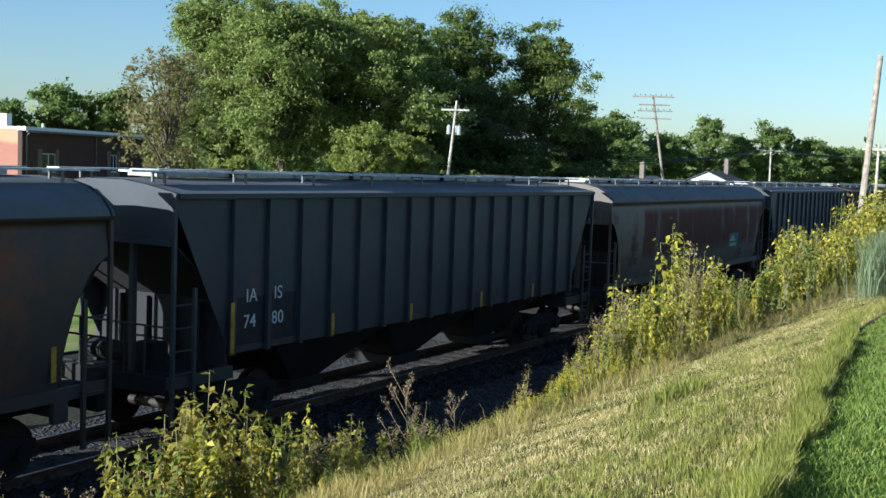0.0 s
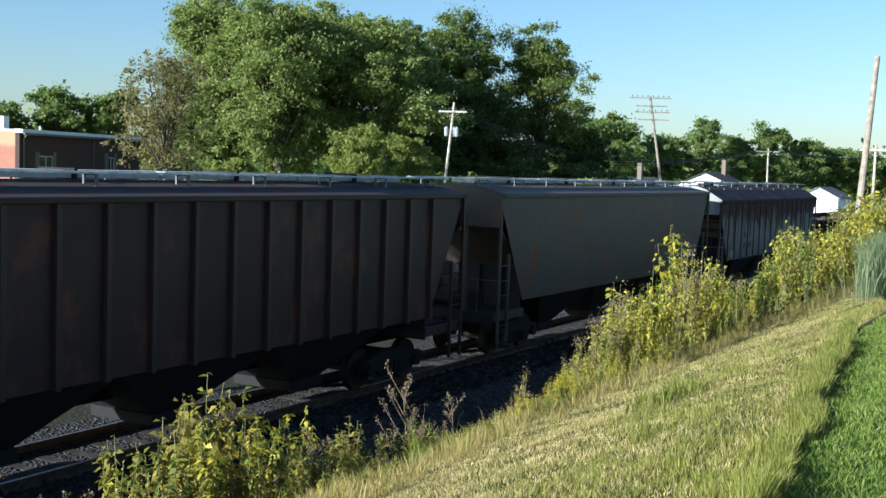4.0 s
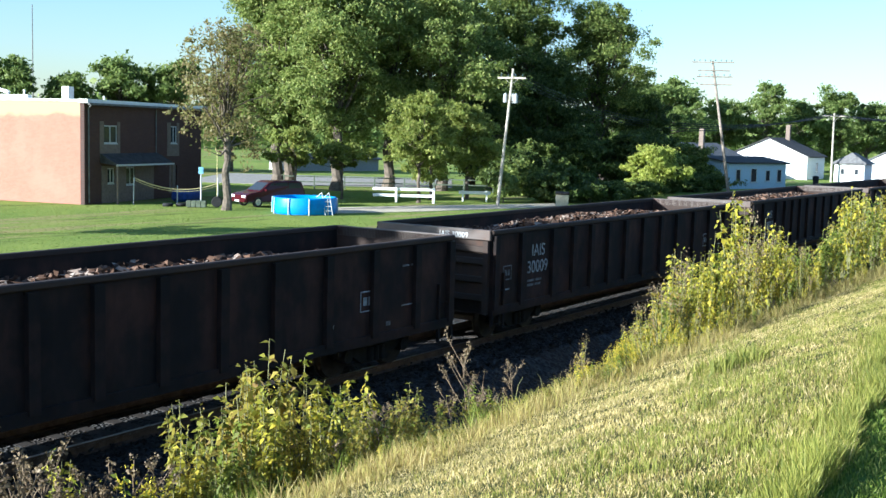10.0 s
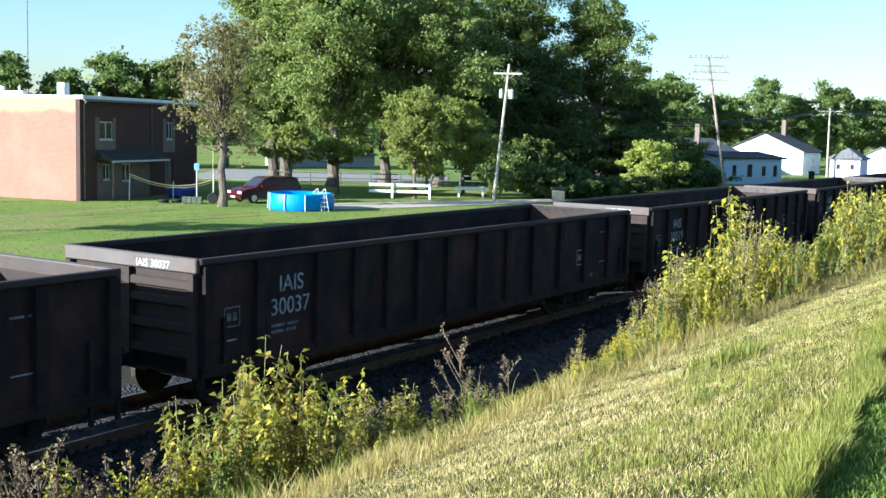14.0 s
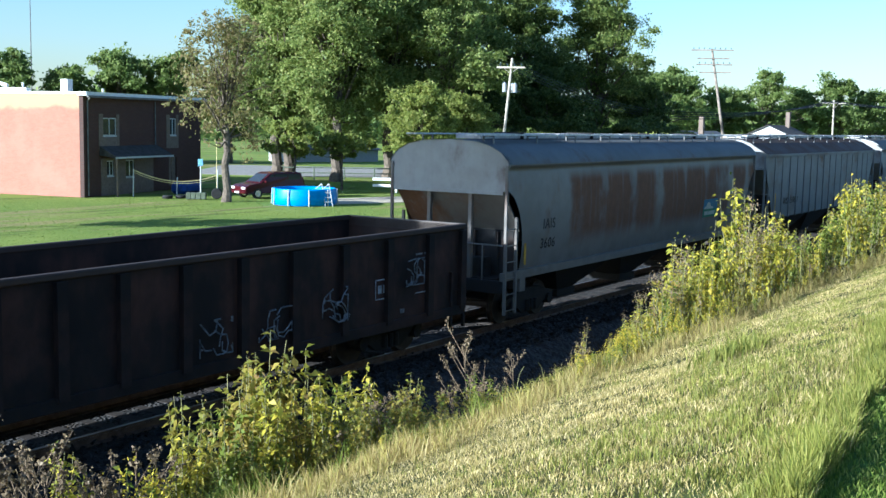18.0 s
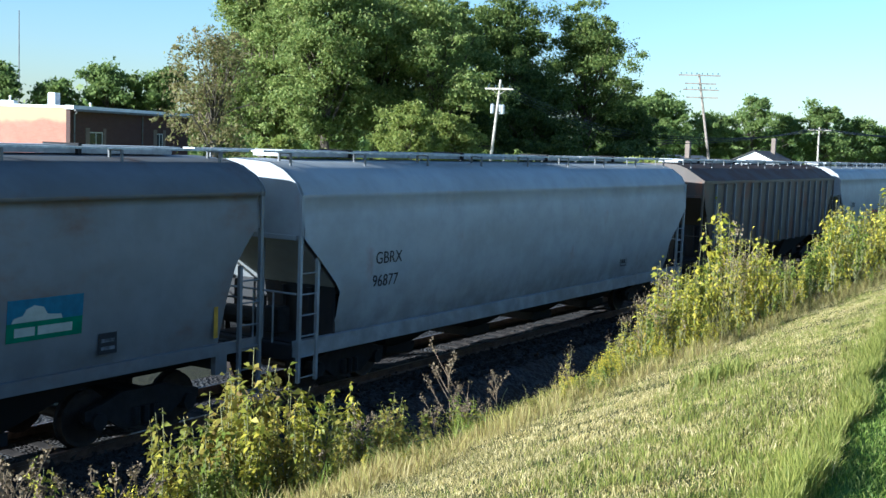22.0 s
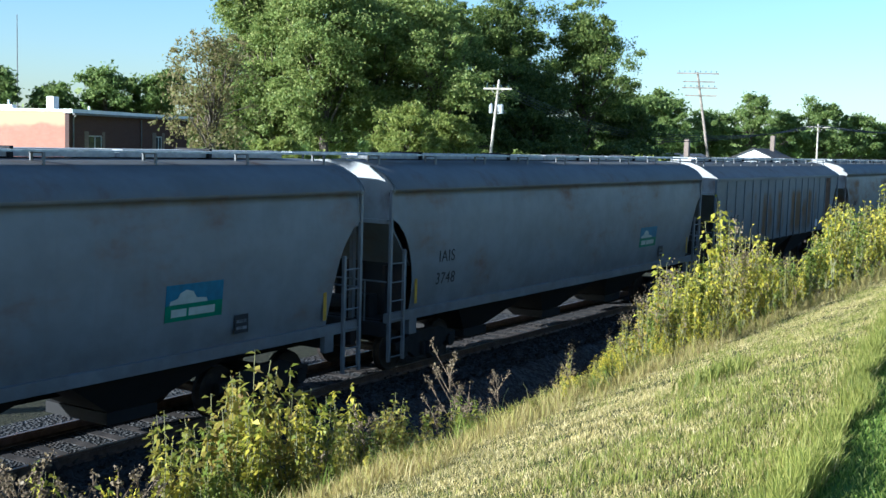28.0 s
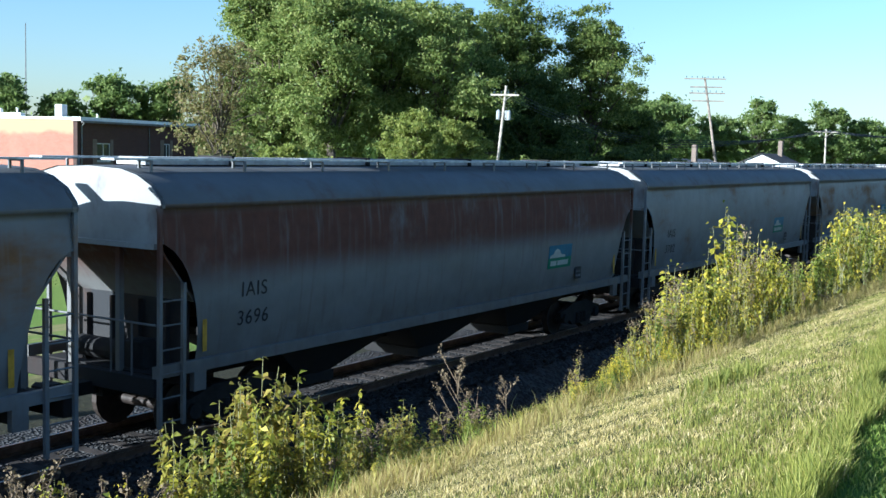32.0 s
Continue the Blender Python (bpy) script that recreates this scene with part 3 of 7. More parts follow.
                for e in (0.75, length - 1.0):
                    box(bm, e, -0.05, bottom - 0.42, e + 0.25, 0.05, bottom - 0.12)
    else:
        def side_sill(bm):
            box(bm, 0.0, -0.04, 0.98, cut[2] + 0.1, 0.04, 1.18)
    for s in (-1, 1):
        shared((kind, length, "side_sill", paint.name), "side_sill", side_sill, paint, car, pose(0, s * 1.46, 0))
        if kind in ("boxy", "hipped"):
            shared((kind, length, "side_sill", paint.name), "side_sill", side_sill, paint, car, pose(length - cut[2] - 0.1, s * 1.46, 0))
    # roof: hatch covers on a trough, running boards with brackets
    def board(bm):
        box(bm, -0.30, -0.14, 0, length + 0.30, 0.14, 0.03)

    def bracket(bm):
        box(bm, -0.02, -0.16, -0.02, 0.02, 0.14, 0.0)
        box(bm, -0.02, -0.16, -0.34, 0.02, -0.13, 0.0)
        box(bm, -0.02, 0.10, -0.20, 0.02, 0.13, 0.0)

    def hatch(bm):
        w = (length - 1.6) / 8 - 0.05
        prism(bm, [(-w, 0.0), (w, 0.0), (w, 0.07), (w - 0.06, 0.12), (-w + 0.06, 0.12), (-w, 0.07)], -0.33, 0.33)

    def hatch_clamp(bm):
        box(bm, -0.03, -0.40, -0.02, 0.03, 0.40, 0.15)

    rz = 4.34 if kind != "boxy" else 4.34
    for s in (-1, 1):
        shared((length, "board"), "running_board", board, M_GALV, car, pose(0, s * 0.80, rz))
        k = 9
        for i in range(k):
            shared("bracket", "bracket", bracket, M_BRACKET, car, pose(0.4 + (length - 0.8) * i / (k - 1), s * 0.80, rz, 0, 0, 0 if s < 0 else 180))
    for i in range(4):
        xc = 0.8 + (length - 1.6) * (i + 0.5) / 4
        shared((length, "hatch"), "hatch_cover", hatch, M_HATCH, car, pose(xc, 0, 4.26))
        shared("hatch_clamp", "hatch_clamp", hatch_clamp, M_STEEL, car, pose(xc, 0, 4.26))
    # ribs
    if ribs:
        lo, hi = cut[2] + 0.02, length - cut[2] - 0.02
        key = (kind, "rib", (rib_paint or paint).name, ribs > 15)
        proud = 0.075 if kind == "boxy" or rib_paint else 0.035

        def rib(bm):
            prism_pts = [(-0.045, bottom - 0.02), (0.045, bottom - 0.02), (0.045, eave - 0.02), (-0.045, eave - 0.02)]
            prism(bm, prism_pts, -proud, 0.02)
        for s in (-1, 1):
            for i in range(ribs):
                shared(key, "rib", rib, rib_paint or paint, car, pose(lo + (hi - lo) * i / (ribs - 1), s * 1.505, 0, 0, 0, 0 if s < 0 else 180))
    add_ends(car, length, bottom if kind == "long" else 1.2, eave + 0.05, 2.55, paint)
    add_truck(car, 2.05)
    add_truck(car, length - 2.05)
    car["x0"] = x0
    return car


def side_face(kind, z):
    """How far the near side stands out at the height z."""
    prof = HOPPERS[kind][1]
    for (za, ya), (zb, yb) in zip(prof, prof[1:]):
        if za <= z <= zb and zb > za:
            return ya + (yb - ya) * (z - za) / (zb - za)
    return 1.55


def conform(ob, kind):
    """Bends a thin mark to the curved side of its car."""
    if kind not in ("bowed", "long"):
        return ob
    m = ob.matrix_basis
    back = m.inverted()
    for v in ob.data.vertices:
        p = m @ v.co
        lift = p.y - m.translation.y
        p.y = -side_face(kind, p.z) - 0.006 + max(-0.006, min(0.0, lift))
        v.co = back @ p
    return ob


def on_side(x, z, y=1.60):
    """A pose for letters on the near side of a car."""
    return pose(x, -y, z, 90, 0, 0)


def panel_sign(car, x, z, w, h, y, kind="bowed"):
    """A painted advertising panel: blue sky, pale cloud, green band with pale bars."""
    def quad(bm, pts):
        prism(bm, pts, -0.004, 0.0)

    def sky_part(bm):
        quad(bm, [(0, h * 0.45), (w, h * 0.45), (w, h), (0, h)])

    def band(bm):
        quad(bm, [(0, 0), (w, 0), (w, h * 0.45), (0, h * 0.45)])

    def cloud(bm):
        quad(bm, [(w * a, h * b) for a, b in ((0.06, 0.46), (0.72, 0.46), (0.70, 0.56), (0.52, 0.60), (0.46, 0.78), (0.34, 0.84), (0.24, 0.76), (0.20, 0.62), (0.08, 0.56))])

    def bars(bm):
        for i, (a, b) in enumerate(((0.10, 0.36), (0.40, 0.86))):
            quad(bm, [(w * a, h * 0.12), (w * b, h * 0.12), (w * b, h * 0.33), (w * a, h * 0.33)])
    tilt = math.degrees(math.atan2(side_face(kind, z + h) - side_face(kind, z), h))
    sign = shared(("sign", w, h), "painted_panel", sky_part, M_SIGN_BLUE, car, pose(x, -side_face(kind, z) - 0.008, z, tilt, 0, 0), "blue and green painted panel")
    shared(("band", w, h), "green_band", band, M_SIGN_GREEN, sign, pose(0, 0, 0))
    shared(("cloud", w, h), "cloud_shape", cloud, M_SIGN_CREAM, sign, pose(0, -0.005, 0))
    shared(("bars", w, h), "lettering_bar", bars, M_SIGN_CREAM, sign, pose(0, -0.005, 0))


def stencil(car, x, z, y, w=0.34, h=0.30, ink=None):
    """A small framed stencil of unreadable lines."""
    ink = ink or M_WHITE

    def make(bm):
        t = 0.02
        for a in ((0, 0, w, t), (0, h - t, w, h), (0, 0, t, h), (w - t, 0, w, h), (w * 0.2, h * 0.3, w * 0.45, h * 0.7), (w * 0.55, h * 0.3, w * 0.8, h * 0.7)):
            box(bm, a[0], -0.004, a[1], a[2], 0, a[3])
    shared(("stencil", w, h, ink.name), "stencil_mark", make, ink, car, pose(x, -y - 0.003, z))


def placard(car, x, z, y, w=0.32, h=0.30):
    """A small dark notice with two rows of worn pale marks."""
    def plate(bm):
        box(bm, 0, -0.004, 0, w, 0, h)

    def rows(bm):
        for k in range(2):
            box(bm, w * 0.12, -0.003, h * (0.2 + 0.36 * k), w * 0.86, 0, h * (0.36 + 0.36 * k))
    p = shared(("placard", w, h), "notice_plate", plate, M_BLACK, car, pose(x, -y - 0.003, z), "small black notice")
    shared(("placard_rows", w, h), "lettering_bar", rows, M_DIM, p, pose(0, -0.006, 0))


def stripe(car, x, z0, z1, y, w=0.09, mat=None):
    def make(bm):
        box(bm, 0, -0.004, 0, w, 0, z1 - z0)
    shared(("stripe", w, round(z1 - z0, 3), (mat or M_YELLOW).name), "warning_stripe", make, mat or M_YELLOW, car, pose(x, -y - 0.003, z0))


def bars(car, x, z, y, widths, h=0.05, gap=0.05, ink=None):
    """Lines of small writing that cannot be read."""
    def make(bm):
        for k, line in enumerate(widths):
            xx = 0.0
            for w in line:
                box(bm, xx, -0.004, -k * (h + gap), xx + w, 0, -k * (h + gap) + h)
                xx += w + 0.06
    shared(("bars", str(widths), h, gap, (ink or M_WHITE).name), "small_lettering", make, ink or M_WHITE, car, pose(x, -y - 0.003, z))


def gondola_car(x0, length, paint, inside, number, loaded, seed, label):
    car = holder("gondola_car")
    tagged(car, label, "railcar", "cars of the train")
    low, top = 0.72, 2.55

    def wall(bm):
        box(bm, 0.0, -0.03, low, length, 0.03, top - 0.1)
        box(bm, 0.0, -0.09, low - 0.02, length, 0.03, low + 0.16)

    def top_rail(bm):
        chamfer_box(bm, -0.02, -0.09, top - 0.10, length + 0.02, 0.05, top, 0.02)

    def rib(bm):
        prism(bm, [(-0.09, low + 0.1), (0.09, low + 0.1), (0.09, top - 0.12), (-0.09, top - 0.12)], -0.10, 0.0)

    def end_wall(bm):
        box(bm, 0.0, -1.44, low, 0.06, 1.44, top - 0.02)

    def end_beam(bm):
        chamfer_box(bm, -0.08, -1.5, top - 0.22, 0.06, 1.5, top, 0.015)

    def end_rib(bm):
        chamfer_box(bm, -0.08, -1.44, 0, 0.0, 1.44, 0.14, 0.02)

    def end_stake(bm):
        box(bm, -0.1, -0.06, low, -0.003, 0.06, top - 0.23)

    def floor_plate(bm):
        box(bm, 0.05, -1.44, 0.95, length - 0.05, 1.44, 1.02)
        box(bm, 0.1, -0.22, 0.65, length - 0.1, 0.22, 0.95)

    for s in (-1, 1):
        shared(("gwall", paint.name), "side_wall", wall, paint, car, pose(0, 1.47 * s, 0) if s < 0 else pose(length, 1.47, 0, 0, 0, 180))
        # lighter brown than the wall: the sunlit top edge is put into the colour
        shared(("gtop", paint.name), "top_rail", top_rail, P_GONDIN, car, pose(0, 1.47 * s, 0) if s < 0 else pose(length, 1.47, 0, 0, 0, 180), "brown top rail, coloured paler for the sun on its edge")
        for i, rx in enumerate((0.12, 1.28, 2.78, 3.83, 4.83, 5.85, 6.9, 8.08, 9.31, 10.54, 11.88, 13.22, 14.58, 15.78)):
            shared(("grib", paint.name), "rib", rib, paint, car, pose(rx, s * 1.495, 0, 0, 0, 0 if s < 0 else 180))
    for end in (0, 1):
        m = pose(0, 0, 0) if end == 0 else pose(length, 0, 0, 0, 0, 180)
        shared(("gend", paint.name), "end_wall", end_wall, inside, car, m)
        # beam paler than the end below it: sunlight painted in, with dust
        shared(("gbeam", paint.name), "end_beam", end_beam, P_BEAM, car, m, "dusty top beam of the end, coloured pale for sunlight")
        for z in (1.0, 1.4, 1.8, 2.06):
            shared("gend_rib", "end_rib", end_rib, inside, car, m @ pose(-0.002, 0, z))
        for y in (-1.4, 0.0, 1.4):
            shared("gend_stake", "end_stake", end_stake, inside, car, m @ pose(0, y, 0))
    shared(("gfloor", paint.name), "floor_plate", floor_plate, inside, car, pose(0, 0, 0))

    letters("end_mark", "IAIS " + number, 0.17, M_WHITE, car, pose(-0.083, -0.2, top - 0.19, 90, 0, -90), "white letters on the end beam")
    letters("reporting_mark", "IAIS", 0.39, M_FADED, car, on_side(1.80, 1.86, 1.503), "worn white letters")
    letters("car_number", number, 0.40, M_FADED, car, on_side(1.60, 1.48, 1.503), "worn white digits")
    bars(car, 1.62, 1.28, 1.5, ((0.34, 0.28), (0.30, 0.26)), 0.05, 0.05, M_DIM)
    bars(car, 0.45, 1.2, 1.5, ((0.36,),), 0.025, 0.05, M_FADED)
    stencil(car, 0.52, 1.42, 1.5, 0.36, 0.32, M_DIM)
    stencil(car, length - 3.05, 1.32, 1.5, 0.44, 0.38, M_FADED)
    bars(car, length - 1.75, 2.05, 1.5, ((0.22, 0.2),), 0.035, 0.04, M_DIM)
    bars(car, length - 4.05, 1.12, 1.5, ((0.24,), (0.18,)), 0.07, 0.01, M_FADED)
    bars(car, length - 1.75, 1.30, 1.5, ((0.55,),), 0.02, 0.05, M_FADED)
    bars(car, length - 2.25, 0.98, 1.5, ((0.14,),), 0.08, 0.05, M_DIM)
    if loaded:
        rng = np.random.default_rng(seed)
        k = 2600
        xs = rng.uniform(0.5, length - 0.5, k)
        ys = rng.uniform(-1.38, 1.38, k)
        u = xs / length
        hump = 2.02 + loaded * (0.42 * np.sin(np.pi * np.clip(u * 1.1 - 0.05, 0, 1)) ** 0.6 * (1 - (ys / 1.9) ** 2)) + 0.08 * np.sin(xs * 2.1 + seed) * np.cos(ys * 2)
        tri = []
        for i in range(k):
            r = rng.uniform(0.06, 0.16)
            c = np.array((xs[i], ys[i], hump[i]))
            a = rng.normal(size=(4, 3))
            a /= np.linalg.norm(a, axis=1)[:, None]
            t = c + a * r * np.array((1.2, 1.0, 0.7))
            for f in ((0, 1, 2), (0, 2, 3), (0, 3, 1), (1, 3, 2)):
                tri.extend(t[list(f)])
        heap = mesh_from_arrays("scrap_load", np.array(tri), 3, M_SCRAP, car, "heap of rusty brown scrap")
        heap["kind"] = "stuff"
        bm = bmesh.new()
        nx, ny = 40, 8
        g = [[bm.verts.new((0.1 + (length - 0.2) * i / nx, -1.43 + 2.86 * j / ny,
                            1.93 + loaded * (0.40 * max(0, math.sin(math.pi * min(1, max(0, i / nx * 1.1 - 0.05)))) ** 0.6 * (1 - ((-1.43 + 2.86 * j / ny) / 1.9) ** 2))
                            + 0.05 * noise.noise(Vector((i * 0.7, j * 0.7, seed))))) for j in range(ny + 1)] for i in range(nx + 1)]
        for i in range(nx):
            for j in range(ny):
                bm.faces.new((g[i][j], g[i + 1][j], g[i + 1][j + 1], g[i][j + 1]))
        part("load_bed", bm, M_SCRAP, car)
    add_ends(car, length, 1.05, 1.9, 1.6, paint)
    add_truck(car, 2.0)
    add_truck(car, length - 2.0)
    car["x0"] = x0
    return car


def blotches(car, x, z, y, w, h, n, seed, mat, name="graffiti", kind=""):
    """Spray-painted shapes: overlapping rounded patches."""
    r = random.Random(seed)
    for i in range(n):
        bm = bmesh.new()
        cx, cz = w * (i + 0.5) / n, h * r.uniform(0.35, 0.6)
        a, b = w / n * r.uniform(0.65, 1.05), h * r.uniform(0.32, 0.52)
        pts = [(x + cx + a * math.copysign(abs(math.cos(k * math.tau / 18)) ** 0.6, math.cos(k * math.tau / 18)) * r.uniform(0.72, 1.1), z + cz + b * math.copysign(abs(math.sin(k * math.tau / 18)) ** 0.6, math.sin(k * math.tau / 18)) * r.uniform(0.72, 1.1)) for k in range(18)]
        prism(bm, pts, -0.004 - 0.0006 * i, 0)
        conform(part(name, bm, mat, car, "spray-painted shape", pose(0, -y - 0.003, 0)), kind)


def scribble(car, x, z, y, w, h, strokes, seed, mat):
    """Thin sprayed lines that wander over a patch of the side."""
    r = random.Random(seed)
    bm = bmesh.new()
    for i in range(strokes):
        px, pz = x + w * r.random(), z + h * r.random()
        a = r.uniform(0, math.tau)
        for k in range(7):
            a += r.uniform(-1.3, 1.3)
            qx, qz = min(x + w, max(x, px + 0.14 * math.cos(a))), min(z + h, max(z, pz + 0.14 * math.sin(a)))
            if abs(qx - px) + abs(qz - pz) > 0.02:
                rod(bm, (px, 0, pz), (qx, 0, qz), 0.014, n=4)
            px, pz = qx, qz
    part("graffiti", bm, mat, car, "thin sprayed lines", pose(0, -y, 0))


def sprayed_word(car, x, w, z, h, y, seed, tall):
    """A large sprayed word: blocky upright strokes on a pale band, in three faded colours."""
    r = random.Random(seed)
    n = max(3, int(w / 0.36))
    for i in range(n):
        a = x + w * i / n
        b = a + w / n * r.uniform(1.0, 1.5)
        top = z + h * tall[i % len(tall)] * r.uniform(0.9, 1.08)
        low = z + r.uniform(-0.04, 0.08)
        mid = (low + top) / 2
        bm = bmesh.new()
        prism(bm, [(a - 0.05, low), (a + 0.5 * (b - a), low - 0.04), (b, low + 0.06), (b - 0.06, mid), (b + 0.05, top - 0.10), (b - 0.10, top), (a + 0.06, top - 0.04), (a - 0.03, mid + 0.1)], -0.004 - 0.0007 * (i % 5), 0)
        part("graffiti", bm, r.choice((M_TAG_PALE, M_TAG_PALE, M_TAG_MAUVE, M_TAG_SEA)), car, "blocky sprayed letter shape", pose(0, -y, 0))


n_ = Nodes("rusty_scrap", 0.9, 0.0, 0.2)
M_SCRAP = n_.done(n_.ramp(n_.island(), [(0.0, (0.02, 0.014, 0.011)), (0.45, (0.085, 0.046, 0.028)), (0.8, (0.15, 0.09, 0.06)), (1.0, (0.28, 0.23, 0.19))]))
P_DKGREY = railcar_paint("blue_grey_hopper_paint", (0.047, 0.051, 0.058), amount=0.10, dirt=0.6)
P_GREY = railcar_paint("pale_grey_hopper_paint", (0.175, 0.182, 0.186), amount=0.42, rust=(0.10, 0.052, 0.024), shape=(0.5, 0.5, 0.9))
P_GREYRUST = railcar_paint("grey_paint_with_rust_panels", (0.132, 0.110, 0.088), amount=0.92, low=1.9, high=3.5, panel=1.7, rust=(0.062, 0.025, 0.015))
P_GREYRUST2 = railcar_paint("grey_paint_with_tan_rust", (0.172, 0.162, 0.148), amount=0.62, low=1.8, high=3.5, panel=1.9, rust=(0.090, 0.046, 0.024))
P_TOPRUST = railcar_paint("grey_paint_rusted_along_top", (0.165, 0.163, 0.155), amount=1.5, low=2.55, high=3.75, rust=(0.062, 0.027, 0.017))
M_RUST = plain("brown_rust_film", (0.085, 0.045, 0.02), 0.9, 0.0, 0.5, 2.5)
P_VRUST = railcar_paint("grey_paint_with_upright_tan_rust", (0.120, 0.138, 0.158), amount=-0.15, low=1.5, high=3.2, panel=1.9, rust=(0.10, 0.058, 0.022))
P_SPOTS = railcar_paint("grey_paint_with_a_few_rust_spots", (0.18, 0.183, 0.183), amount=0.82, low=2.0, high=3.5, rust=(0.115, 0.058, 0.019), shape=(0.42, 0.42, 0.95))
P_BROWN = railcar_paint("brown_hopper_paint", (0.040, 0.018, 0.014), amount=0.3, dirt=0.5)
P_DIRTY = railcar_paint("dirty_brown_grey_paint", (0.060, 0.047, 0.037), amount=0.45, dirt=0.6)
P_TAUPE = railcar_paint("taupe_hopper_paint", (0.086, 0.068, 0.054), amount=0.4, dirt=0.5)
P_STREAK = railcar_paint("cream_paint_with_rust_runs", (0.185, 0.175, 0.150), amount=0.25, low=1.6, high=3.7, rust=(0.040, 0.016, 0.010), streak=1.0, dirt=0.6, drip=1.0)
P_LIGHT = railcar_paint("light_grey_hopper_paint", (0.34, 0.35, 0.35), amount=0.05, dirt=0.35)
P_RIBGREY = railcar_paint("grey_rib_paint", (0.163, 0.172, 0.185), amount=0.1)
P_RIBTAN = railcar_paint("tan_rib_paint", (0.060, 0.036, 0.025), amount=0.2)
P_GOND = railcar_paint("black_gondola_paint", (0.010, 0.0065, 0.0055), amount=0.7, low=0.7, high=2.5, rust=(0.040, 0.017, 0.011), dirt=0.15, rough=0.9)
P_GONDIN = railcar_paint("rusty_gondola_inside", (0.038, 0.025, 0.019), amount=0.7, low=0.7, high=2.5, rust=(0.06, 0.028, 0.016), rough=0.8)
# pale tone holds the sun on the end beams, besides dust and rust
P_BEAM = railcar_paint("dusty_pale_beam_paint", (0.13, 0.11, 0.098), amount=0.6, low=2.0, high=3.0, rust=(0.07, 0.04, 0.028), dirt=0.2, rough=0.8)
P_ENDS = railcar_paint("dusty_end_panel_paint", (0.33, 0.33, 0.32), amount=0.4, low=2.5, high=4.3, rust=(0.06, 0.03, 0.02), dirt=0.5, rough=0.7)
P_ROOFRUST = railcar_paint("dark_rusty_roof_paint", (0.048, 0.040, 0.040), amount=0.9, low=3.2, high=4.5, rust=(0.035, 0.018, 0.015), dirt=0.0, rough=0.75)
P_ROOFGREY = railcar_paint("dull_grey_roof_paint", (0.12, 0.125, 0.13), amount=0.4, low=3.2, high=4.5, rust=(0.06, 0.035, 0.025), dirt=0.0, rough=0.7)
# shade between the cars put into the colour, over rust and grime
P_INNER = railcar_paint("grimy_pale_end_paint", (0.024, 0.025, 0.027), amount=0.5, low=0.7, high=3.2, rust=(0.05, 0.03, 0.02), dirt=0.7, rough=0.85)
# near black: shade of car ends and underside painted in, with some grime
P_SHADEGRIME = railcar_paint("grimy_end_frame_paint", (0.019, 0.018, 0.0175), amount=0.4, low=0.7, high=3.2, rust=(0.02, 0.011, 0.008), dirt=0.0, rough=0.85)

GREY_HOPPER = "weathered pale grey steel covered hopper car with rounded sides"
CARS = []


def mark(car, kind, x, z, words, number, ink, size=0.27, spacing=1.12):
    y = side_face(kind, z + 0.1) + 0.006
    if kind in ("boxy", "hipped"):
        y = 1.515
    conform(letters("reporting_mark", words, size, ink, car, on_side(x, z + size * 1.35, y), spacing=spacing), kind)
    conform(letters("car_number", number, size, ink, car, on_side(x - 0.05, z, y), spacing=spacing), kind)


def rounded(x0, paint, number, logo=True, length=17.0, label=GREY_HOPPER, ink=None):
    car = hopper_car(x0, length, "bowed", paint, label)
    if number:
        mark(car, "bowed", 1.72, 1.76, "IAIS", number, ink or M_BLACK, 0.34)
    stripe(car, 0.92, 1.45, 2.1, 1.50)
    stripe(car, length - 1.05, 1.45, 2.0, 1.50)
    if logo:
        panel_sign(car, length - 4.8, 1.85, 1.2, 0.56, 1.53)
    placard(car, length - 3.3, 1.50, 1.50)
    CARS.append(car)
    return car


def boxy(x0, paint, number, ink=None, ribp=None, ribs=16, kind="boxy", label="", length=16.4, stripes=((1.30, 0.85), (4.1, 0.4), (6.85, 0.35), (9.9, 0.35), (12.6, 0.35)), dx=1.78, one_line=False, roof=None):
    car = hopper_car(x0, length, kind, paint, label, ribs, ribp, roof=roof)
    if number and not one_line:
        lo = HOPPERS[kind][2][2] + 0.02
        gap = (length - 2 * lo) / (max(ribs, 2) - 1)
        rib_x = lo + gap * (math.floor((dx - lo) / gap) + 1)
        mark(car, kind, rib_x - 0.56, 1.78, "IA", number[:2], ink or M_WHITE, 0.32, 1.05)
        mark(car, kind, rib_x + 0.18, 1.78, "IS", number[2:], ink or M_WHITE, 0.32, 1.05)
    elif number:
        letters("reporting_mark", "IAIS  " + number, 0.35, ink or M_WHITE, car, on_side(dx, 1.85, 1.515))
    for x, h in stripes:
        stripe(car, x, 1.40, 1.40 + h, 1.585 if kind == "boxy" else 1.545)
    CARS.append(car)
    return car


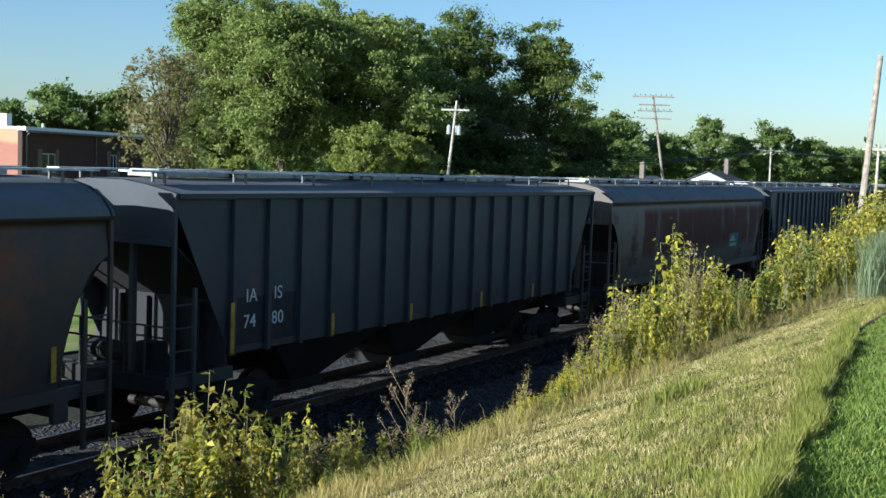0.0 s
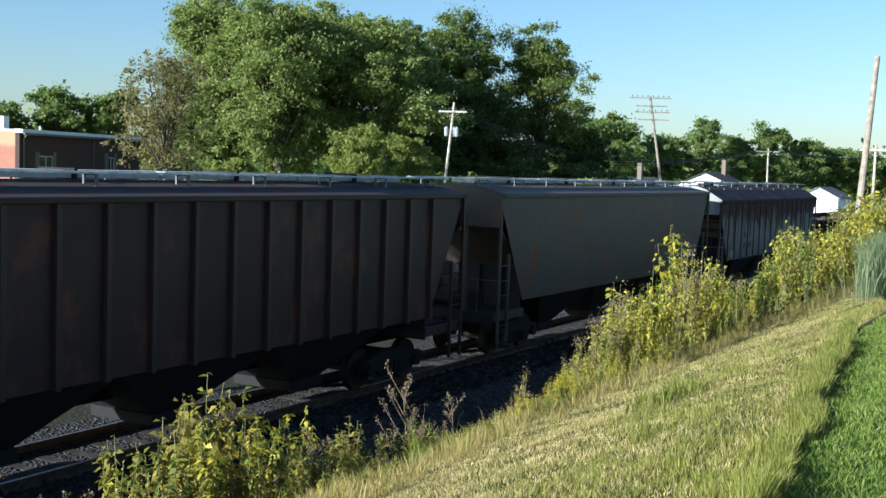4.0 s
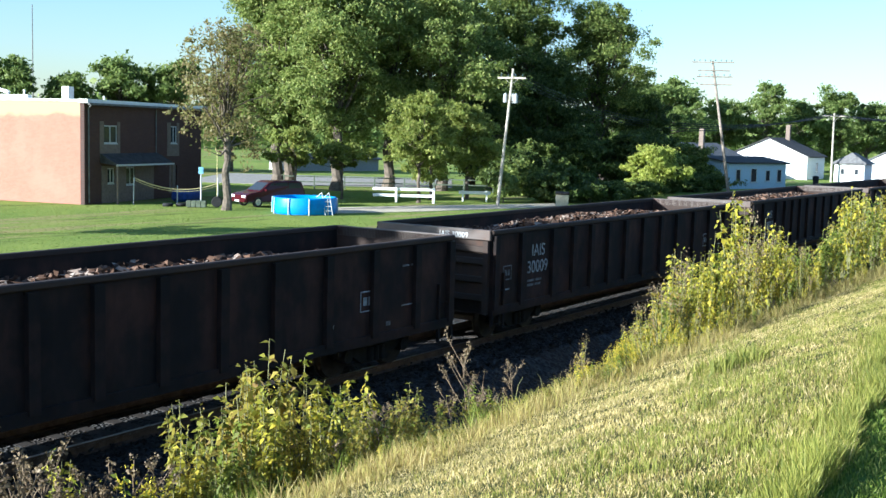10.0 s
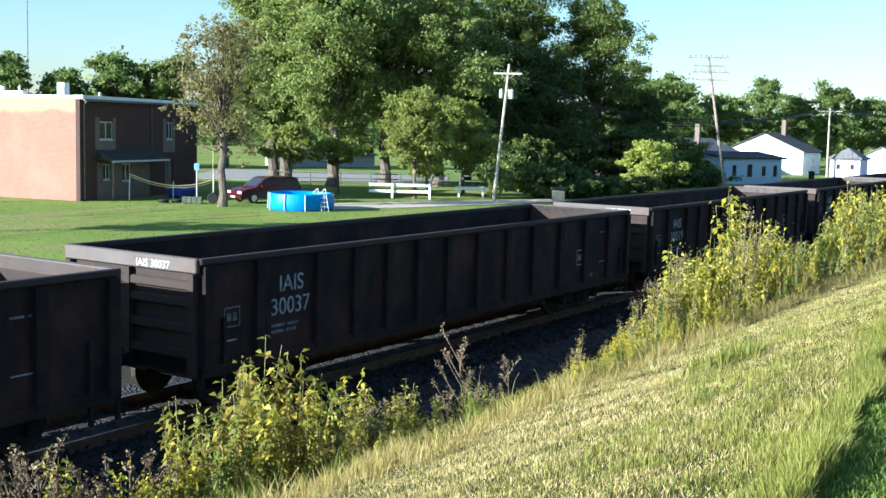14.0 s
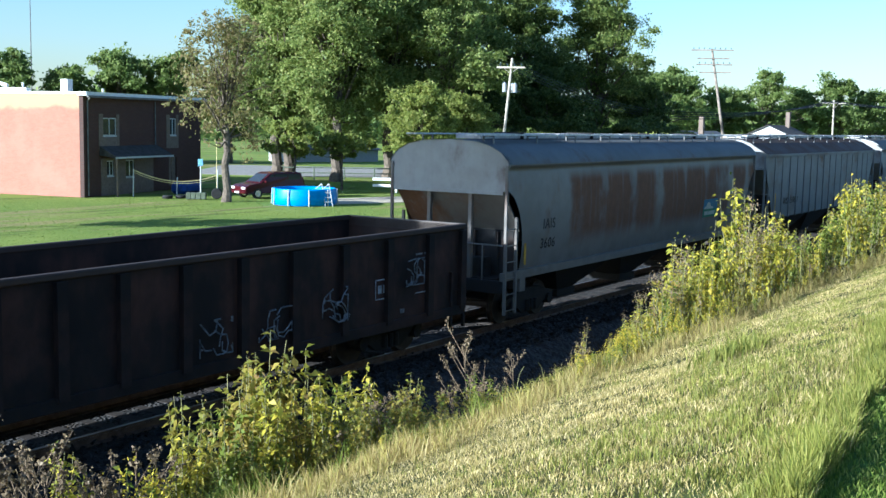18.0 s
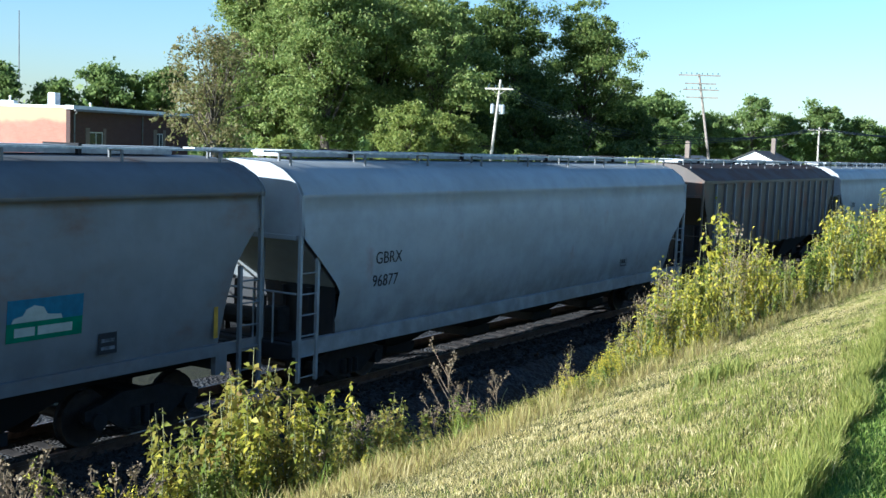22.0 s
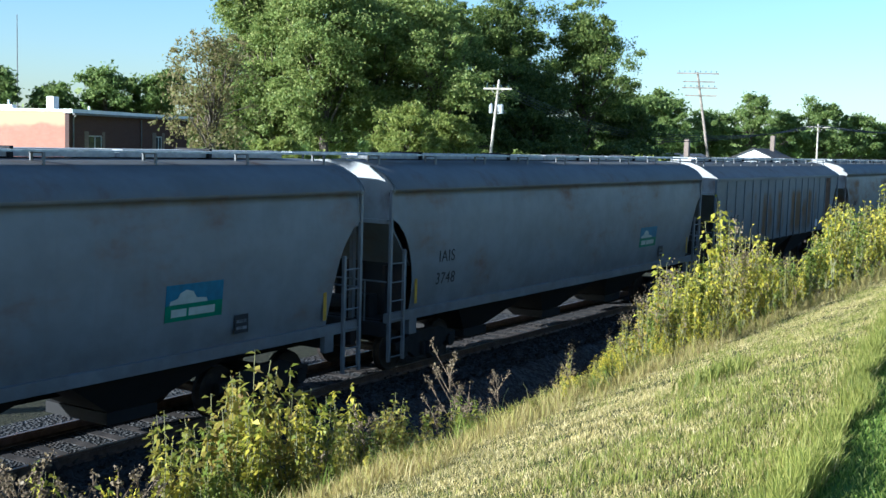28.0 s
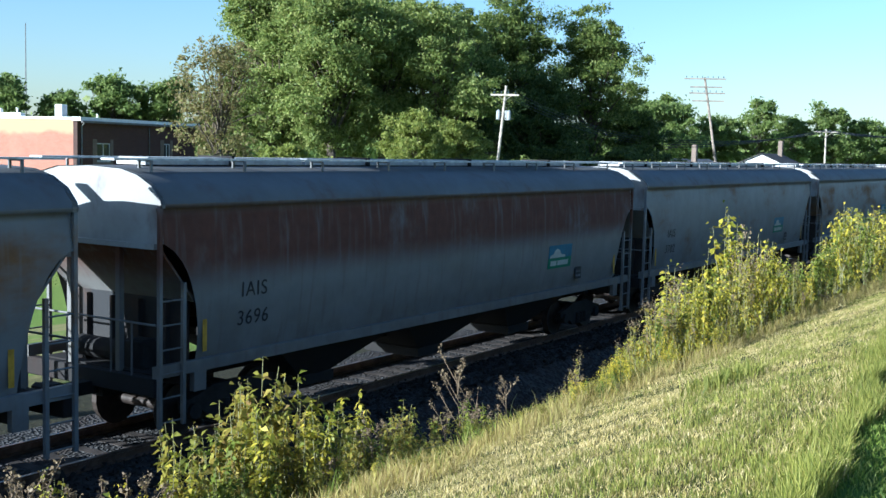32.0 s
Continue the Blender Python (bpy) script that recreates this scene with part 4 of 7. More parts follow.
def build_train():
    rounded(-5.2, P_DIRTY, "", False, 16.75, label="dirty brown-grey covered hopper car with rounded sides")
    car = boxy(12.78, P_DKGREY, "7480", label="blue-grey ribbed covered hopper car with yellow side stripes")
    dark = bmesh.new()
    box(dark, 1.45, -0.003, 1.5, 3.1, 0, 2.3)
    part("dark_patch", dark, M_BLACK, car, "black patch behind the number", pose(0, -1.506, 0))
    rounded(30.52, P_GREYRUST, "3592", label="grey covered hopper car with rows of red rust patches")
    boxy(48.64, P_DKGREY, "7405", one_line=True, label="blue-grey ribbed covered hopper car with yellow side stripes")
    boxy(66.38, P_BROWN, "7450", label="dark brown ribbed covered hopper car with worn white letters", ribp=P_RIBTAN, stripes=(), roof=P_ROOFRUST)
    car = boxy(84.56, P_TAUPE, "", kind="boxy", ribs=0, label="dusty taupe covered hopper car with flat sides", stripes=(), roof=P_TAUPE)
    stencil(car, 12.3, 1.6, 1.505, 0.42, 0.32, M_DIM)
    car = boxy(102.49, P_STREAK, "25051", M_BLACK, kind="hipped", ribs=16, label="cream covered hopper car with dark rust runs from the roof", stripes=((1.25, 0.8), (15.1, 0.7)), dx=3.4, roof=P_ROOFRUST)
    stencil(car, 1.5, 1.5, 1.54, 0.4, 0.25)
    numbers = ("30094", "30099", "30072", "30009", "30027", "30041", "30037", "30019", "30085", "30060")
    spots = (120.29, 137.83, 155.27, 172.73, 190.13, 207.52, 225.0, 242.4, 259.87, 277.3)
    loads = (0.75, 1.0, 0.55, 0.85, 0.9, 0.35, 0, 0, 0, 0)
    for i, (num, x0, ld) in enumerate(zip(numbers, spots, loads)):
        full = "loaded with rusty scrap" if ld else "standing empty"
        car = gondola_car(x0, 15.9, P_GOND, P_GONDIN, num, ld, 20 + i, "black ribbed steel gondola car " + full)
        if i == 0:
            sprayed_word(car, 6.2, 4.3, 0.80, 0.42, 1.60, 5, (0.8, 1.0, 0.7))
            sprayed_word(car, 6.5, 1.9, 1.05, 0.70, 1.606, 6, (0.6, 1.0, 0.9, 0.95))
            sprayed_word(car, 9.0, 1.3, 1.05, 0.75, 1.606, 7, (0.9, 1.0, 0.85))
            scribble(car, 3.6, 1.05, 1.61, 0.7, 0.5, 7, 8, M_TAG_MAUVE)
        if i == 9:
            for k, (gx, gz, gw, gh) in enumerate(((0.45, 1.0, 0.7, 0.9), (8.3, 1.0, 0.7, 0.55), (9.6, 1.05, 0.8, 0.5), (11.2, 1.1, 0.7, 0.6), (13.7, 1.5, 0.6, 0.5))):
                scribble(car, gx, gz, 1.61, gw, gh, 7, 31 + k, M_FADED if k == 0 else M_DIM)
        CARS.append(car)
    rounded(294.84, P_GREYRUST2, "3606", label="pale grey covered hopper car with tan rust patches")
    car = boxy(313.0, P_GREY, "25 0507", M_BLACK, kind="hipped", ribs=16, one_line=True, length=16.7, label="pale grey ribbed covered hopper car with orange dirt at the sill", stripes=((1.3, 0.9), (15.2, 0.7)), dx=2.45, roof=P_ROOFRUST)
    placard(car, 13.2, 1.75, 1.54)
    rounded(331.2, P_GREY, "3597")
    car = hopper_car(349.15, 18.2, "long", P_LIGHT, "long light grey covered hopper car with smooth curved sides", bays=4)
    mark(car, "long", 2.12, 1.90, "GBRX", "96877", M_BLACK, 0.32, 1.05)
    stencil(car, 13.6, 1.45, 1.50, 0.4, 0.26, M_BLACK)
    CARS.append(car)
    car = boxy(368.9, P_TAUPE, "25066", M_BLACK, ribp=P_RIBGREY, kind="hipped", ribs=16, length=16.8, label="taupe covered hopper car with grey ribs and white number patches", stripes=((1.25, 0.95), (5.2, 0.5), (8.6, 0.4), (15.2, 1.0)), dx=1.5, roof=P_ROOFRUST)
    white = bmesh.new()
    box(white, 1.42, -0.003, 1.66, 3.0, 0, 2.3)
    part("white_patch", white, M_DIM, car, "worn white patch behind the number", pose(0, -1.512, 0))
    stencil(car, 12.8, 1.75, 1.54, 0.36, 0.55, M_BLACK)
    car = hopper_car(386.9, 18.2, "long", P_LIGHT, "long light grey covered hopper car with pink and green graffiti", bays=4)
    mark(car, "long", 2.12, 1.90, "GBRX", "36134", M_BLACK, 0.32, 1.05)
    blotches(car, 6.9, 1.22, 1.57, 1.5, 1.0, 4, 11, M_TAG_PINK, kind="long")
    blotches(car, 6.8, 1.2, 1.576, 0.5, 0.45, 2, 16, M_TAG_TEAL, kind="long")
    blotches(car, 7.4, 1.55, 1.576, 0.5, 0.4, 3, 17, M_TAG_BLUE, kind="long")
    blotches(car, 5.6, 1.45, 1.57, 0.4, 0.4, 2, 12, M_TAG_TEAL, kind="long")
    stripe(car, 1.2, 1.2, 2.0, 1.50)
    stencil(car, 13.6, 1.45, 1.50, 0.4, 0.26, M_BLACK)
    CARS.append(car)
    rounded(406.5, P_GREYRUST2, "3174", label="grey covered hopper car with tan rust patches")
    car = rounded(425.1, P_GREY, "3610", label="grey covered hopper car with dark blue spray paint")
    blotches(car, 6.6, 1.6, 1.54, 2.6, 0.5, 8, 14, M_TAG_BLUE, kind="bowed")
    blotches(car, 5.0, 1.6, 1.54, 0.9, 0.4, 3, 15, M_TAG_BLUE, kind="bowed")
    rounded(443.0, P_GREY, "3748")
    car = boxy(461.4, P_VRUST, "25072", M_BLACK, kind="hipped", ribs=16, label="pale grey ribbed covered hopper car with a brown end stain", stripes=((1.25, 0.9),), dx=1.75)
    st = bmesh.new()
    prism(st, [(14.15, 1.42), (15.0, 1.45), (15.12, 2.6), (15.05, 3.58), (14.2, 3.6), (14.32, 2.9), (14.1, 2.1)], -0.003, 0)
    part("rust_stain", st, M_RUST, car, "brown rust stain near the end", pose(0, -1.522, 0))
    sq = bmesh.new()
    box(sq, 12.9, -0.003, 1.55, 13.3, 0, 1.85)
    part("white_patch", sq, M_WHITE, car, "small white square", pose(0, -1.512, 0))
    rounded(479.35, P_SPOTS, "3720", label="pale grey covered hopper car with a few rust patches")
    rounded(497.8, P_TOPRUST, "3696", label="grey covered hopper car with red rust along its upper side")
    rounded(515.7, P_GREY, "3702")
    rounded(533.9, P_SPOTS, "3655", label="pale grey covered hopper car with tan rust patches")
    rounded(552.1, P_GREY, "3611")
    for car in CARS:
        car.matrix_basis = pose(car["x0"], TRACK_Y, 0)


build_train()


# ---- trees ----
L_BIG = leafy("maple_leaves", [(0.0, (0.135, 0.19, 0.046)), (0.5, (0.235, 0.29, 0.07)), (0.85, (0.35, 0.385, 0.105)), (1.0, (0.46, 0.46, 0.15))], translucent=0.5)
L_DARK = leafy("dark_elm_leaves", [(0.0, (0.07, 0.105, 0.023)), (0.6, (0.145, 0.19, 0.04)), (1.0, (0.31, 0.345, 0.085))], translucent=0.45)
L_SUNNY = leafy("sunny_yellow_green_leaves", [(0.0, (0.24, 0.30, 0.05)), (0.6, (0.40, 0.44, 0.08)), (1.0, (0.55, 0.54, 0.13))], translucent=0.5)
# leaf colour kept very dark to hold the shade under the trees
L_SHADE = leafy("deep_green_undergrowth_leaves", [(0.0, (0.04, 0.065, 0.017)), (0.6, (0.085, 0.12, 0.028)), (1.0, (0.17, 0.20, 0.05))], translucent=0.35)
L_BROWN = leafy("thinning_brown_green_leaves", [(0.0, (0.17, 0.165, 0.05)), (0.5, (0.26, 0.22, 0.08)), (0.8, (0.27, 0.20, 0.10)), (1.0, (0.24, 0.27, 0.08))], translucent=0.5)
L_BRIGHT = leafy("bright_green_leaves", [(0.0, (0.17, 0.215, 0.045)), (0.6, (0.28, 0.32, 0.065)), (1.0, (0.43, 0.42, 0.11))], translucent=0.55)
L_FAR = leafy("far_leaves", [(0.0, (0.12, 0.175, 0.045)), (0.6, (0.20, 0.26, 0.065)), (1.0, (0.30, 0.345, 0.105))], translucent=0.55)
M_BARK = plain("grey_brown_bark", (0.12, 0.095, 0.07), 0.95, 0.0, 0.35, 4.0, 0.8)


def tree(name, x, y, height, spread, base, leaves, seed, clumps=110, per=130, leaf=0.26, trunk_r=0.3, z0=-0.5, lobes=7, label="", density=1.0, lean=0.0):
    """A tapered trunk, limbs to each clump of leaves, and a crown of uneven lobes."""
    rng = np.random.default_rng(seed)
    t = holder(name, pose(x, y, z0))
    tagged(t, label, "tree" if height > 3.5 else "shrub")
    top = height
    # lobes of the crown
    lob = []
    for i in range(lobes):
        a = i * 2.4 + rng.uniform(0, 1)
        u = (i + 0.6) / lobes
        r = spread * (0.64 * math.sin(math.pi * min(1, 0.20 + 0.64 * u)) ** 0.7)
        zc = base + (top - base) * (0.16 + 0.70 * u)
        d = r * rng.uniform(0.35, 0.85) * (1 - 0.35 * u)
        lob.append((d * math.cos(a) + lean * u, d * math.sin(a), zc, r * rng.uniform(0.62, 0.95), (top - base) * rng.uniform(0.15, 0.24)))
    lob.append((lean, 0, base + (top - base) * 0.82, spread * 0.46, (top - base) * 0.17))
    cents = []
    while len(cents) < clumps:
        l = lob[rng.integers(len(lob))]
        d = rng.normal(size=3)
        d /= np.linalg.norm(d)
        rad = rng.uniform(0.35, 1.08)
        p = np.array((l[0] + d[0] * l[3] * rad, l[1] + d[1] * l[3] * rad, l[2] + d[2] * l[4] * rad))
        if p[2] > base - 0.2 and p[2] < top:
            cents.append(p)
    cents = np.array(cents)
    csize = spread * (0.035 + 0.10 * rng.random(len(cents)) ** 1.5)
    pts, out = [], []
    core = np.array((lean * 0.5, 0, base + (top - base) * 0.42))
    for c, s in zip(cents, csize):
        k = int(per * density * rng.uniform(0.6, 1.4))
        d = np.clip(rng.normal(size=(k, 3)), -2.0, 2.0) * (0.66, 0.66, 0.40)
        d[: k // 4] *= 1.45
        pts.append(c + d * s)
        away = (c - core) / (spread * 0.7, spread * 0.7, (top - base) * 0.55)
        out.append(d * 0.9 + away / (np.linalg.norm(away) + 0.2))
    pts, out = np.concatenate(pts), np.concatenate(out)
    out /= np.linalg.norm(out, axis=1)[:, None] + 0.1
    mesh_from_arrays("crown", leaf_quads(rng, pts, leaf, 0.3, 0.7, out, 3), 3, leaves, t)["kind"] = "stuff"
    bm = bmesh.new()
    fork = base + (top - base) * 0.15
    prev, pr = Vector((0, 0, -0.2)), trunk_r * 1.35
    for i in range(1, 6):
        f = i / 5
        cur = Vector((0.25 * trunk_r * math.sin(i * 1.7) + lean * f * 0.3, 0.25 * trunk_r * math.cos(i * 2.3), fork * f))
        r = trunk_r * (1.0 - 0.25 * f)
        rod(bm, prev, cur, pr, r, 9)
        prev, pr = cur, r
    lead = Vector((lean * 0.8, 0, base + (top - base) * 0.75))
    rod(bm, prev, lead, pr, trunk_r * 0.18, 7)
    part("trunk", bm, M_BARK, t)
    bm = bmesh.new()
    for i in range(0, len(cents), max(1, len(cents) // 38)):
        c = Vector(cents[i])
        f = rng.uniform(0.0, 0.7)
        start = prev.lerp(lead, f)
        if c.z < start.z:
            start = prev.copy()
        mid = start.lerp(c, 0.5) + Vector(rng.normal(size=3)) * 0.04 * spread
        r = trunk_r * 0.34 * (1 - f * 0.6)
        rod(bm, start, mid, r, r * 0.6, 5)
        rod(bm, mid, c, r * 0.6, r * 0.15, 5)
    part("limb_work", bm, M_BARK, t)["kind"] = "stuff"
    return t


def build_trees():
    big = "tall leafy maple tree in full late-summer green"
    tree("yard_tree", 51.0, 49.2, 11.8, 5.2, 2.4, L_BROWN, 1, 300, 32, 0.105, 0.27, label="yard tree with thinning brown-green leaves", lobes=8)
    for i, (x, y, h, w, base, n) in enumerate(((74.8, 66.2, 19.4, 7.6, 3.0, 200), (75.1, 59.8, 18.9, 8.4, 2.6, 210), (82.6, 59.8, 19.2, 8.6, 3.6, 220), (83.7, 54.8, 17.8, 7.6, 3.2, 190),
                                               (102.5, 57.0, 21.0, 8.5, 0.8, 200), (109.0, 52.0, 20.6, 8.0, 0.6, 190), (100.0, 53.0, 13.0, 7.0, 0.2, 150), (112.0, 47.5, 9.5, 5.0, 0.2, 100), (92.0, 54.5, 10.0, 5.5, 0.2, 120),
                                               (96.0, 59.5, 19.2, 8.0, 2.0, 170), (77.5, 67.2, 19.0, 6.6, 4.0, 150))):
        tree("maple_tree", x, y, h, w, base, L_SHADE if h < 15 else L_BIG if x < 94 else L_DARK, 2 + i, int(n * 2.0), 165, 0.145, 0.5, label=big if h > 15 else "leafy tree close beside the maples, coloured dark for shade")
    for i, (x, y, h, w) in enumerate(((62.5, 53.5, 5.2, 3.2), (66.0, 52.0, 4.2, 2.8))):
        tree("yard_tree", x, y, h, w, 2.2, L_BRIGHT, 60 + i, 60, 110, 0.16, 0.1, label="low bright green branches under the maples", lobes=5)
    for i, (x, y, h, w) in enumerate(((67.6, 46.2, 8.1, 4.0), (75.2, 46.8, 7.6, 4.6), (71.6, 47.8, 6.6, 3.6))):
        tree("crab_apple_tree", x, y, h, w, 1.5, L_BRIGHT, 8 + 30 * i, 130, 170, 0.125, 0.14, label="small bright green yard tree with low branches", lobes=7)
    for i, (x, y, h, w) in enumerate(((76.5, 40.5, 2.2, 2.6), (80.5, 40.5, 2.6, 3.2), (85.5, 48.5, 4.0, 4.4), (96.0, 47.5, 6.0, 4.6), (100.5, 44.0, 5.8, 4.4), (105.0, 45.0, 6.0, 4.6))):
        tree("shrub", x, y, h, w, 0.05, L_SHADE, 160 + i, 110, 110, 0.16, 0.05, label="undergrowth coloured dark for the shade at the foot of the trees")
    # added brush: its dark leaves stand for tree shade on the lawn
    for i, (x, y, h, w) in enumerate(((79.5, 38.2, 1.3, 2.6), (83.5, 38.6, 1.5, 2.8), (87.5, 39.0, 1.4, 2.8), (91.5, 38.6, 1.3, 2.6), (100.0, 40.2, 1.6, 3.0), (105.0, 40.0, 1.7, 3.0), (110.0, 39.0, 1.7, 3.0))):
        tree("shrub", x, y, h, w, 0.02, L_SHADE, 180 + i, 80, 90, 0.12, 0.04, label="low brush added as a dark strip for the shade on the lawn", lobes=5)
    tree("shrub", 110.0, 42.0, 4.6, 4.6, 0.1, L_DARK, 12, 90, 110, 0.18, 0.06, label="dark overgrown hedge beside the blue house")
    tree("shrub", 104.5, 42.5, 4.0, 4.6, 0.1, L_DARK, 13, 90, 110, 0.18, 0.06, label="dark overgrown hedge beside the blue house")
    for i, (x, y, h, w) in enumerate(((83.0, 46.5, 2.6, 3.2), (89.0, 48.0, 4.6, 4.0), (96.0, 48.5, 5.0, 4.6), (102.0, 47.5, 5.2, 4.6), (107.0, 46.5, 5.2, 4.4))):
        tree("shrub", x, y, h, w, 0.1, L_DARK, 130 + i, 80, 100, 0.17, 0.05, label="dark undergrowth in the shade of the trees")
    tree("shrub", 73.5, 42.5, 2.2, 2.0, 0.1, L_BIG, 9, 40, 90, 0.16, 0.05, label="low green shrub under the trees")
    tree("shrub", 95.0, 39.4, 4.4, 3.9, 0.1, L_SUNNY, 10, 100, 170, 0.13, 0.08, label="rounded bright yellow-green shrub beside the track", lobes=5)
    far = "distant green tree behind the houses"
    spots = ((152, 63, 13.5, 9), (168, 74, 14, 9), (176, 70, 15, 9), (186, 66, 12, 8), (190.8, 60, 15.2, 8), (202, 57, 12.5, 7), (206, 52, 15, 8), (214, 48, 12.5, 7), (222, 44, 11.5, 7),
             (225, 38, 10.5, 7), (232, 33, 10.0, 8), (240, 28, 9.5, 8), (235, 41, 11, 8))
    for i, (x, y, h, s) in enumerate(spots):
        tree("far_tree", x, y, h, s, 1.5, L_FAR, 40 + i, 110, 130, 0.27, 0.3, label=far, lobes=6)
    far = "distant green tree behind the brick building"
    for i, (x, y, h, s) in enumerate(((68, 108, 10.8, 6), (76, 106, 12, 7), (81, 101, 10.5, 6), (86, 99, 12.6, 7), (91, 96, 12.8, 6.5), (97, 93, 11, 6))):
        tree("far_tree", x, y, h, s, 2.0, L_FAR, 70 + i, 110, 170, 0.24, 0.3, label=far, lobes=6)
    tree("yard_tree", 29.3, 45.8, 6.2, 3.4, 1.5, L_BROWN, 90, 70, 80, 0.16, 0.14, label="small yard tree with brownish leaves")
    # stands left of the view; its shade crosses the passing cars
    tree("yard_tree", 3.4, 23.3, 12.2, 3.6, 7.8, L_BIG, 210, 150, 130, 0.14, 0.22, label="tall slender leafy tree beside the lawn")
    # woods along the skyline
    rng = np.random.default_rng(17)
    pts = []
    for i in range(420):
        a = radians(rng.uniform(2, 62))
        d = rng.uniform(260, 420)
        c = np.array((d * math.cos(a), d * math.sin(a), rng.uniform(1, 9)))
        pts.append(c + rng.normal(size=(90, 3)) * (5.0, 5.0, 2.0))
    pts = np.concatenate(pts)
    pts[:, 2] = np.clip(pts[:, 2], -0.4, 14)
    w = mesh_from_arrays("far_woods", leaf_quads(rng, pts, 0.95, 0.6, 0.7), 4, L_FAR)
    tagged(w, "belt of distant green woods along the horizon", "woods", kind="stuff")


build_trees()


# ---- buildings ----
n_ = Nodes("painted_pink_brick", 0.9, 0.0, 0.15)
br = n_.tree.nodes.new("ShaderNodeTexBrick")
br.inputs["Scale"].default_value = 1.0
br.inputs["Brick Width"].default_value = 0.22
br.inputs["Row Height"].default_value = 0.075
br.inputs["Mortar Size"].default_value = 0.008
mp = n_.tree.nodes.new("ShaderNodeCombineXYZ")
n_.put(mp.inputs[0], n_.axis(1))
n_.put(mp.inputs[1], n_.axis(2))
n_.put(br.inputs["Vector"], mp.outputs[0])
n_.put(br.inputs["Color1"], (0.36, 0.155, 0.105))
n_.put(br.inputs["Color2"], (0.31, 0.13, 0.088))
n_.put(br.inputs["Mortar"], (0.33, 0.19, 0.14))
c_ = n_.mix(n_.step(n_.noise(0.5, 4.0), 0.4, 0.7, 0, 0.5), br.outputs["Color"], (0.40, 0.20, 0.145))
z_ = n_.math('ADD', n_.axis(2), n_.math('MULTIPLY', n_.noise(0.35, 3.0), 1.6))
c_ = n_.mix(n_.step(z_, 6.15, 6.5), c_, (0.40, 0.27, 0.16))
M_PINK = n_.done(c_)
n_ = Nodes("red_brown_brick", 0.9, 0.0, 0.15)
br = n_.tree.nodes.new("ShaderNodeTexBrick")
br.inputs["Scale"].default_value = 1.0
br.inputs["Brick Width"].default_value = 0.22
br.inputs["Row Height"].default_value = 0.075
br.inputs["Mortar Size"].default_value = 0.008
mp = n_.tree.nodes.new("ShaderNodeMapping")
mp.inputs["Rotation"].default_value = (radians(90), 0, 0)
n_.put(mp.inputs[0], n_.coord.outputs["Object"])
n_.put(br.inputs["Vector"], mp.outputs[0])
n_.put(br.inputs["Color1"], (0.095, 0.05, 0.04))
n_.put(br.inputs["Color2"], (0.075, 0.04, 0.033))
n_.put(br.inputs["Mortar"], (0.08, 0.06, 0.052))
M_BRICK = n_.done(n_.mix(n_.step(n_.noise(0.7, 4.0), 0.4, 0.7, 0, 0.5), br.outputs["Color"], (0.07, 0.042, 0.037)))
M_CAP = plain("white_parapet_capping", (0.78, 0.77, 0.74), 0.6, 0.0, 0.08)
M_TRIM = plain("white_window_paint", (0.48, 0.48, 0.46), 0.5, 0.0, 0.1)
M_TAN = plain("tan_boarding", (0.17, 0.13, 0.10), 0.8, 0.0, 0.2)
M_DARKROOF = plain("dark_asphalt_shingle", (0.055, 0.052, 0.05), 0.95, 0.0, 0.3, 3.0, 0.4)
M_GREYROOF = plain("grey_asphalt_shingle", (0.15, 0.145, 0.14), 0.95, 0.0, 0.25, 3.0, 0.4)
M_BLUEWALL = plain("pale_blue_siding", (0.42, 0.52, 0.60), 0.7, 0.0, 0.1)
M_WHITEWALL = plain("white_siding", (0.76, 0.76, 0.74), 0.7, 0.0, 0.06)
M_GREYWALL = plain("dull_white_siding", (0.36, 0.36, 0.35), 0.75, 0.0, 0.12)
M_BROWNWALL = plain("dark_brown_siding", (0.07, 0.05, 0.04), 0.8, 0.0, 0.2)
M_GLASS = bpy.data.materials.new("window_glass")
M_GLASS.use_nodes = True
b_ = M_GLASS.node_tree.nodes["Principled BSDF"]
b_.inputs["Base Color"].default_value = (0.03, 0.035, 0.04, 1)
b_.inputs["Roughness"].default_value = 0.06


def window(parent, at, w, h, mullions=1, frame_mat=None):
    """A framed window with glass panes, set on a wall: x along it, z up, outside towards -y."""
    bm = bmesh.new()
    t = 0.07
    box(bm, -w / 2, -0.05, 0, w / 2, 0.05, t)
    box(bm, -w / 2, -0.05, h - t, w / 2, 0.05, h)
    for k in range(mullions + 2):
        x = -w / 2 + t / 2 + (w - t) * k / (mullions + 1)
        box(bm, x - t / 2, -0.045, t, x + t / 2, 0.05, h - t)
    win = part("window", bm, frame_mat or M_TRIM, parent, "white framed window", at)
    for k in range(mullions + 1):
        bm = bmesh.new()
        a = -w / 2 + t / 2 + (w - t) * k / (mullions + 1)
        b = -w / 2 + t / 2 + (w - t) * (k + 1) / (mullions + 1)
        box(bm, a + t / 2, -0.012, t, b - t / 2, 0.0, h - t)
        part("pane", bm, M_GLASS, win)
    bm = bmesh.new()
    box(bm, -w / 2 - 0.06, -0.10, -0.07, w / 2 + 0.06, 0.04, 0.0)
    part("sill", bm, frame_mat or M_TRIM, win)
    return win


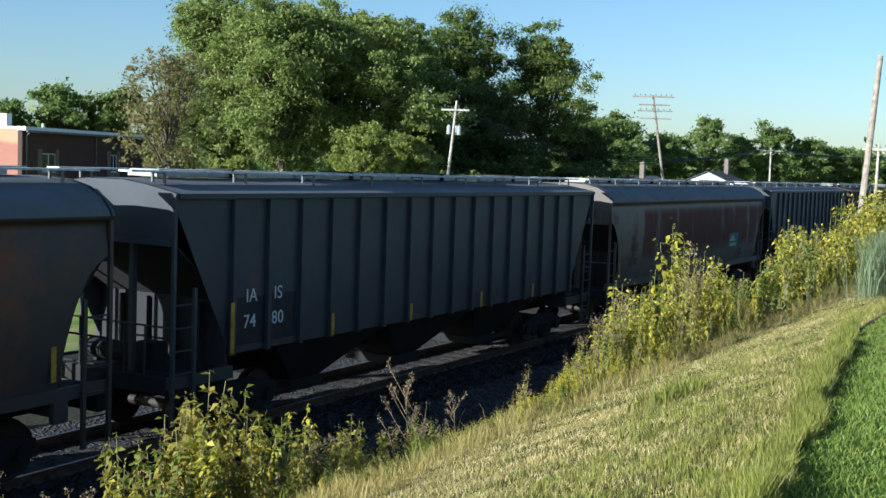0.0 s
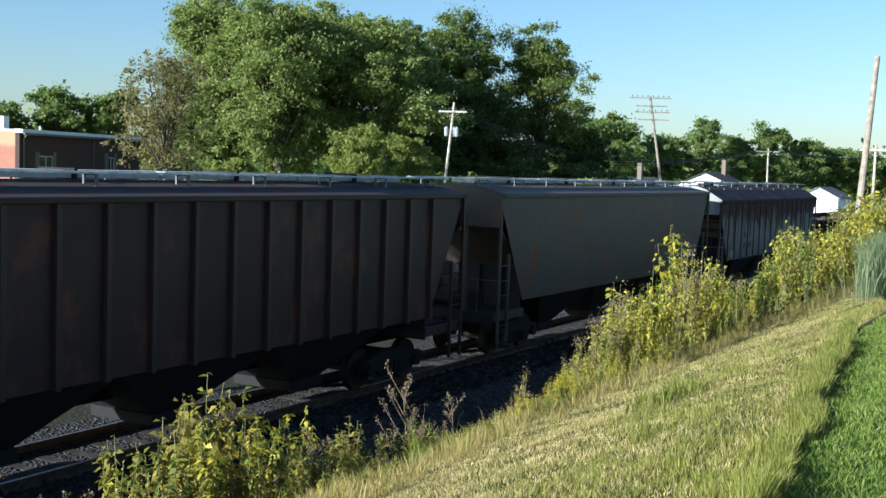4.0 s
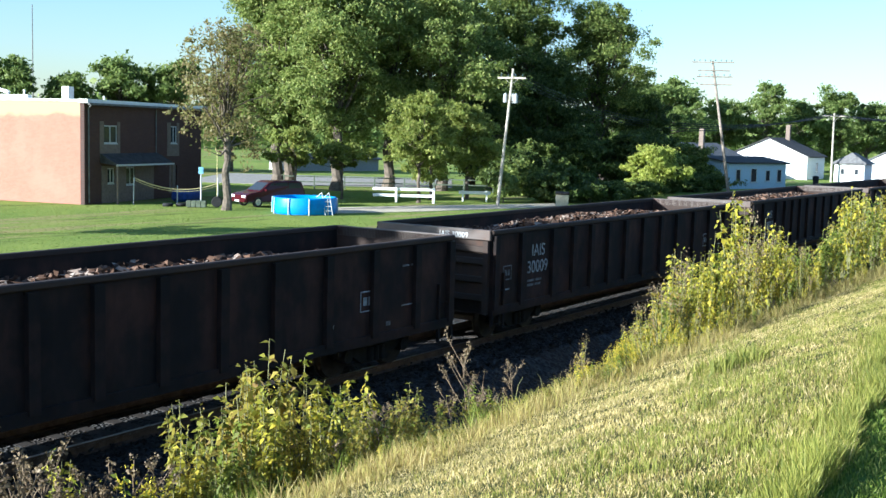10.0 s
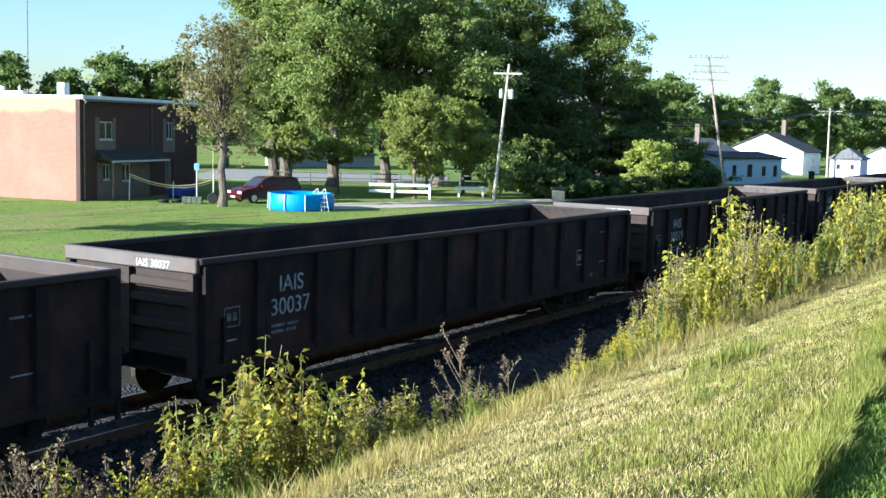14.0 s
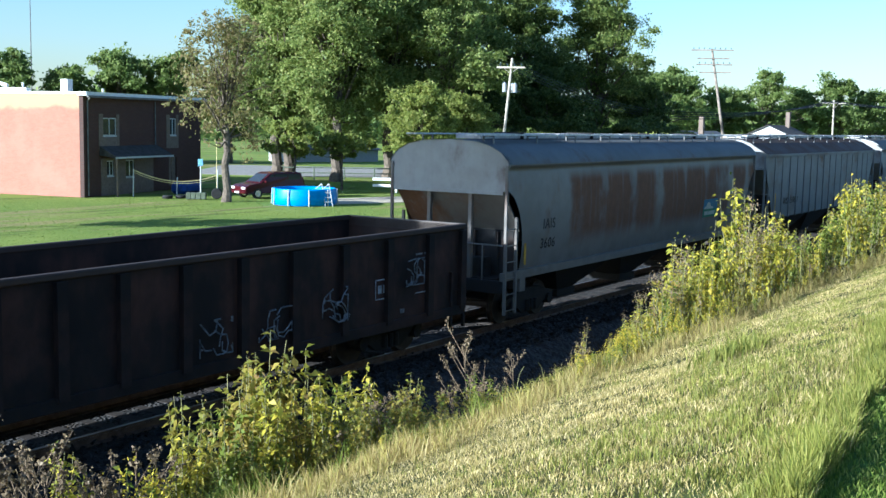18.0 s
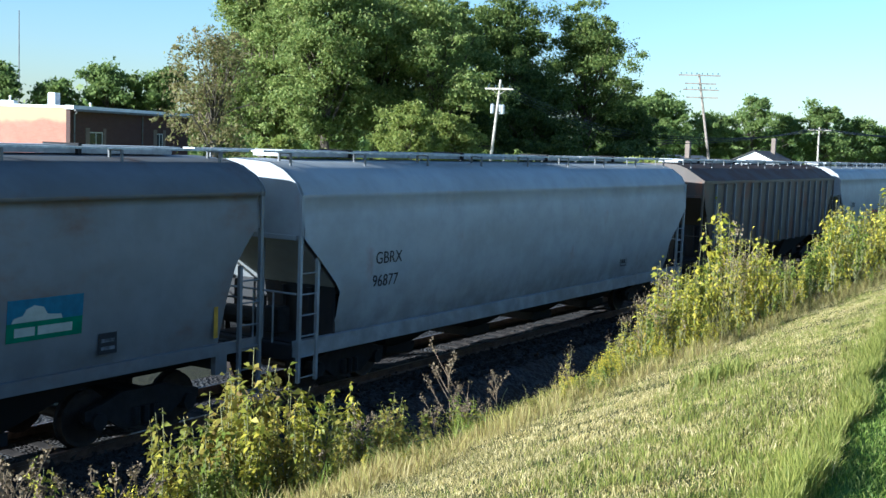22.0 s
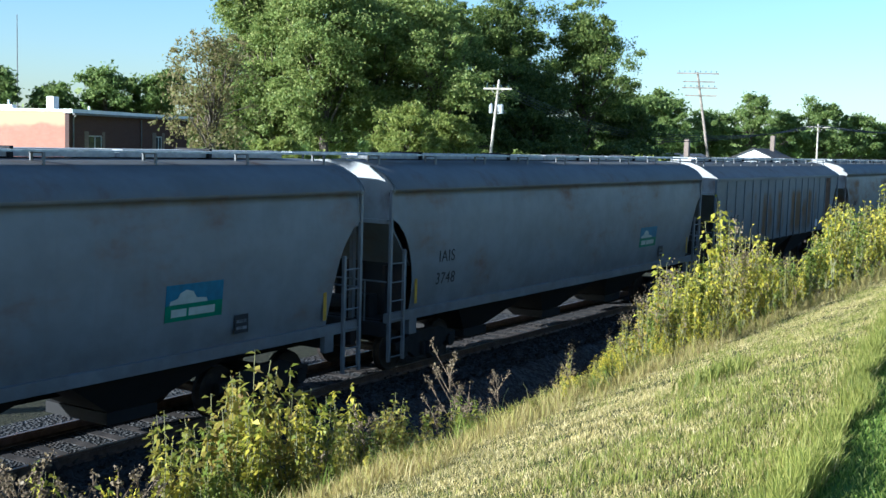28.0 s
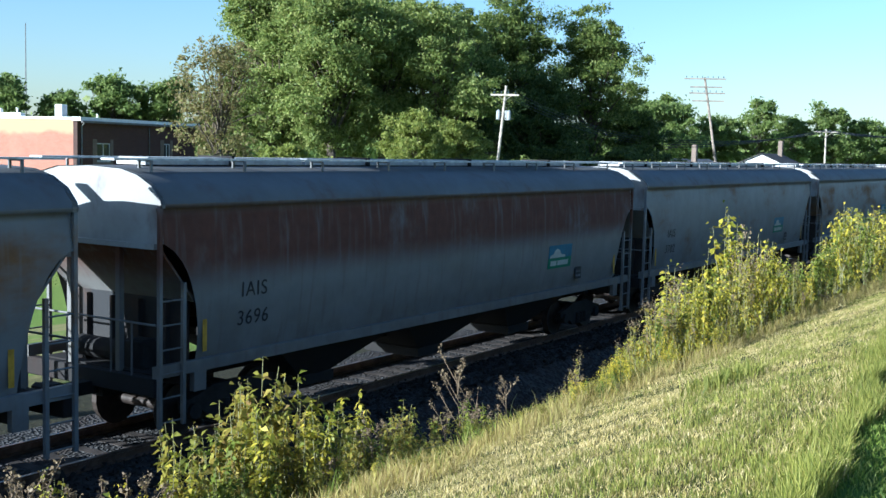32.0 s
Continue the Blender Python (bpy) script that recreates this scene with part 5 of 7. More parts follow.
def brick_building():
    b = holder("brick_building", pose(47.0, 57.5, -0.5, 0, 0, 14.5))
    tagged(b, "two-storey flat-roofed brick building with a painted pink side wall", "building")
    W, D, H = 14.0, 20.0, 6.35
    # window wall faces -y, pink wall faces -x; openings cut through the window wall
    holes = ((2.75, 3.85, 1.45, 1.15), (10.25, 3.85, 0.8, 1.2), (2.75, 1.25, 0.75, 1.0), (4.95, 1.1, 1.0, 1.15), (10.2, 0.3, 1.0, 2.0))
    bm = bmesh.new()
    xs = sorted({0.0, W, *(x - w / 2 for x, z, w, h in holes), *(x + w / 2 for x, z, w, h in holes)})
    zs = sorted({0.0, H, *(z for x, z, w, h in holes), *(z + h for x, z, w, h in holes)})
    for xa, xb in zip(xs, xs[1:]):
        for za, zb in zip(zs, zs[1:]):
            cx, cz = (xa + xb) / 2, (za + zb) / 2
            if not any(abs(cx - x) < w / 2 and z < cz < z + h for x, z, w, h in holes):
                box(bm, xa, 0, za, xb, 0.3, zb)
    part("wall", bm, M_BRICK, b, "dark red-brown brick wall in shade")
    for i, (x, z, w, h) in enumerate(holes[:4]):
        window(b, pose(x, 0.08, z), w, h, 1 if w > 0.7 else 0)
    bm = bmesh.new()
    box(bm, 9.72, 0.1, 0.3, 10.68, 0.16, 2.3)
    part("door", bm, M_TAN, b, "boarded tan doorway")
    for (x, z, w, h) in holes[:2]:
        for x0, x1, z0, z1 in ((x - w / 2 - 0.45, x - w / 2, z - 0.9, z + h + 0.25), (x + w / 2, x + w / 2 + 0.3, z - 0.9, z + h + 0.25), (x - w / 2, x + w / 2, z - 0.9, z - 0.07)):
            bm = bmesh.new()
            box(bm, x0, -0.02, z0, x1, 0.0, z1)
            part("infill_board", bm, M_TAN, b, "brown boarding beside the window")
    bm = bmesh.new()
    for x0, x1, z0, z1 in ((1.75, 2.37, 0.0, 2.4), (2.37, 3.13, 0.0, 1.18), (3.13, 4.44, 0.0, 2.4), (4.44, 5.46, 0.0, 1.02), (5.46, 7.7, 0.0, 2.4), (2.37, 3.13, 2.25, 2.4), (4.44, 5.46, 2.25, 2.4)):
        box(bm, x0, -0.03, z0, x1, 0.0, z1)
    part("porch_boarding", bm, M_TAN, b, "tan boarded wall under the porch roof")
    bm = bmesh.new()
    box(bm, 0, 0, 0, 0.3, D, H + 0.1)
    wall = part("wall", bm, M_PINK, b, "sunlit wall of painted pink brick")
    wall.matrix_basis = pose(-0.004, 0.3, 0)
    bm = bmesh.new()
    box(bm, 0.3, D - 0.3, 0, W, D, H)
    box(bm, W - 0.3, 0.3, 0, W, D - 0.3, H)
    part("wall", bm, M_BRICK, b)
    bm = bmesh.new()
    box(bm, 0.3, 0.3, H - 0.35, W - 0.3, D - 0.3, H - 0.25)
    part("roof", bm, M_GREYROOF, b)
    # white capping, stepping up along the pink wall
    bm = bmesh.new()
    for ya, yb, z in ((0.0, 4.2, H + 0.12), (4.2, 8.4, H + 0.34), (8.4, 13.0, H + 0.56), (13.0, D + 0.3, H + 0.78)):
        box(bm, -0.06, ya, H + 0.1, 0.36, yb, z + 0.12)
    part("parapet_cap", bm, M_CAP, b, "white parapet capping")
    bm = bmesh.new()
    prism(bm, [(-0.15, H + 0.02), (W + 0.3, H + 0.02), (W + 0.3, H + 0.22), (-0.15, H + 0.26)], -0.35, 0.3)
    part("eave_board", bm, M_CAP, b, "white eave board")
    # gutter and downpipes
    bm = bmesh.new()
    box(bm, -0.1, -0.47, H - 0.1, W + 0.3, -0.35, H + 0.03)
    rod(bm, (0.32, -0.1, 0.1), (0.32, -0.1, H - 0.3), 0.05, n=7)
    rod(bm, (0.32, -0.1, H - 0.3), (0.2, -0.4, H - 0.1), 0.05, n=7)
    part("downpipe", bm, M_GREYROOF, b)
    bm = bmesh.new()
    rod(bm, (7.9, -0.08, 3.2), (7.9, -0.08, H - 0.2), 0.04, n=7)
    part("downpipe", bm, M_GREYROOF, b)
    # porch roof
    bm = bmesh.new()
    prism(bm, [(1.6, 2.42), (8.2, 2.42), (8.2, 2.54), (1.6, 2.54)], -1.35, -1.22)
    part("fascia", bm, M_TRIM, b)
    bm = bmesh.new()
    v = [bm.verts.new(p) for p in ((1.6, -1.3, 2.55), (8.2, -1.3, 2.55), (8.2, 0.0, 3.2), (1.6, 0.0, 3.2), (1.6, -1.3, 2.45), (8.2, -1.3, 2.45), (8.2, 0, 2.6), (1.6, 0, 2.6))]
    for f in ((0, 1, 2, 3), (7, 6, 5, 4), (0, 4, 5, 1), (1, 5, 6, 2), (0, 3, 7, 4)):
        bm.faces.new([v[i] for i in f])
    part("porch_roof", bm, M_DARKROOF, b, "dark shingled porch roof")
    for x in (1.7, 8.1):
        bm = bmesh.new()
        box(bm, x - 0.05, -1.3, 0, x + 0.05, -1.2, 2.45)
        part("porch_post", bm, M_TAN, b)
    # chimney, vents and aerials on the roof
    bm = bmesh.new()
    chamfer_box(bm, 0.9, 1.8, H - 0.3, 1.45, 2.35, H + 1.05, 0.02)
    part("chimney", bm, M_CAP, b, "white painted chimney")
    for x, y, h in ((0.9, 5.2, 0.8), (1.5, 8.5, 1.0), (5.6, 2.5, 0.6)):
        bm = bmesh.new()
        rod(bm, (x, y, H - 0.3), (x, y, H + h), 0.07, n=8)
        part("vent_pipe", bm, M_CAP, b)
    bm = bmesh.new()
    rod(bm, (0.4, 6.0, H + 0.6), (0.9, 8.0, H + 1.0), 0.12, n=6)
    part("bent_flashing", bm, M_CAP, b)


brick_building()


def house(x, y, w, d, wall_h, roof_h, turn, wall_mat, roof_mat, label, ridge='x', wins=(), chimney=None, hip=0.0, over=0.35):
    """x runs along the front wall, which faces -y; the gable stands on the ends of the ridge."""
    h = holder("house", pose(x, y, -0.5, 0, 0, turn))
    tagged(h, label, "house")
    bm = bmesh.new()
    box(bm, 0, 0, 0, w, 0.2, wall_h)
    box(bm, 0, d - 0.2, 0, w, d, wall_h)
    box(bm, 0, 0.2, 0, 0.2, d - 0.2, wall_h)
    box(bm, w - 0.2, 0.2, 0, w, d - 0.2, wall_h)
    if roof_h > 0 and not hip:
        if ridge == 'x':
            for xa in (0, w - 0.2):
                g = bmesh.new()
                prism(g, [(0, wall_h), (d, wall_h), (d / 2, wall_h + roof_h)], 0, 0.2)
                add_mesh(bm, g, pose(xa + 0.2, 0, 0, 0, 0, 90))
        else:
            for ya in (0, d - 0.2):
                prism(bm, [(0, wall_h), (w, wall_h), (w / 2, wall_h + roof_h)], ya, ya + 0.2)
    part("wall", bm, wall_mat, h)
    bm = bmesh.new()
    o, t = over, 0.14
    if ridge == 'x':
        k = roof_h / (d / 2)
        a, b = -o, w + o
        e = [(a, -o, wall_h - o * k), (b, -o, wall_h - o * k), (b - hip, d / 2, wall_h + roof_h), (a + hip, d / 2, wall_h + roof_h), (b, d + o, wall_h - o * k), (a, d + o, wall_h - o * k)]
    else:
        k = roof_h / (w / 2)
        a, b = -o, d + o
        e = [(-o, a, wall_h - o * k), (-o, b, wall_h - o * k), (w / 2, b - hip, wall_h + roof_h), (w / 2, a + hip, wall_h + roof_h), (w + o, b, wall_h - o * k), (w + o, a, wall_h - o * k)]
    up = [bm.verts.new((p[0], p[1], p[2] + t)) for p in e]
    dn = [bm.verts.new(p) for p in e]
    for vs, flip in ((up, False), (dn, True)):
        for f in ((0, 1, 2, 3), (3, 2, 4, 5)):
            bm.faces.new([vs[i] for i in (f[::-1] if flip else f)])
        if hip:
            for f in ((0, 3, 5), (1, 4, 2)):
                bm.faces.new([vs[i] for i in f])
    for i, j in ((0, 1), (1, 2), (2, 4), (4, 5), (5, 3), (3, 0)):
        if hip and (i, j) in ((1, 2), (2, 4), (5, 3), (3, 0)):
            continue
        bm.faces.new((dn[i], dn[j], up[j], up[i]))
    part("roof", bm, roof_mat, h)
    for face, p, z, ww, hh in wins:
        at = pose(p, -0.005, z) if face == 'front' else pose(-0.005, p, z, 0, 0, -90)
        window(h, at, ww, hh, 0)
    if chimney:
        bm = bmesh.new()
        chamfer_box(bm, chimney[0], chimney[1], wall_h, chimney[0] + 0.6, chimney[1] + 0.6, chimney[2], 0.02)
        part("chimney", bm, M_TAN, h)
    return h


house(116.2, 39.9, 9.8, 7.0, 2.75, 0.55, -20, M_BLUEWALL, M_DARKROOF, "long single-storey pale blue house with a low dark roof",
      wins=(('front', 1.6, 0.8, 0.8, 1.3), ('front', 4.2, 0.7, 1.0, 1.5), ('front', 6.6, 0.8, 0.8, 1.2), ('front', 8.6, 0.7, 0.8, 1.4)))
house(136, 49.0, 14.0, 9.0, 2.7, 1.9, 0, M_BROWNWALL, M_GREYROOF, "brown house with a grey shingled roof", chimney=(1.0, 1.5, 6.6))
house(117, 47.8, 11.0, 8.0, 2.4, 1.9, 4, M_BROWNWALL, M_DARKROOF, "dark brown house in the shade of the trees")
house(158.0, 43.2, 9.0, 11.0, 3.2, 2.4, 0, M_WHITEWALL, M_DARKROOF, "white house with a steep gable and a dark roof", ridge='x', chimney=(6.5, 4.5, 7.6),
      wins=(('side', 5.5, 0.8, 1.2, 1.0), ('front', 5.0, 1.0, 0.9, 1.3)))
house(155.5, 35.0, 4.4, 3.9, 2.6, 1.2, 0, M_WHITEWALL, M_GREYROOF, "small white outbuilding with a grey hipped roof", hip=1.6, wins=(('side', 1.0, 1.0, 0.6, 0.8), ('side', 2.8, 1.0, 0.6, 0.8)))
house(172, 33.0, 9.0, 5.6, 2.6, 1.4, 0, M_WHITEWALL, M_GREYROOF, "white house partly behind the outbuilding")
house(104.5, 90.5, 13.0, 5.0, 1.5, 0.5, -20, M_GREYWALL, M_GREYROOF, "low white shed across the street behind the trees")


# ---- road, drive, poles and yard things ----
def sheet(name, pts, material, label, category, z=-0.485):
    bm = bmesh.new()
    bm.faces.new([bm.verts.new((x, y, z)) for x, y in pts])
    ob = part(name, bm, material)
    ext = bmesh.new()
    ext.from_mesh(ob.data)
    r = bmesh.ops.extrude_face_region(ext, geom=ext.faces[:])
    for v in [g for g in r["geom"] if isinstance(g, bmesh.types.BMVert)]:
        v.co.z -= 0.05
    bmesh.ops.recalc_face_normals(ext, faces=ext.faces[:])
    ext.to_mesh(ob.data)
    ext.free()
    tagged(ob, label, category, kind="structure")


M_ROAD = plain("worn_pale_asphalt", (0.27, 0.25, 0.22), 0.95, 0.0, 0.2, 2.0, 0.3)
M_GRAVEL = plain("pale_gravel", (0.50, 0.42, 0.30), 0.95, 0.0, 0.25, 5.0, 0.5)
sheet("street", [(74.0, 77.0), (79.5, 66.5), (84.3, 61.5), (89.0, 57.0), (106.0, 68.0), (102.0, 74.0), (97.0, 80.4), (92.0, 89.0)], M_ROAD, "pale worn street behind the trees", "road")
sheet("driveway", [(54.0, 43.6), (60.0, 41.0), (74.0, 37.5), (76.0, 39.5), (64.0, 44.5), (57.0, 47.0)], M_GRAVEL, "pale gravel drive through the yard", "driveway", z=-0.482)
sheet("village_street", [(136.0, 30.0), (200.0, 22.0), (200.0, 29.0), (152.0, 36.5), (138.0, 38.0)], M_ROAD, "pale gravel lane beside the houses", "road", z=-0.480)

M_POLE = plain("weathered_pole_wood", (0.23, 0.19, 0.15), 0.9, 0.0, 0.3, 3.0, 0.5)
M_POLEPALE = plain("sun_bleached_pole_wood", (0.42, 0.37, 0.30), 0.9, 0.0, 0.25, 3.0, 0.5)
M_POLETAN = plain("tan_pole_wood", (0.27, 0.22, 0.165), 0.9, 0.0, 0.3, 3.0, 0.5)
M_INSUL = plain("dark_glass_insulator", (0.05, 0.07, 0.07), 0.3, 0.0, 0.2)
M_WIRE = plain("dark_wire", (0.02, 0.02, 0.02), 0.6, 0.0, 0.1)


def pole(base, top, r, arms=(), wood=None, label="", turn=0.0, braces=True):
    wood = wood or M_POLE
    p = holder("utility_pole", pose(*base))
    tagged(p, label, "utility pole")
    up = Vector(top) - Vector(base)
    bm = bmesh.new()
    rod(bm, (0, 0, -0.5), up, r, r * 0.65, 10)
    part("shaft", bm, wood, p)
    d = up.normalized()
    q = Matrix.Rotation(radians(turn), 4, 'Z')
    for below, half, pins in arms:
        c = up - d * below
        bm = bmesh.new()
        side = (q @ Vector((0, 1, 0))).normalized()
        n_out = (q @ Vector((-1, 0, 0))) * r * 1.2
        a, b = c + n_out - side * half, c + n_out + side * half
        box(bm, -half, -0.05, -0.06, half, 0.05, 0.06, Matrix.Translation(c + n_out) @ q @ Matrix.Rotation(radians(90), 4, 'Z'))
        if braces:
            for sgn in (-1, 1):
                rod(bm, c + n_out + side * half * 0.55 * sgn, c - d * half * 0.45 + n_out * 0.9, 0.015, n=4)
        arm = part("crossarm", bm, wood, p)
        for i in range(pins):
            f = -1 + 2 * (i + 0.5) / pins
            bm = bmesh.new()
            pt = c + n_out + side * half * f
            rod(bm, pt + Vector((0, 0, 0.06)), pt + Vector((0, 0, 0.16)), 0.02, n=5)
            rod(bm, pt + Vector((0, 0, 0.14)), pt + Vector((0, 0, 0.26)), 0.055, 0.035, 7)
            part("insulator", bm, M_INSUL, arm)
    return p


pole((106.9, 36.5, -0.5), (106.2, 38.6, 12.2), 0.17, ((0.15, 2.0, 8), (0.95, 1.5, 0), (1.55, 1.7, 6), (2.3, 1.5, 0)), label="tall weathered telegraph pole leaning slightly, with four crossarms", turn=25, braces=False)
p_ = pole((69.0, 40.4, -0.5), (69.5, 39.7, 9.2), 0.125, ((0.65, 1.0, 4),), M_POLEPALE, "pale wooden utility pole with a crossarm and a transformer", turn=20)
bm = bmesh.new()
lathe(bm, [(0, 0.05), (0.02, 0.15), (0.58, 0.15), (0.64, 0.1), (0.70, 0.04)], 'Z', 12)
part("transformer", bm, plain("transformer_grey", (0.30, 0.31, 0.31), 0.5, 0.0, 0.1), p_, "grey transformer can", pose(0.62, -0.90, 7.3))
can_ = p_.children[-1]
for dx_, dy_, dz_ in ((0.38, -0.20, 0.03), (0.86, -0.55, 0.0)):
    again(can_, pose(dx_, dy_, 7.3 + dz_))
bm = bmesh.new()
box(bm, -0.05, -0.04, 7.38, 0.85, 0.04, 7.46)
part("bracket", bm, M_POLE, p_, "steel bracket", pose(0.36, -0.5, 0, 0, 0, -38))
pole((154.2, 38.9, -0.5), (154.2, 39.0, 8.6), 0.15, ((0.4, 1.5, 4),), M_POLEPALE, "pale utility pole beside the lane", turn=20)
pole((50.0, 9.0, -0.7), (53.9, 9.0, 10.2), 0.18, (), M_POLETAN, "bare leaning wooden pole standing in the weeds beside the track")
pole((118.0, 48.0, -0.5), (118.0, 48.0, 6.9), 0.12, (), M_POLEPALE, "short pale service pole beside the houses")
pole((70.0, 11.5, -0.7), (70.2, 11.5, 6.8), 0.11, ((0.35, 0.9, 2),), M_POLEPALE, "slim pole with a single crossarm far along the track", turn=10)


def wire(name, a, b, sag, r, label):
    bm = bmesh.new()
    a, b = Vector(a), Vector(b)
    pts = []
    for i in range(25):
        f = i / 24
        p = a.lerp(b, f)
        p.z -= sag * 4 * f * (1 - f)
        pts.append(p)
    rings = []
    for p in pts:
        rings.append([bm.verts.new(p + Vector((0, dy, dz))) for dy, dz in ((-r, 0), (0, r), (r, 0), (0, -r))])
    for p, q in zip(rings, rings[1:]):
        for i in range(4):
            bm.faces.new((p[i], p[(i + 1) % 4], q[(i + 1) % 4], q[i]))
    tagged(part(name, bm, M_WIRE), label, "overhead wire", "overhead wires")


for k, (dy, dz) in enumerate(((-1.2, 0), (-0.4, 0.05), (0.5, 0.05), (1.3, 0))):
    wire("overhead_wire", (118.0, 48.0 + dy * 0.4, 6.4 + dz - 0.3 * k), (154.2, 39.0 + dy, 8.35 + dz), 0.7, 0.04, "dark overhead wire between the poles")
    wire("overhead_wire", (154.2, 39.0 + dy, 8.35 + dz), (215.0, 26.0 + dy, 9.6 + dz), 0.9, 0.045, "dark overhead wire between the poles")
    wire("overhead_wire", (69.4 + 0.1 * dy, 39.9 + dy * 0.6, 8.85), (118.0, 48.0 + dy * 0.4, 6.5 - 0.25 * k), 0.8, 0.02, "dark overhead wire between the poles")


M_POOL = plain("blue_pool_vinyl", (0.03, 0.22, 0.62), 0.35, 0.0, 0.15, 2.0, 0.1)
M_WATER = plain("pool_water", (0.05, 0.30, 0.45), 0.08, 0.0, 0.1)
M_VAN = plain("dark_red_car_paint", (0.05, 0.006, 0.009), 0.25, 0.0, 0.1)
M_TYRE = plain("black_rubber", (0.018, 0.018, 0.018), 0.85, 0.0, 0.3)
M_CHROME = plain("bright_metal", (0.6, 0.6, 0.6), 0.25, 0.8, 0.1)
M_LAMP = plain("clear_lamp_plastic", (0.75, 0.74, 0.70), 0.2, 0.0, 0.1)
M_ROPE = plain("yellow_net_cord", (0.60, 0.50, 0.24), 0.8, 0.0, 0.2)
M_FENCE = plain("white_fence_board", (0.78, 0.77, 0.74), 0.7, 0.0, 0.08)
M_GREYFENCE = plain("weathered_green_fence_wood", (0.11, 0.13, 0.09), 0.9, 0.0, 0.3)
M_BIN = plain("pale_tan_plastic", (0.50, 0.44, 0.34), 0.6, 0.0, 0.12)
M_BLUESIGN = plain("pale_blue_sign", (0.25, 0.50, 0.66), 0.5, 0.0, 0.1)
M_DARKBLUE = plain("blue_tarpaulin", (0.02, 0.05, 0.22), 0.5, 0.0, 0.2)
GZ = -0.5


def pool():
    p = holder("swimming_pool", pose(53.0, 44.6, GZ))
    tagged(p, "round blue above-ground swimming pool on the lawn", "pool")
    bm = bmesh.new()
    n, r, h = 28, 1.95, 0.98
    prof = [(r - 0.06, 0.0), (r + 0.02, 0.08), (r + 0.05, 0.5), (r, h - 0.08), (r - 0.01, h), (r - 0.1, h + 0.03), (r - 0.16, h - 0.02), (r - 0.16, 0.1)]
    rings = [[bm.verts.new(((rr + 0.025 * math.sin(7 * k * math.tau / n)) * math.cos(k * math.tau / n), (rr + 0.025 * math.sin(7 * k * math.tau / n)) * math.sin(k * math.tau / n), z)) for k in range(n)] for rr, z in prof]
    for a, b in zip(rings, rings[1:]):
        for k in range(n):
            bm.faces.new((a[k], a[(k + 1) % n], b[(k + 1) % n], b[k])).smooth = True
    part("pool_wall", bm, M_POOL, p)
    bm = bmesh.new()
    lathe(bm, [(0.72, r - 0.2), (0.76, r - 0.17)], 'Z', 24)
    part("water", bm, M_WATER, p)
    for k in range(10):
        a = k * math.tau / 10 + 0.2
        bm = bmesh.new()
        rod(bm, ((r + 0.09) * math.cos(a), (r + 0.09) * math.sin(a), 0), ((r + 0.05) * math.cos(a), (r + 0.05) * math.sin(a), h), 0.035, n=7)
        part("upright", bm, M_TRIM, p)
    bm = bmesh.new()
    for s in (-0.22, 0.22):
        rod(bm, (-1.55, -1.6 + s, 0), (-1.35, -1.35 + s, 1.35), 0.025, n=6)
        rod(bm, (-1.35, -1.35 + s, 1.35), (-1.0, -1.0 + s, 1.05), 0.025, n=6)
    for k in range(4):
        f = 0.2 + 0.2 * k
        rod(bm, (-1.55 + 0.2 * f, -1.82 + 0.25 * f, 1.35 * f), (-1.55 + 0.2 * f, -1.38 + 0.25 * f, 1.35 * f), 0.02, n=5)
    part("ladder", bm, M_TRIM, p, "white pool ladder", pose(0, 0, 0, 0, 0, 35))


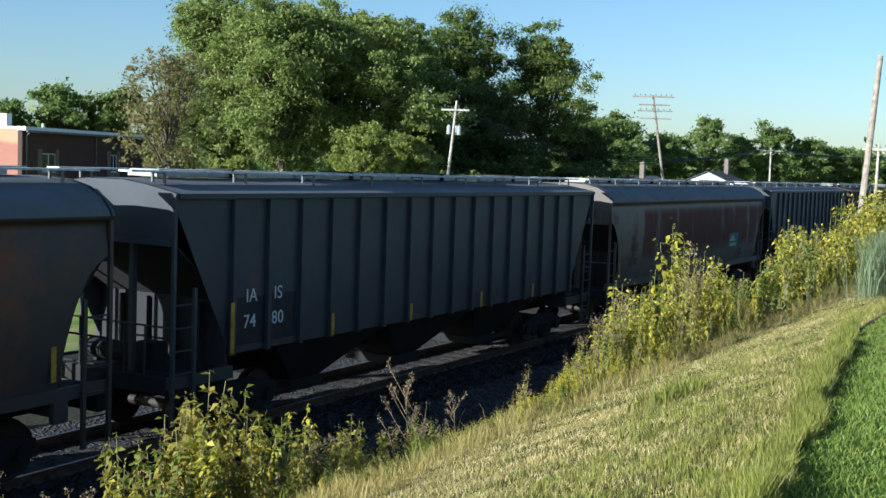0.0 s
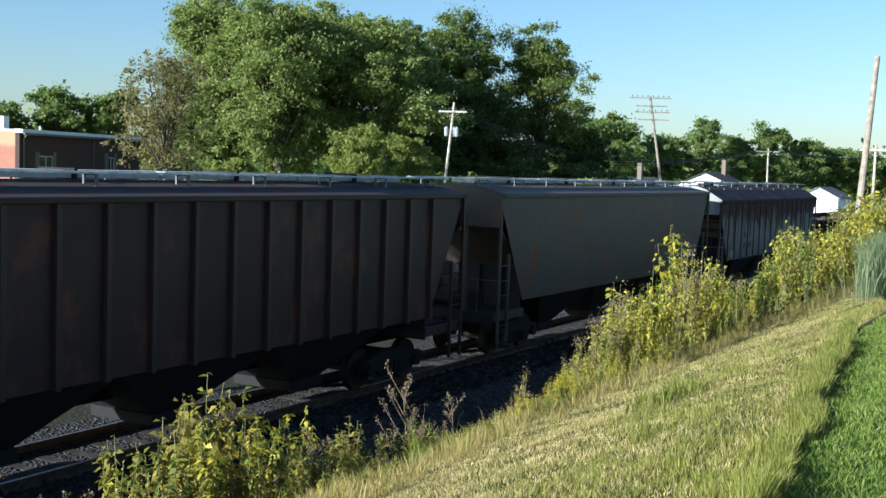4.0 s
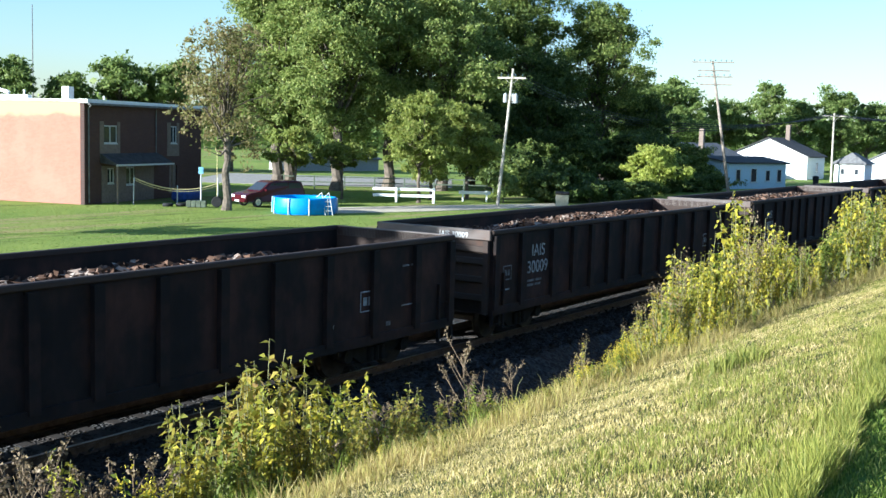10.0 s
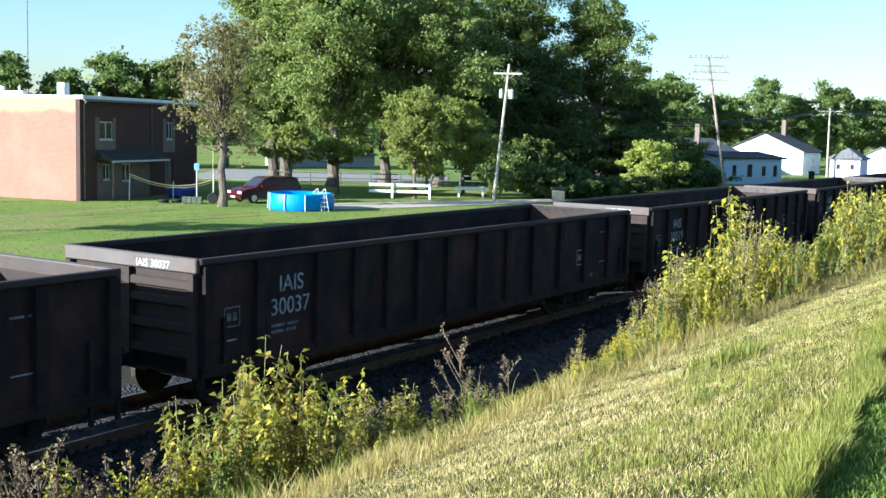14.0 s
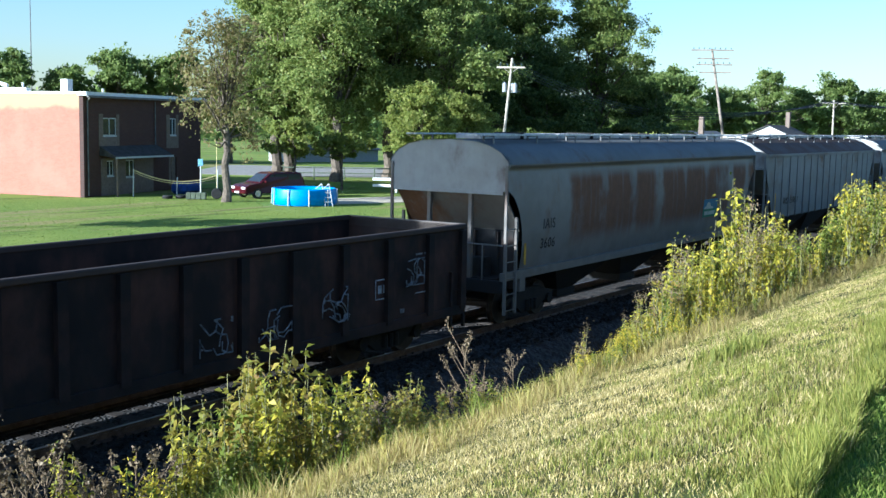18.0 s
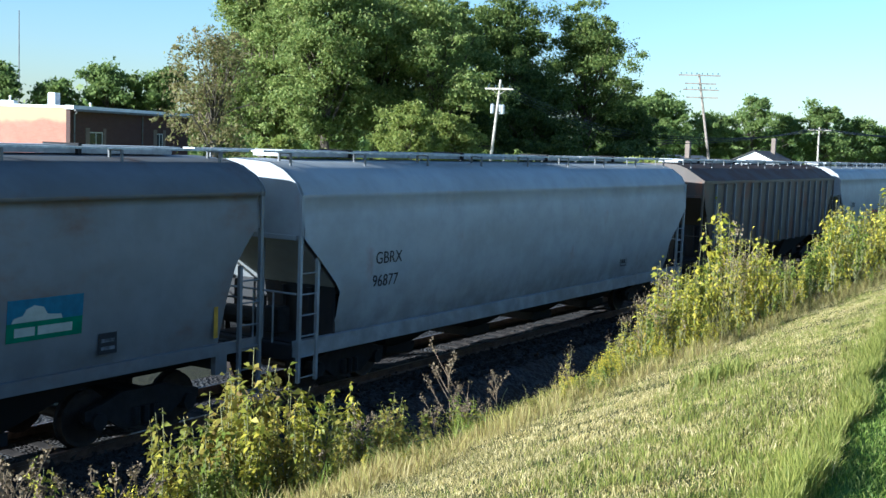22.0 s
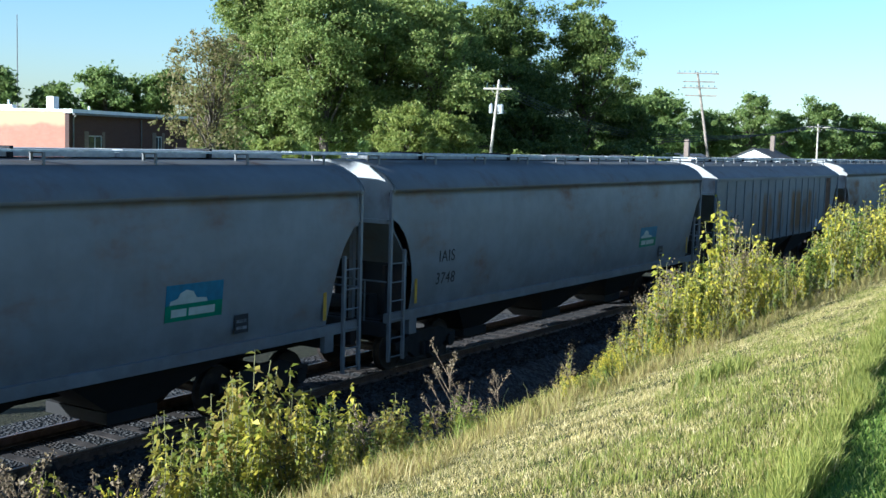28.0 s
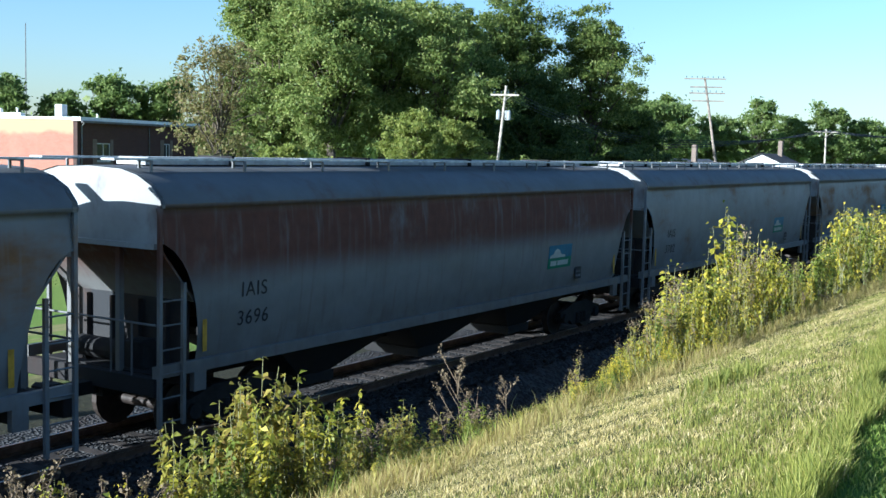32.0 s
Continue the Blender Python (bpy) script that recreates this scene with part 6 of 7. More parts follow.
def van():
    v = holder("minivan", pose(53.6, 50.7, GZ, 0, 0, -14))
    tagged(v, "dark red minivan parked in the yard", "car")
    # front towards -x
    def outline(o):
        return [(0.05, 0.35), (0.0, 0.55), (0.04, 0.78), (0.35, 0.90), (1.15, 1.02), (1.95, 1.58), (2.3, 1.68), (4.1, 1.68), (4.45, 1.60), (4.72, 1.05), (4.75, 0.5), (4.68, 0.32)]
    bm = bmesh.new()
    g = outline(0)
    secs = [(-0.90, 0.93), (-0.86, 1.0), (0.86, 1.0), (0.90, 0.93)]
    rings = []
    for y, s in secs:
        rings.append([bm.verts.new((2.4 + (x - 2.4) * (0.985 if s < 1 else 1), y * (1.0 if z < 1.05 else 0.86), 0.3 + (z - 0.3) * s)) for x, z in g])
    for a, b in zip(rings, rings[1:]):
        for i in range(len(g)):
            bm.faces.new((a[i], a[(i + 1) % len(g)], b[(i + 1) % len(g)], b[i]))
    bm.faces.new(rings[0][::-1])
    bm.faces.new(rings[-1])
    part("body", bm, M_VAN, v)
    for s in (-1, 1):
        y = s * 0.80
        for k, pts in enumerate(([(1.55, 1.08), (2.25, 1.08), (2.25, 1.54), (2.05, 1.52)], [(2.33, 1.08), (3.3, 1.08), (3.3, 1.56), (2.33, 1.56)], [(3.38, 1.08), (4.45, 1.08), (4.25, 1.54), (3.38, 1.56)])):
            bm = bmesh.new()
            prism(bm, pts, y - 0.012 if s < 0 else y, y if s < 0 else y + 0.012)
            part("side_window", bm, M_GLASS, v)
    bm = bmesh.new()
    vs = [bm.verts.new(p) for p in ((1.20, -0.74, 1.07), (1.20, 0.74, 1.07), (1.90, 0.66, 1.56), (1.90, -0.66, 1.56))]
    vt = [bm.verts.new(q.co + Vector((-0.015, 0, 0.015))) for q in vs]
    bm.faces.new(vt)
    bm.faces.new(vs[::-1])
    for i in range(4):
        bm.faces.new((vs[i], vs[(i + 1) % 4], vt[(i + 1) % 4], vt[i]))
    part("windscreen", bm, M_GLASS, v)
    for s in (-0.62, 0.62):
        bm = bmesh.new()
        chamfer_box(bm, -0.01, s - 0.22, 0.62, 0.12, s + 0.22, 0.78, 0.03)
        part("headlight", bm, M_LAMP, v, "clear headlight")
    bm = bmesh.new()
    chamfer_box(bm, -0.06, -0.86, 0.34, 0.10, 0.86, 0.52, 0.03)
    part("bumper", bm, M_VAN, v)
    bm = bmesh.new()
    box(bm, -0.075, -0.26, 0.36, -0.06, 0.26, 0.48)
    part("plate_bar", bm, M_TRIM, v)
    for x in (0.95, 3.85):
        for s in (-1, 1):
            bm = bmesh.new()
            lathe(bm, [(-0.11, 0.24), (-0.11, 0.31), (-0.07, 0.335), (0.07, 0.335), (0.11, 0.31), (0.11, 0.24)], 'Y', 18)
            w = part("wheel", bm, M_TYRE, v, at=pose(x, s * 0.80, 0.335))
            bm = bmesh.new()
            lathe(bm, [(-0.115, 0.06), (-0.118, 0.22), (0.118, 0.22), (0.115, 0.06)], 'Y', 14)
            part("rim", bm, M_CHROME, w)
    bm = bmesh.new()
    for s in (-1, 1):
        chamfer_box(bm, 1.45, s * 0.98 - 0.1, 1.02, 1.6, s * 0.98 + 0.1, 1.18, 0.02)
    part("mirror", bm, M_VAN, v)


def net():
    n = holder("volleyball_net", pose(49.8, 56.2, GZ))
    tagged(n, "sagging yellow volleyball net between two posts", "sports net")
    bm = bmesh.new()
    rod(bm, (0, 0, 0), (0.05, 0, 1.75), 0.04, n=8)
    post = part("post", bm, M_TRIM, n)
    again(post, pose(4.6, -2.9, 0), n)
    again(post, pose(2.9, -0.9, -0.55), n)
    pts = []
    for i in range(15):
        f = i / 14
        pts.append(Vector((0.05 + 4.6 * f, -2.9 * f, 1.72 - 2.3 * f * (1 - f) - 0.35 * f)))
    bm = bmesh.new()
    for a, b in zip(pts, pts[1:]):
        rod(bm, a, b, 0.035, n=5)
        rod(bm, a + Vector((0, 0, -0.14)), b + Vector((0, 0, -0.14)), 0.02, n=4)
    for a in pts:
        rod(bm, a, a + Vector((0, 0, -0.14)), 0.012, n=4)
    part("net_band", bm, M_ROPE, n)


def yard_bits():
    s = holder("sign_post", pose(53.2, 53.6, GZ))
    tagged(s, "slim white post with a small pale blue sign", "sign post")
    bm = bmesh.new()
    rod(bm, (0, 0, 0), (0, 0, 2.3), 0.045, n=8)
    part("post", bm, M_TRIM, s)
    bm = bmesh.new()
    chamfer_box(bm, -0.16, -0.05, 2.0, 0.16, 0.0, 2.45, 0.02)
    part("sign_plate", bm, M_BLUESIGN, s, at=pose(0, 0, 0, 0, 0, -45))
    b = holder("planter_box", pose(51.2, 52.0, GZ, 0, 0, -50))
    tagged(b, "low weathered wooden planter box on the lawn", "planter")
    bm = bmesh.new()
    for k in range(4):
        chamfer_box(bm, -0.6 + 0.31 * k, -0.25, 0.0, -0.32 + 0.31 * k, 0.25, 0.42, 0.02)
    part("box_front", bm, M_GREYFENCE, b)
    bm = bmesh.new()
    box(bm, -0.62, -0.2, 0.1, 0.64, 0.2, 0.36)
    part("soil", bm, M_TIE, b)
    t = holder("tyre_swing", pose(51.4, 50.4, GZ))
    tagged(t, "black tyre hanging on a rope from a tree limb", "swing")
    bm = bmesh.new()
    lathe(bm, [(-0.1, 0.2), (-0.1, 0.3), (-0.05, 0.34), (0.05, 0.34), (0.1, 0.3), (0.1, 0.2), (0.08, 0.19), (-0.08, 0.19)], 'Y', 20)
    part("tyre", bm, M_TYRE, t, at=pose(0, 0, 0.42, 0, 0, -50))
    bm = bmesh.new()
    rod(bm, (0, 0, 0.74), (0, 0, 3.6), 0.02, n=5)
    part("rope", bm, M_ROPE, t)
    bm = bmesh.new()
    rod(bm, (-0.25, -0.2, 3.62), (0.1, -1.25, 3.45), 0.07, 0.11, n=7)
    part("limb", bm, M_BARK, t)
    # tyres and toys lying on the grass by the porch
    r = random.Random(8)
    for k in range(3):
        o = holder("old_tyre", pose(50.3 + 0.75 * k, 53.6 - 0.4 * k, GZ + 0.1))
        tagged(o, "old black tyre lying in the grass", "tyre", "old tyres on the lawn")
        bm = bmesh.new()
        lathe(bm, [(-0.1, 0.2), (-0.1, 0.3), (0.0, 0.34), (0.1, 0.3), (0.1, 0.2)], 'Z', 16)
        part("tyre", bm, M_TYRE, o)
    bm = bmesh.new()
    chamfer_box(bm, -1.1, -0.6, 0, 1.1, 0.6, 0.75, 0.2)
    tp = part("covered_cart", bm, M_DARKBLUE, at=pose(54.8, 56.6, GZ, 0, 0, 14))
    tagged(tp, "low cart under a blue tarpaulin beside the porch", "cart")
    # white two-rail fence at the drive
    f = holder("white_fence", pose(66.9, 46.2, GZ, 0, 0, 122))
    tagged(f, "short white wooden two-rail fence", "fence")
    for k, x in enumerate((-1.5, 1.2)):
        bm = bmesh.new()
        chamfer_box(bm, x - 0.08, -0.08, 0, x + 0.08, 0.08, 1.12, 0.015)
        part("post", bm, M_FENCE, f)
    for z in (0.52, 0.98):
        bm = bmesh.new()
        chamfer_box(bm, -1.6, -0.12, z - 0.1, 2.9, -0.06, z + 0.1, 0.015)
        part("rail", bm, M_FENCE, f)
    w = holder("white_fence", pose(72.5, 44.4, GZ, 0, 0, 122))
    tagged(w, "short white wooden two-rail fence in the shade", "fence")
    for x in (-0.9, 0.9):
        bm = bmesh.new()
        chamfer_box(bm, x - 0.06, -0.06, 0, x + 0.06, 0.06, 0.85, 0.015)
        part("post", bm, M_FENCE, w)
    bm = bmesh.new()
    chamfer_box(bm, -1.2, -0.1, 0.55, 1.2, -0.05, 0.8, 0.015)
    part("rail", bm, M_FENCE, w)
    # dark post-and-rail fence behind the drive
    g = holder("rail_fence", pose(76.5, 61.5, GZ, 0, 0, -52))
    tagged(g, "weathered dark post-and-rail fence across the yard", "fence")
    post = None
    for k in range(9):
        x = -4 + 2.6 * k
        if post is None:
            bm = bmesh.new()
            chamfer_box(bm, -0.06, -0.06, 0, 0.06, 0.06, 1.15, 0.01)
            post = part("post", bm, M_GREYFENCE, g, at=pose(x, 0, 0))
        else:
            again(post, pose(x, 0, 0))
    for z in (0.6, 1.05):
        bm = bmesh.new()
        box(bm, -4, -0.08, z - 0.05, 16.8, -0.06, z + 0.05)
        part("rail", bm, M_GREYFENCE, g)
    # storage bin beside the track
    b = holder("storage_bin", pose(73.2, 37.4, GZ, 0, 0, 28))
    tagged(b, "pale tan storage bin with a brown lid", "bin")
    bm = bmesh.new()
    prism(bm, [(-0.78, 0.0), (0.78, 0.0), (0.9, 0.9), (-0.9, 0.9)], -0.45, 0.45)
    part("bin_body", bm, M_BIN, b)
    bm = bmesh.new()
    chamfer_box(bm, -0.96, -0.5, 0.9, 0.96, 0.5, 1.06, 0.03)
    part("lid", bm, M_TIE, b)
    bm = bmesh.new()
    box(bm, -0.4, -0.455, 0.44, -0.05, -0.45, 0.58)
    part("label_bar", bm, M_TRIM, b, at=pose(0, -0.006, 0))
    c = holder("litter_bin", pose(139.5, 37.0, GZ))
    tagged(c, "dark round litter bin beside the lane", "bin")
    bm = bmesh.new()
    lathe(bm, [(0, 0.3), (0.95, 0.38), (1.0, 0.4), (1.08, 0.34), (1.15, 0.1)], 'Z', 14)
    part("can", bm, M_STEEL, c)
    m = holder("radio_mast", pose(84.2, 111.9, GZ))
    tagged(m, "thin radio mast above the far trees", "mast")
    bm = bmesh.new()
    rod(bm, (0, 0, 0), (0, 0, 18.5), 0.10, 0.05, 6)
    part("mast_tube", bm, M_GREYROOF, m)


pool()
van()
net()
yard_bits()


# ---- grass, weeds and flowers on the bank ----
L_WEED = leafy("yellow_green_weed_leaves", [(0.0, (0.16, 0.185, 0.022)), (0.4, (0.40, 0.375, 0.037)), (0.75, (0.62, 0.51, 0.05)), (1.0, (0.74, 0.58, 0.085))], translucent=0.48, own=0.25)
L_WEED2 = leafy("turning_weed_leaves", [(0.0, (0.20, 0.21, 0.035)), (0.4, (0.42, 0.36, 0.055)), (0.8, (0.52, 0.38, 0.07)), (1.0, (0.24, 0.14, 0.06))], translucent=0.5, own=0.6)
L_DEEP = leafy("deep_green_weed_leaves", [(0.0, (0.12, 0.16, 0.02)), (0.6, (0.23, 0.265, 0.035)), (1.0, (0.38, 0.37, 0.06))], translucent=0.45, own=0.6)
L_LIME = leafy("lime_weed_leaves", [(0.0, (0.22, 0.29, 0.03)), (1.0, (0.42, 0.44, 0.07))], translucent=0.5)
L_GOLD = leafy("goldenrod_flowers", [(0.0, (0.44, 0.35, 0.025)), (1.0, (0.66, 0.53, 0.045))], translucent=0.4)
L_STRAW = leafy("bank_grass_blades", [(0.0, (0.14, 0.115, 0.03)), (0.3, (0.36, 0.29, 0.08)), (0.65, (0.64, 0.50, 0.19)), (1.0, (0.90, 0.73, 0.38))], translucent=0.35, patch=1.3, depth=0.55)
L_LAWN = leafy("mown_lawn_blades", [(0.0, (0.12, 0.19, 0.025)), (0.6, (0.21, 0.28, 0.04)), (1.0, (0.36, 0.37, 0.09))], translucent=0.45)
L_YARD = leafy("yard_lawn_blades", [(0.0, (0.14, 0.20, 0.035)), (0.6, (0.22, 0.28, 0.055)), (1.0, (0.34, 0.34, 0.10))], translucent=0.5, patch=0.12, depth=0.5)
L_DRY = leafy("dry_ditch_grass", [(0.0, (0.24, 0.18, 0.06)), (0.5, (0.46, 0.35, 0.12)), (0.75, (0.40, 0.37, 0.08)), (1.0, (0.66, 0.52, 0.22))], translucent=0.45)
L_BANK = leafy("bank_green_blades", [(0.0, (0.11, 0.14, 0.022)), (0.5, (0.27, 0.28, 0.045)), (1.0, (0.46, 0.42, 0.10))], translucent=0.45, patch=1.1, depth=0.6)
M_STEM = plain("weed_stem", (0.20, 0.19, 0.08), 0.8, 0.0, 0.3)
M_DRYSTEM = plain("dry_brown_stem", (0.18, 0.13, 0.08), 0.9, 0.0, 0.3)
L_SEED = leafy("brown_seed_heads", [(0.0, (0.13, 0.09, 0.055)), (1.0, (0.25, 0.185, 0.10))], translucent=0.2)


def heights(xy):
    return np.array([ground_height(x, y) for x, y in xy])


def blades(name, rng, xy, tall, wide, bend, material, label, category):
    """Grass blades: a narrow leaning diamond for each."""
    n = len(xy)
    base = np.column_stack([xy, heights(xy) - 0.01])
    a = rng.uniform(0, math.tau, n)
    h = tall * rng.uniform(0.5, 1.3, n)
    lean = bend * rng.uniform(0.1, 1.0, n) * h
    b = rng.uniform(0, math.tau, n)
    tip = base + np.column_stack([np.cos(b) * lean, np.sin(b) * lean, h * np.sqrt(np.clip(1 - (bend * 0.6) ** 2, 0.2, 1))])
    mid = base + (tip - base) * 0.5 + np.column_stack([-np.cos(b) * lean * 0.18, -np.sin(b) * lean * 0.18, h * 0.08])
    w = wide * rng.uniform(0.6, 1.3, n)
    off = np.column_stack([np.cos(a) * w, np.sin(a) * w, np.zeros(n)])
    v = np.stack([base, mid + off, tip, mid - off], 1).reshape(-1, 3)
    ob = mesh_from_arrays(name, v, 4, material)
    tagged(ob, label, category, kind="stuff")


def wedge(rng, n, y0, y1, near=3.6, power=1.0):
    """Spots on the ground in front of the camera, denser close by."""
    out = []
    while len(out) < n:
        y = rng.uniform(y0, y1, n)
        r = near + rng.random(n) ** power * 40
        x = np.sqrt(np.maximum(r * r - y * y, 0.01))
        ok = (x > 0.55 * y) & (x < 5.4 * y + 4) & (r > near)
        out.extend(zip(x[ok], y[ok]))
    return np.array(out[:n])


def build_grass():
    rng = np.random.default_rng(5)

    def edge_of(x):
        return np.clip(1.17 + 0.135 * (x - 5) + 0.06 * np.sin(x * 2.3) * np.sin(x * 0.9 + 1) + 0.025 * np.sin(x * 9.1) * np.sin(x * 5.3), 0.85, 2.6)

    def lumps(xy, s):
        return np.array([0.45 * noise.noise(Vector((x * 0.7 + s, y * 0.9, 5))) + 0.7 * noise.noise(Vector((x * 3.1, y * 3.4, 9 + s))) + 0.5 * noise.noise(Vector((x * 8, y * 8, 2 + s))) for x, y in xy])

    # straw-coloured growth, thickest low on the bank
    xy = wedge(rng, 300000, 0.85, 6.3, 3.8, 1.7)
    into = (xy[:, 1] - edge_of(xy[:, 0])) / 3.2
    xy = xy[(into > 0) & (rng.random(len(xy)) < np.clip(0.42 + 0.8 * into, 0, 1))]
    tall = np.clip(0.052 + 0.045 * lumps(xy, 0), 0.02, 0.14) + 0.06 * np.clip(1 - (xy[:, 1] - edge_of(xy[:, 0])) / 0.5, 0, 1)
    blades("bank_grass", rng, xy, tall, 0.0023, 0.85, L_STRAW, "uncut straw-yellow grass on the bank", "grass")
    # green growth in clumps, thickest along the mown edge
    xy = wedge(rng, 240000, 0.85, 6.0, 3.8, 1.8)
    into = (xy[:, 1] - edge_of(xy[:, 0])) / 3.2
    clump = lumps(xy, 40)
    keep = (into > 0) & (rng.random(len(xy)) < np.clip(0.80 - 1.05 * into + 0.7 * clump, 0.04, 1))
    xy, into, clump = xy[keep], into[keep], clump[keep]
    tall = np.clip(0.062 + 0.06 * clump, 0.025, 0.18) + (0.07 + 0.06 * clump) * np.clip(1 - into * 3.2 / 0.4, 0, 1)
    blades("bank_grass_green", rng, xy, tall, 0.0026, 0.5, L_BANK, "clumps of uncut green grass on the bank", "grass")
    # the taller edge that the mower leaves
    x = rng.uniform(3.6, 15, 17000)
    off = np.abs(rng.normal(0, 0.13, len(x))) + 0.01
    xy = np.column_stack([x, edge_of(x) + off])
    tall = np.clip(0.14 + 0.15 * lumps(xy, 20), 0.05, 0.32) * np.clip(1.1 - off / 0.5, 0.2, 1)
    blades("edge_grass", rng, xy, tall, 0.0030, 0.42, L_BANK, "taller green grass left along the mown edge", "grass")
    # thinner growth over the rest of the bank top
    xy = np.column_stack([rng.uniform(-14, 40, 130000), rng.uniform(-9, 6.2, 130000)])
    seen = (xy[:, 0] > 0.55 * xy[:, 1]) & (np.hypot(xy[:, 0], xy[:, 1]) > 3.9) & (xy[:, 1] > -1.2)
    xy = xy[~seen]
    side = xy[:, 1] > edge_of(xy[:, 0])
    blades("bank_grass_beyond", rng, xy[side], np.full(side.sum(), 0.09), 0.006, 0.6, L_STRAW, "uncut straw-yellow grass farther along the bank", "grass")
    blades("mown_lawn_beyond", rng, xy[~side], np.full((~side).sum(), 0.05), 0.007, 0.8, L_LAWN, "short green mown lawn round the bank top", "grass")
    xy = wedge(rng, 60000, -1.2, 2.4, 3.4, 1.5)
    xy = xy[xy[:, 1] < edge_of(xy[:, 0]) + 0.03]
    blades("mown_lawn", rng, xy, np.full(len(xy), 0.055), 0.004, 0.8, L_LAWN, "short green mown lawn on top of the bank", "grass")
    xy = wedge(rng, 90000, 5.7, 9.0, 6.6, 1.6)
    tall = 0.26 + 0.16 * np.array([noise.noise(Vector((x * 0.7, y * 0.9, 2))) for x, y in xy])
    tall *= np.clip((9.6 - xy[:, 1]) / 1.6, 0.25, 1)
    blades("ditch_grass", rng, xy, tall, 0.0045, 0.55, L_DRY, "dry brown and green grass along the ditch", "grass")
    # a fringe of tan grass along the break of the slope
    xy = wedge(rng, 48000, 4.9, 6.9, 6.0, 1.3)
    tuft = lumps(xy, 80)
    keep = tuft + 0.5 * (xy[:, 1] - 5.6) > -0.05
    xy, tuft = xy[keep], tuft[keep]
    blades("fringe_grass", rng, xy, np.clip(0.16 + 0.26 * tuft, 0.04, 0.5), 0.0034, 0.7, L_DRY, "tan dry grass along the break of the slope", "grass")
    k = 70000
    xy = np.column_stack([rng.uniform(26, 78, k), rng.uniform(21, 60, k)])
    xy = xy[(xy[:, 0] > 0.62 * xy[:, 1]) & (xy[:, 0] < 2.6 * xy[:, 1])]
    blades("yard_lawn", rng, xy, np.full(len(xy), 0.045), 0.03, 1.0, L_YARD, "bright green mown grass of the yard across the track", "grass")
    xy = wedge(rng, 45000, 6.2, 8.6, 7.4, 0.6)
    xy = xy[np.hypot(xy[:, 0], xy[:, 1]) < 17]
    blades("ditch_greens", rng, xy, np.full(len(xy), 0.38), 0.007, 0.55, L_DEEP, "green grass growing among the weeds", "grass")
    xy = np.column_stack([rng.uniform(4.5, 7.2, 12000), rng.uniform(6.4, 8.2, 12000)])
    blades("corner_grass", rng, xy, np.full(len(xy), 0.48), 0.006, 0.5, L_DEEP, "long green grass among the dead weeds", "grass")
    # bright tufts in the bank grass
    for k, (x, y, n, s) in enumerate(((10.3, 3.5, 260, 0.30), (10.9, 3.45, 160, 0.25), (11.5, 3.7, 90, 0.2))):
        pts = np.column_stack([rng.normal(x, s, n), rng.normal(y, s * 0.45, n)])
        blades("grass_tuft", rng, pts, np.full(n, 0.22), 0.006, 0.75, L_BANK, "tuft of longer bright green grass on the bank", "grass")
    n = 2600
    pts = np.column_stack([rng.normal(23.6, 0.9, n), rng.normal(3.5, 0.16, n)])
    blades("tall_grass_clump", rng, pts, np.full(n, 1.1), 0.009, 0.4, leafy("blue_green_tall_grass", [(0.0, (0.10, 0.15, 0.07)), (1.0, (0.30, 0.33, 0.16))]), "clump of tall pale blue-green grass", "grass")


build_grass()


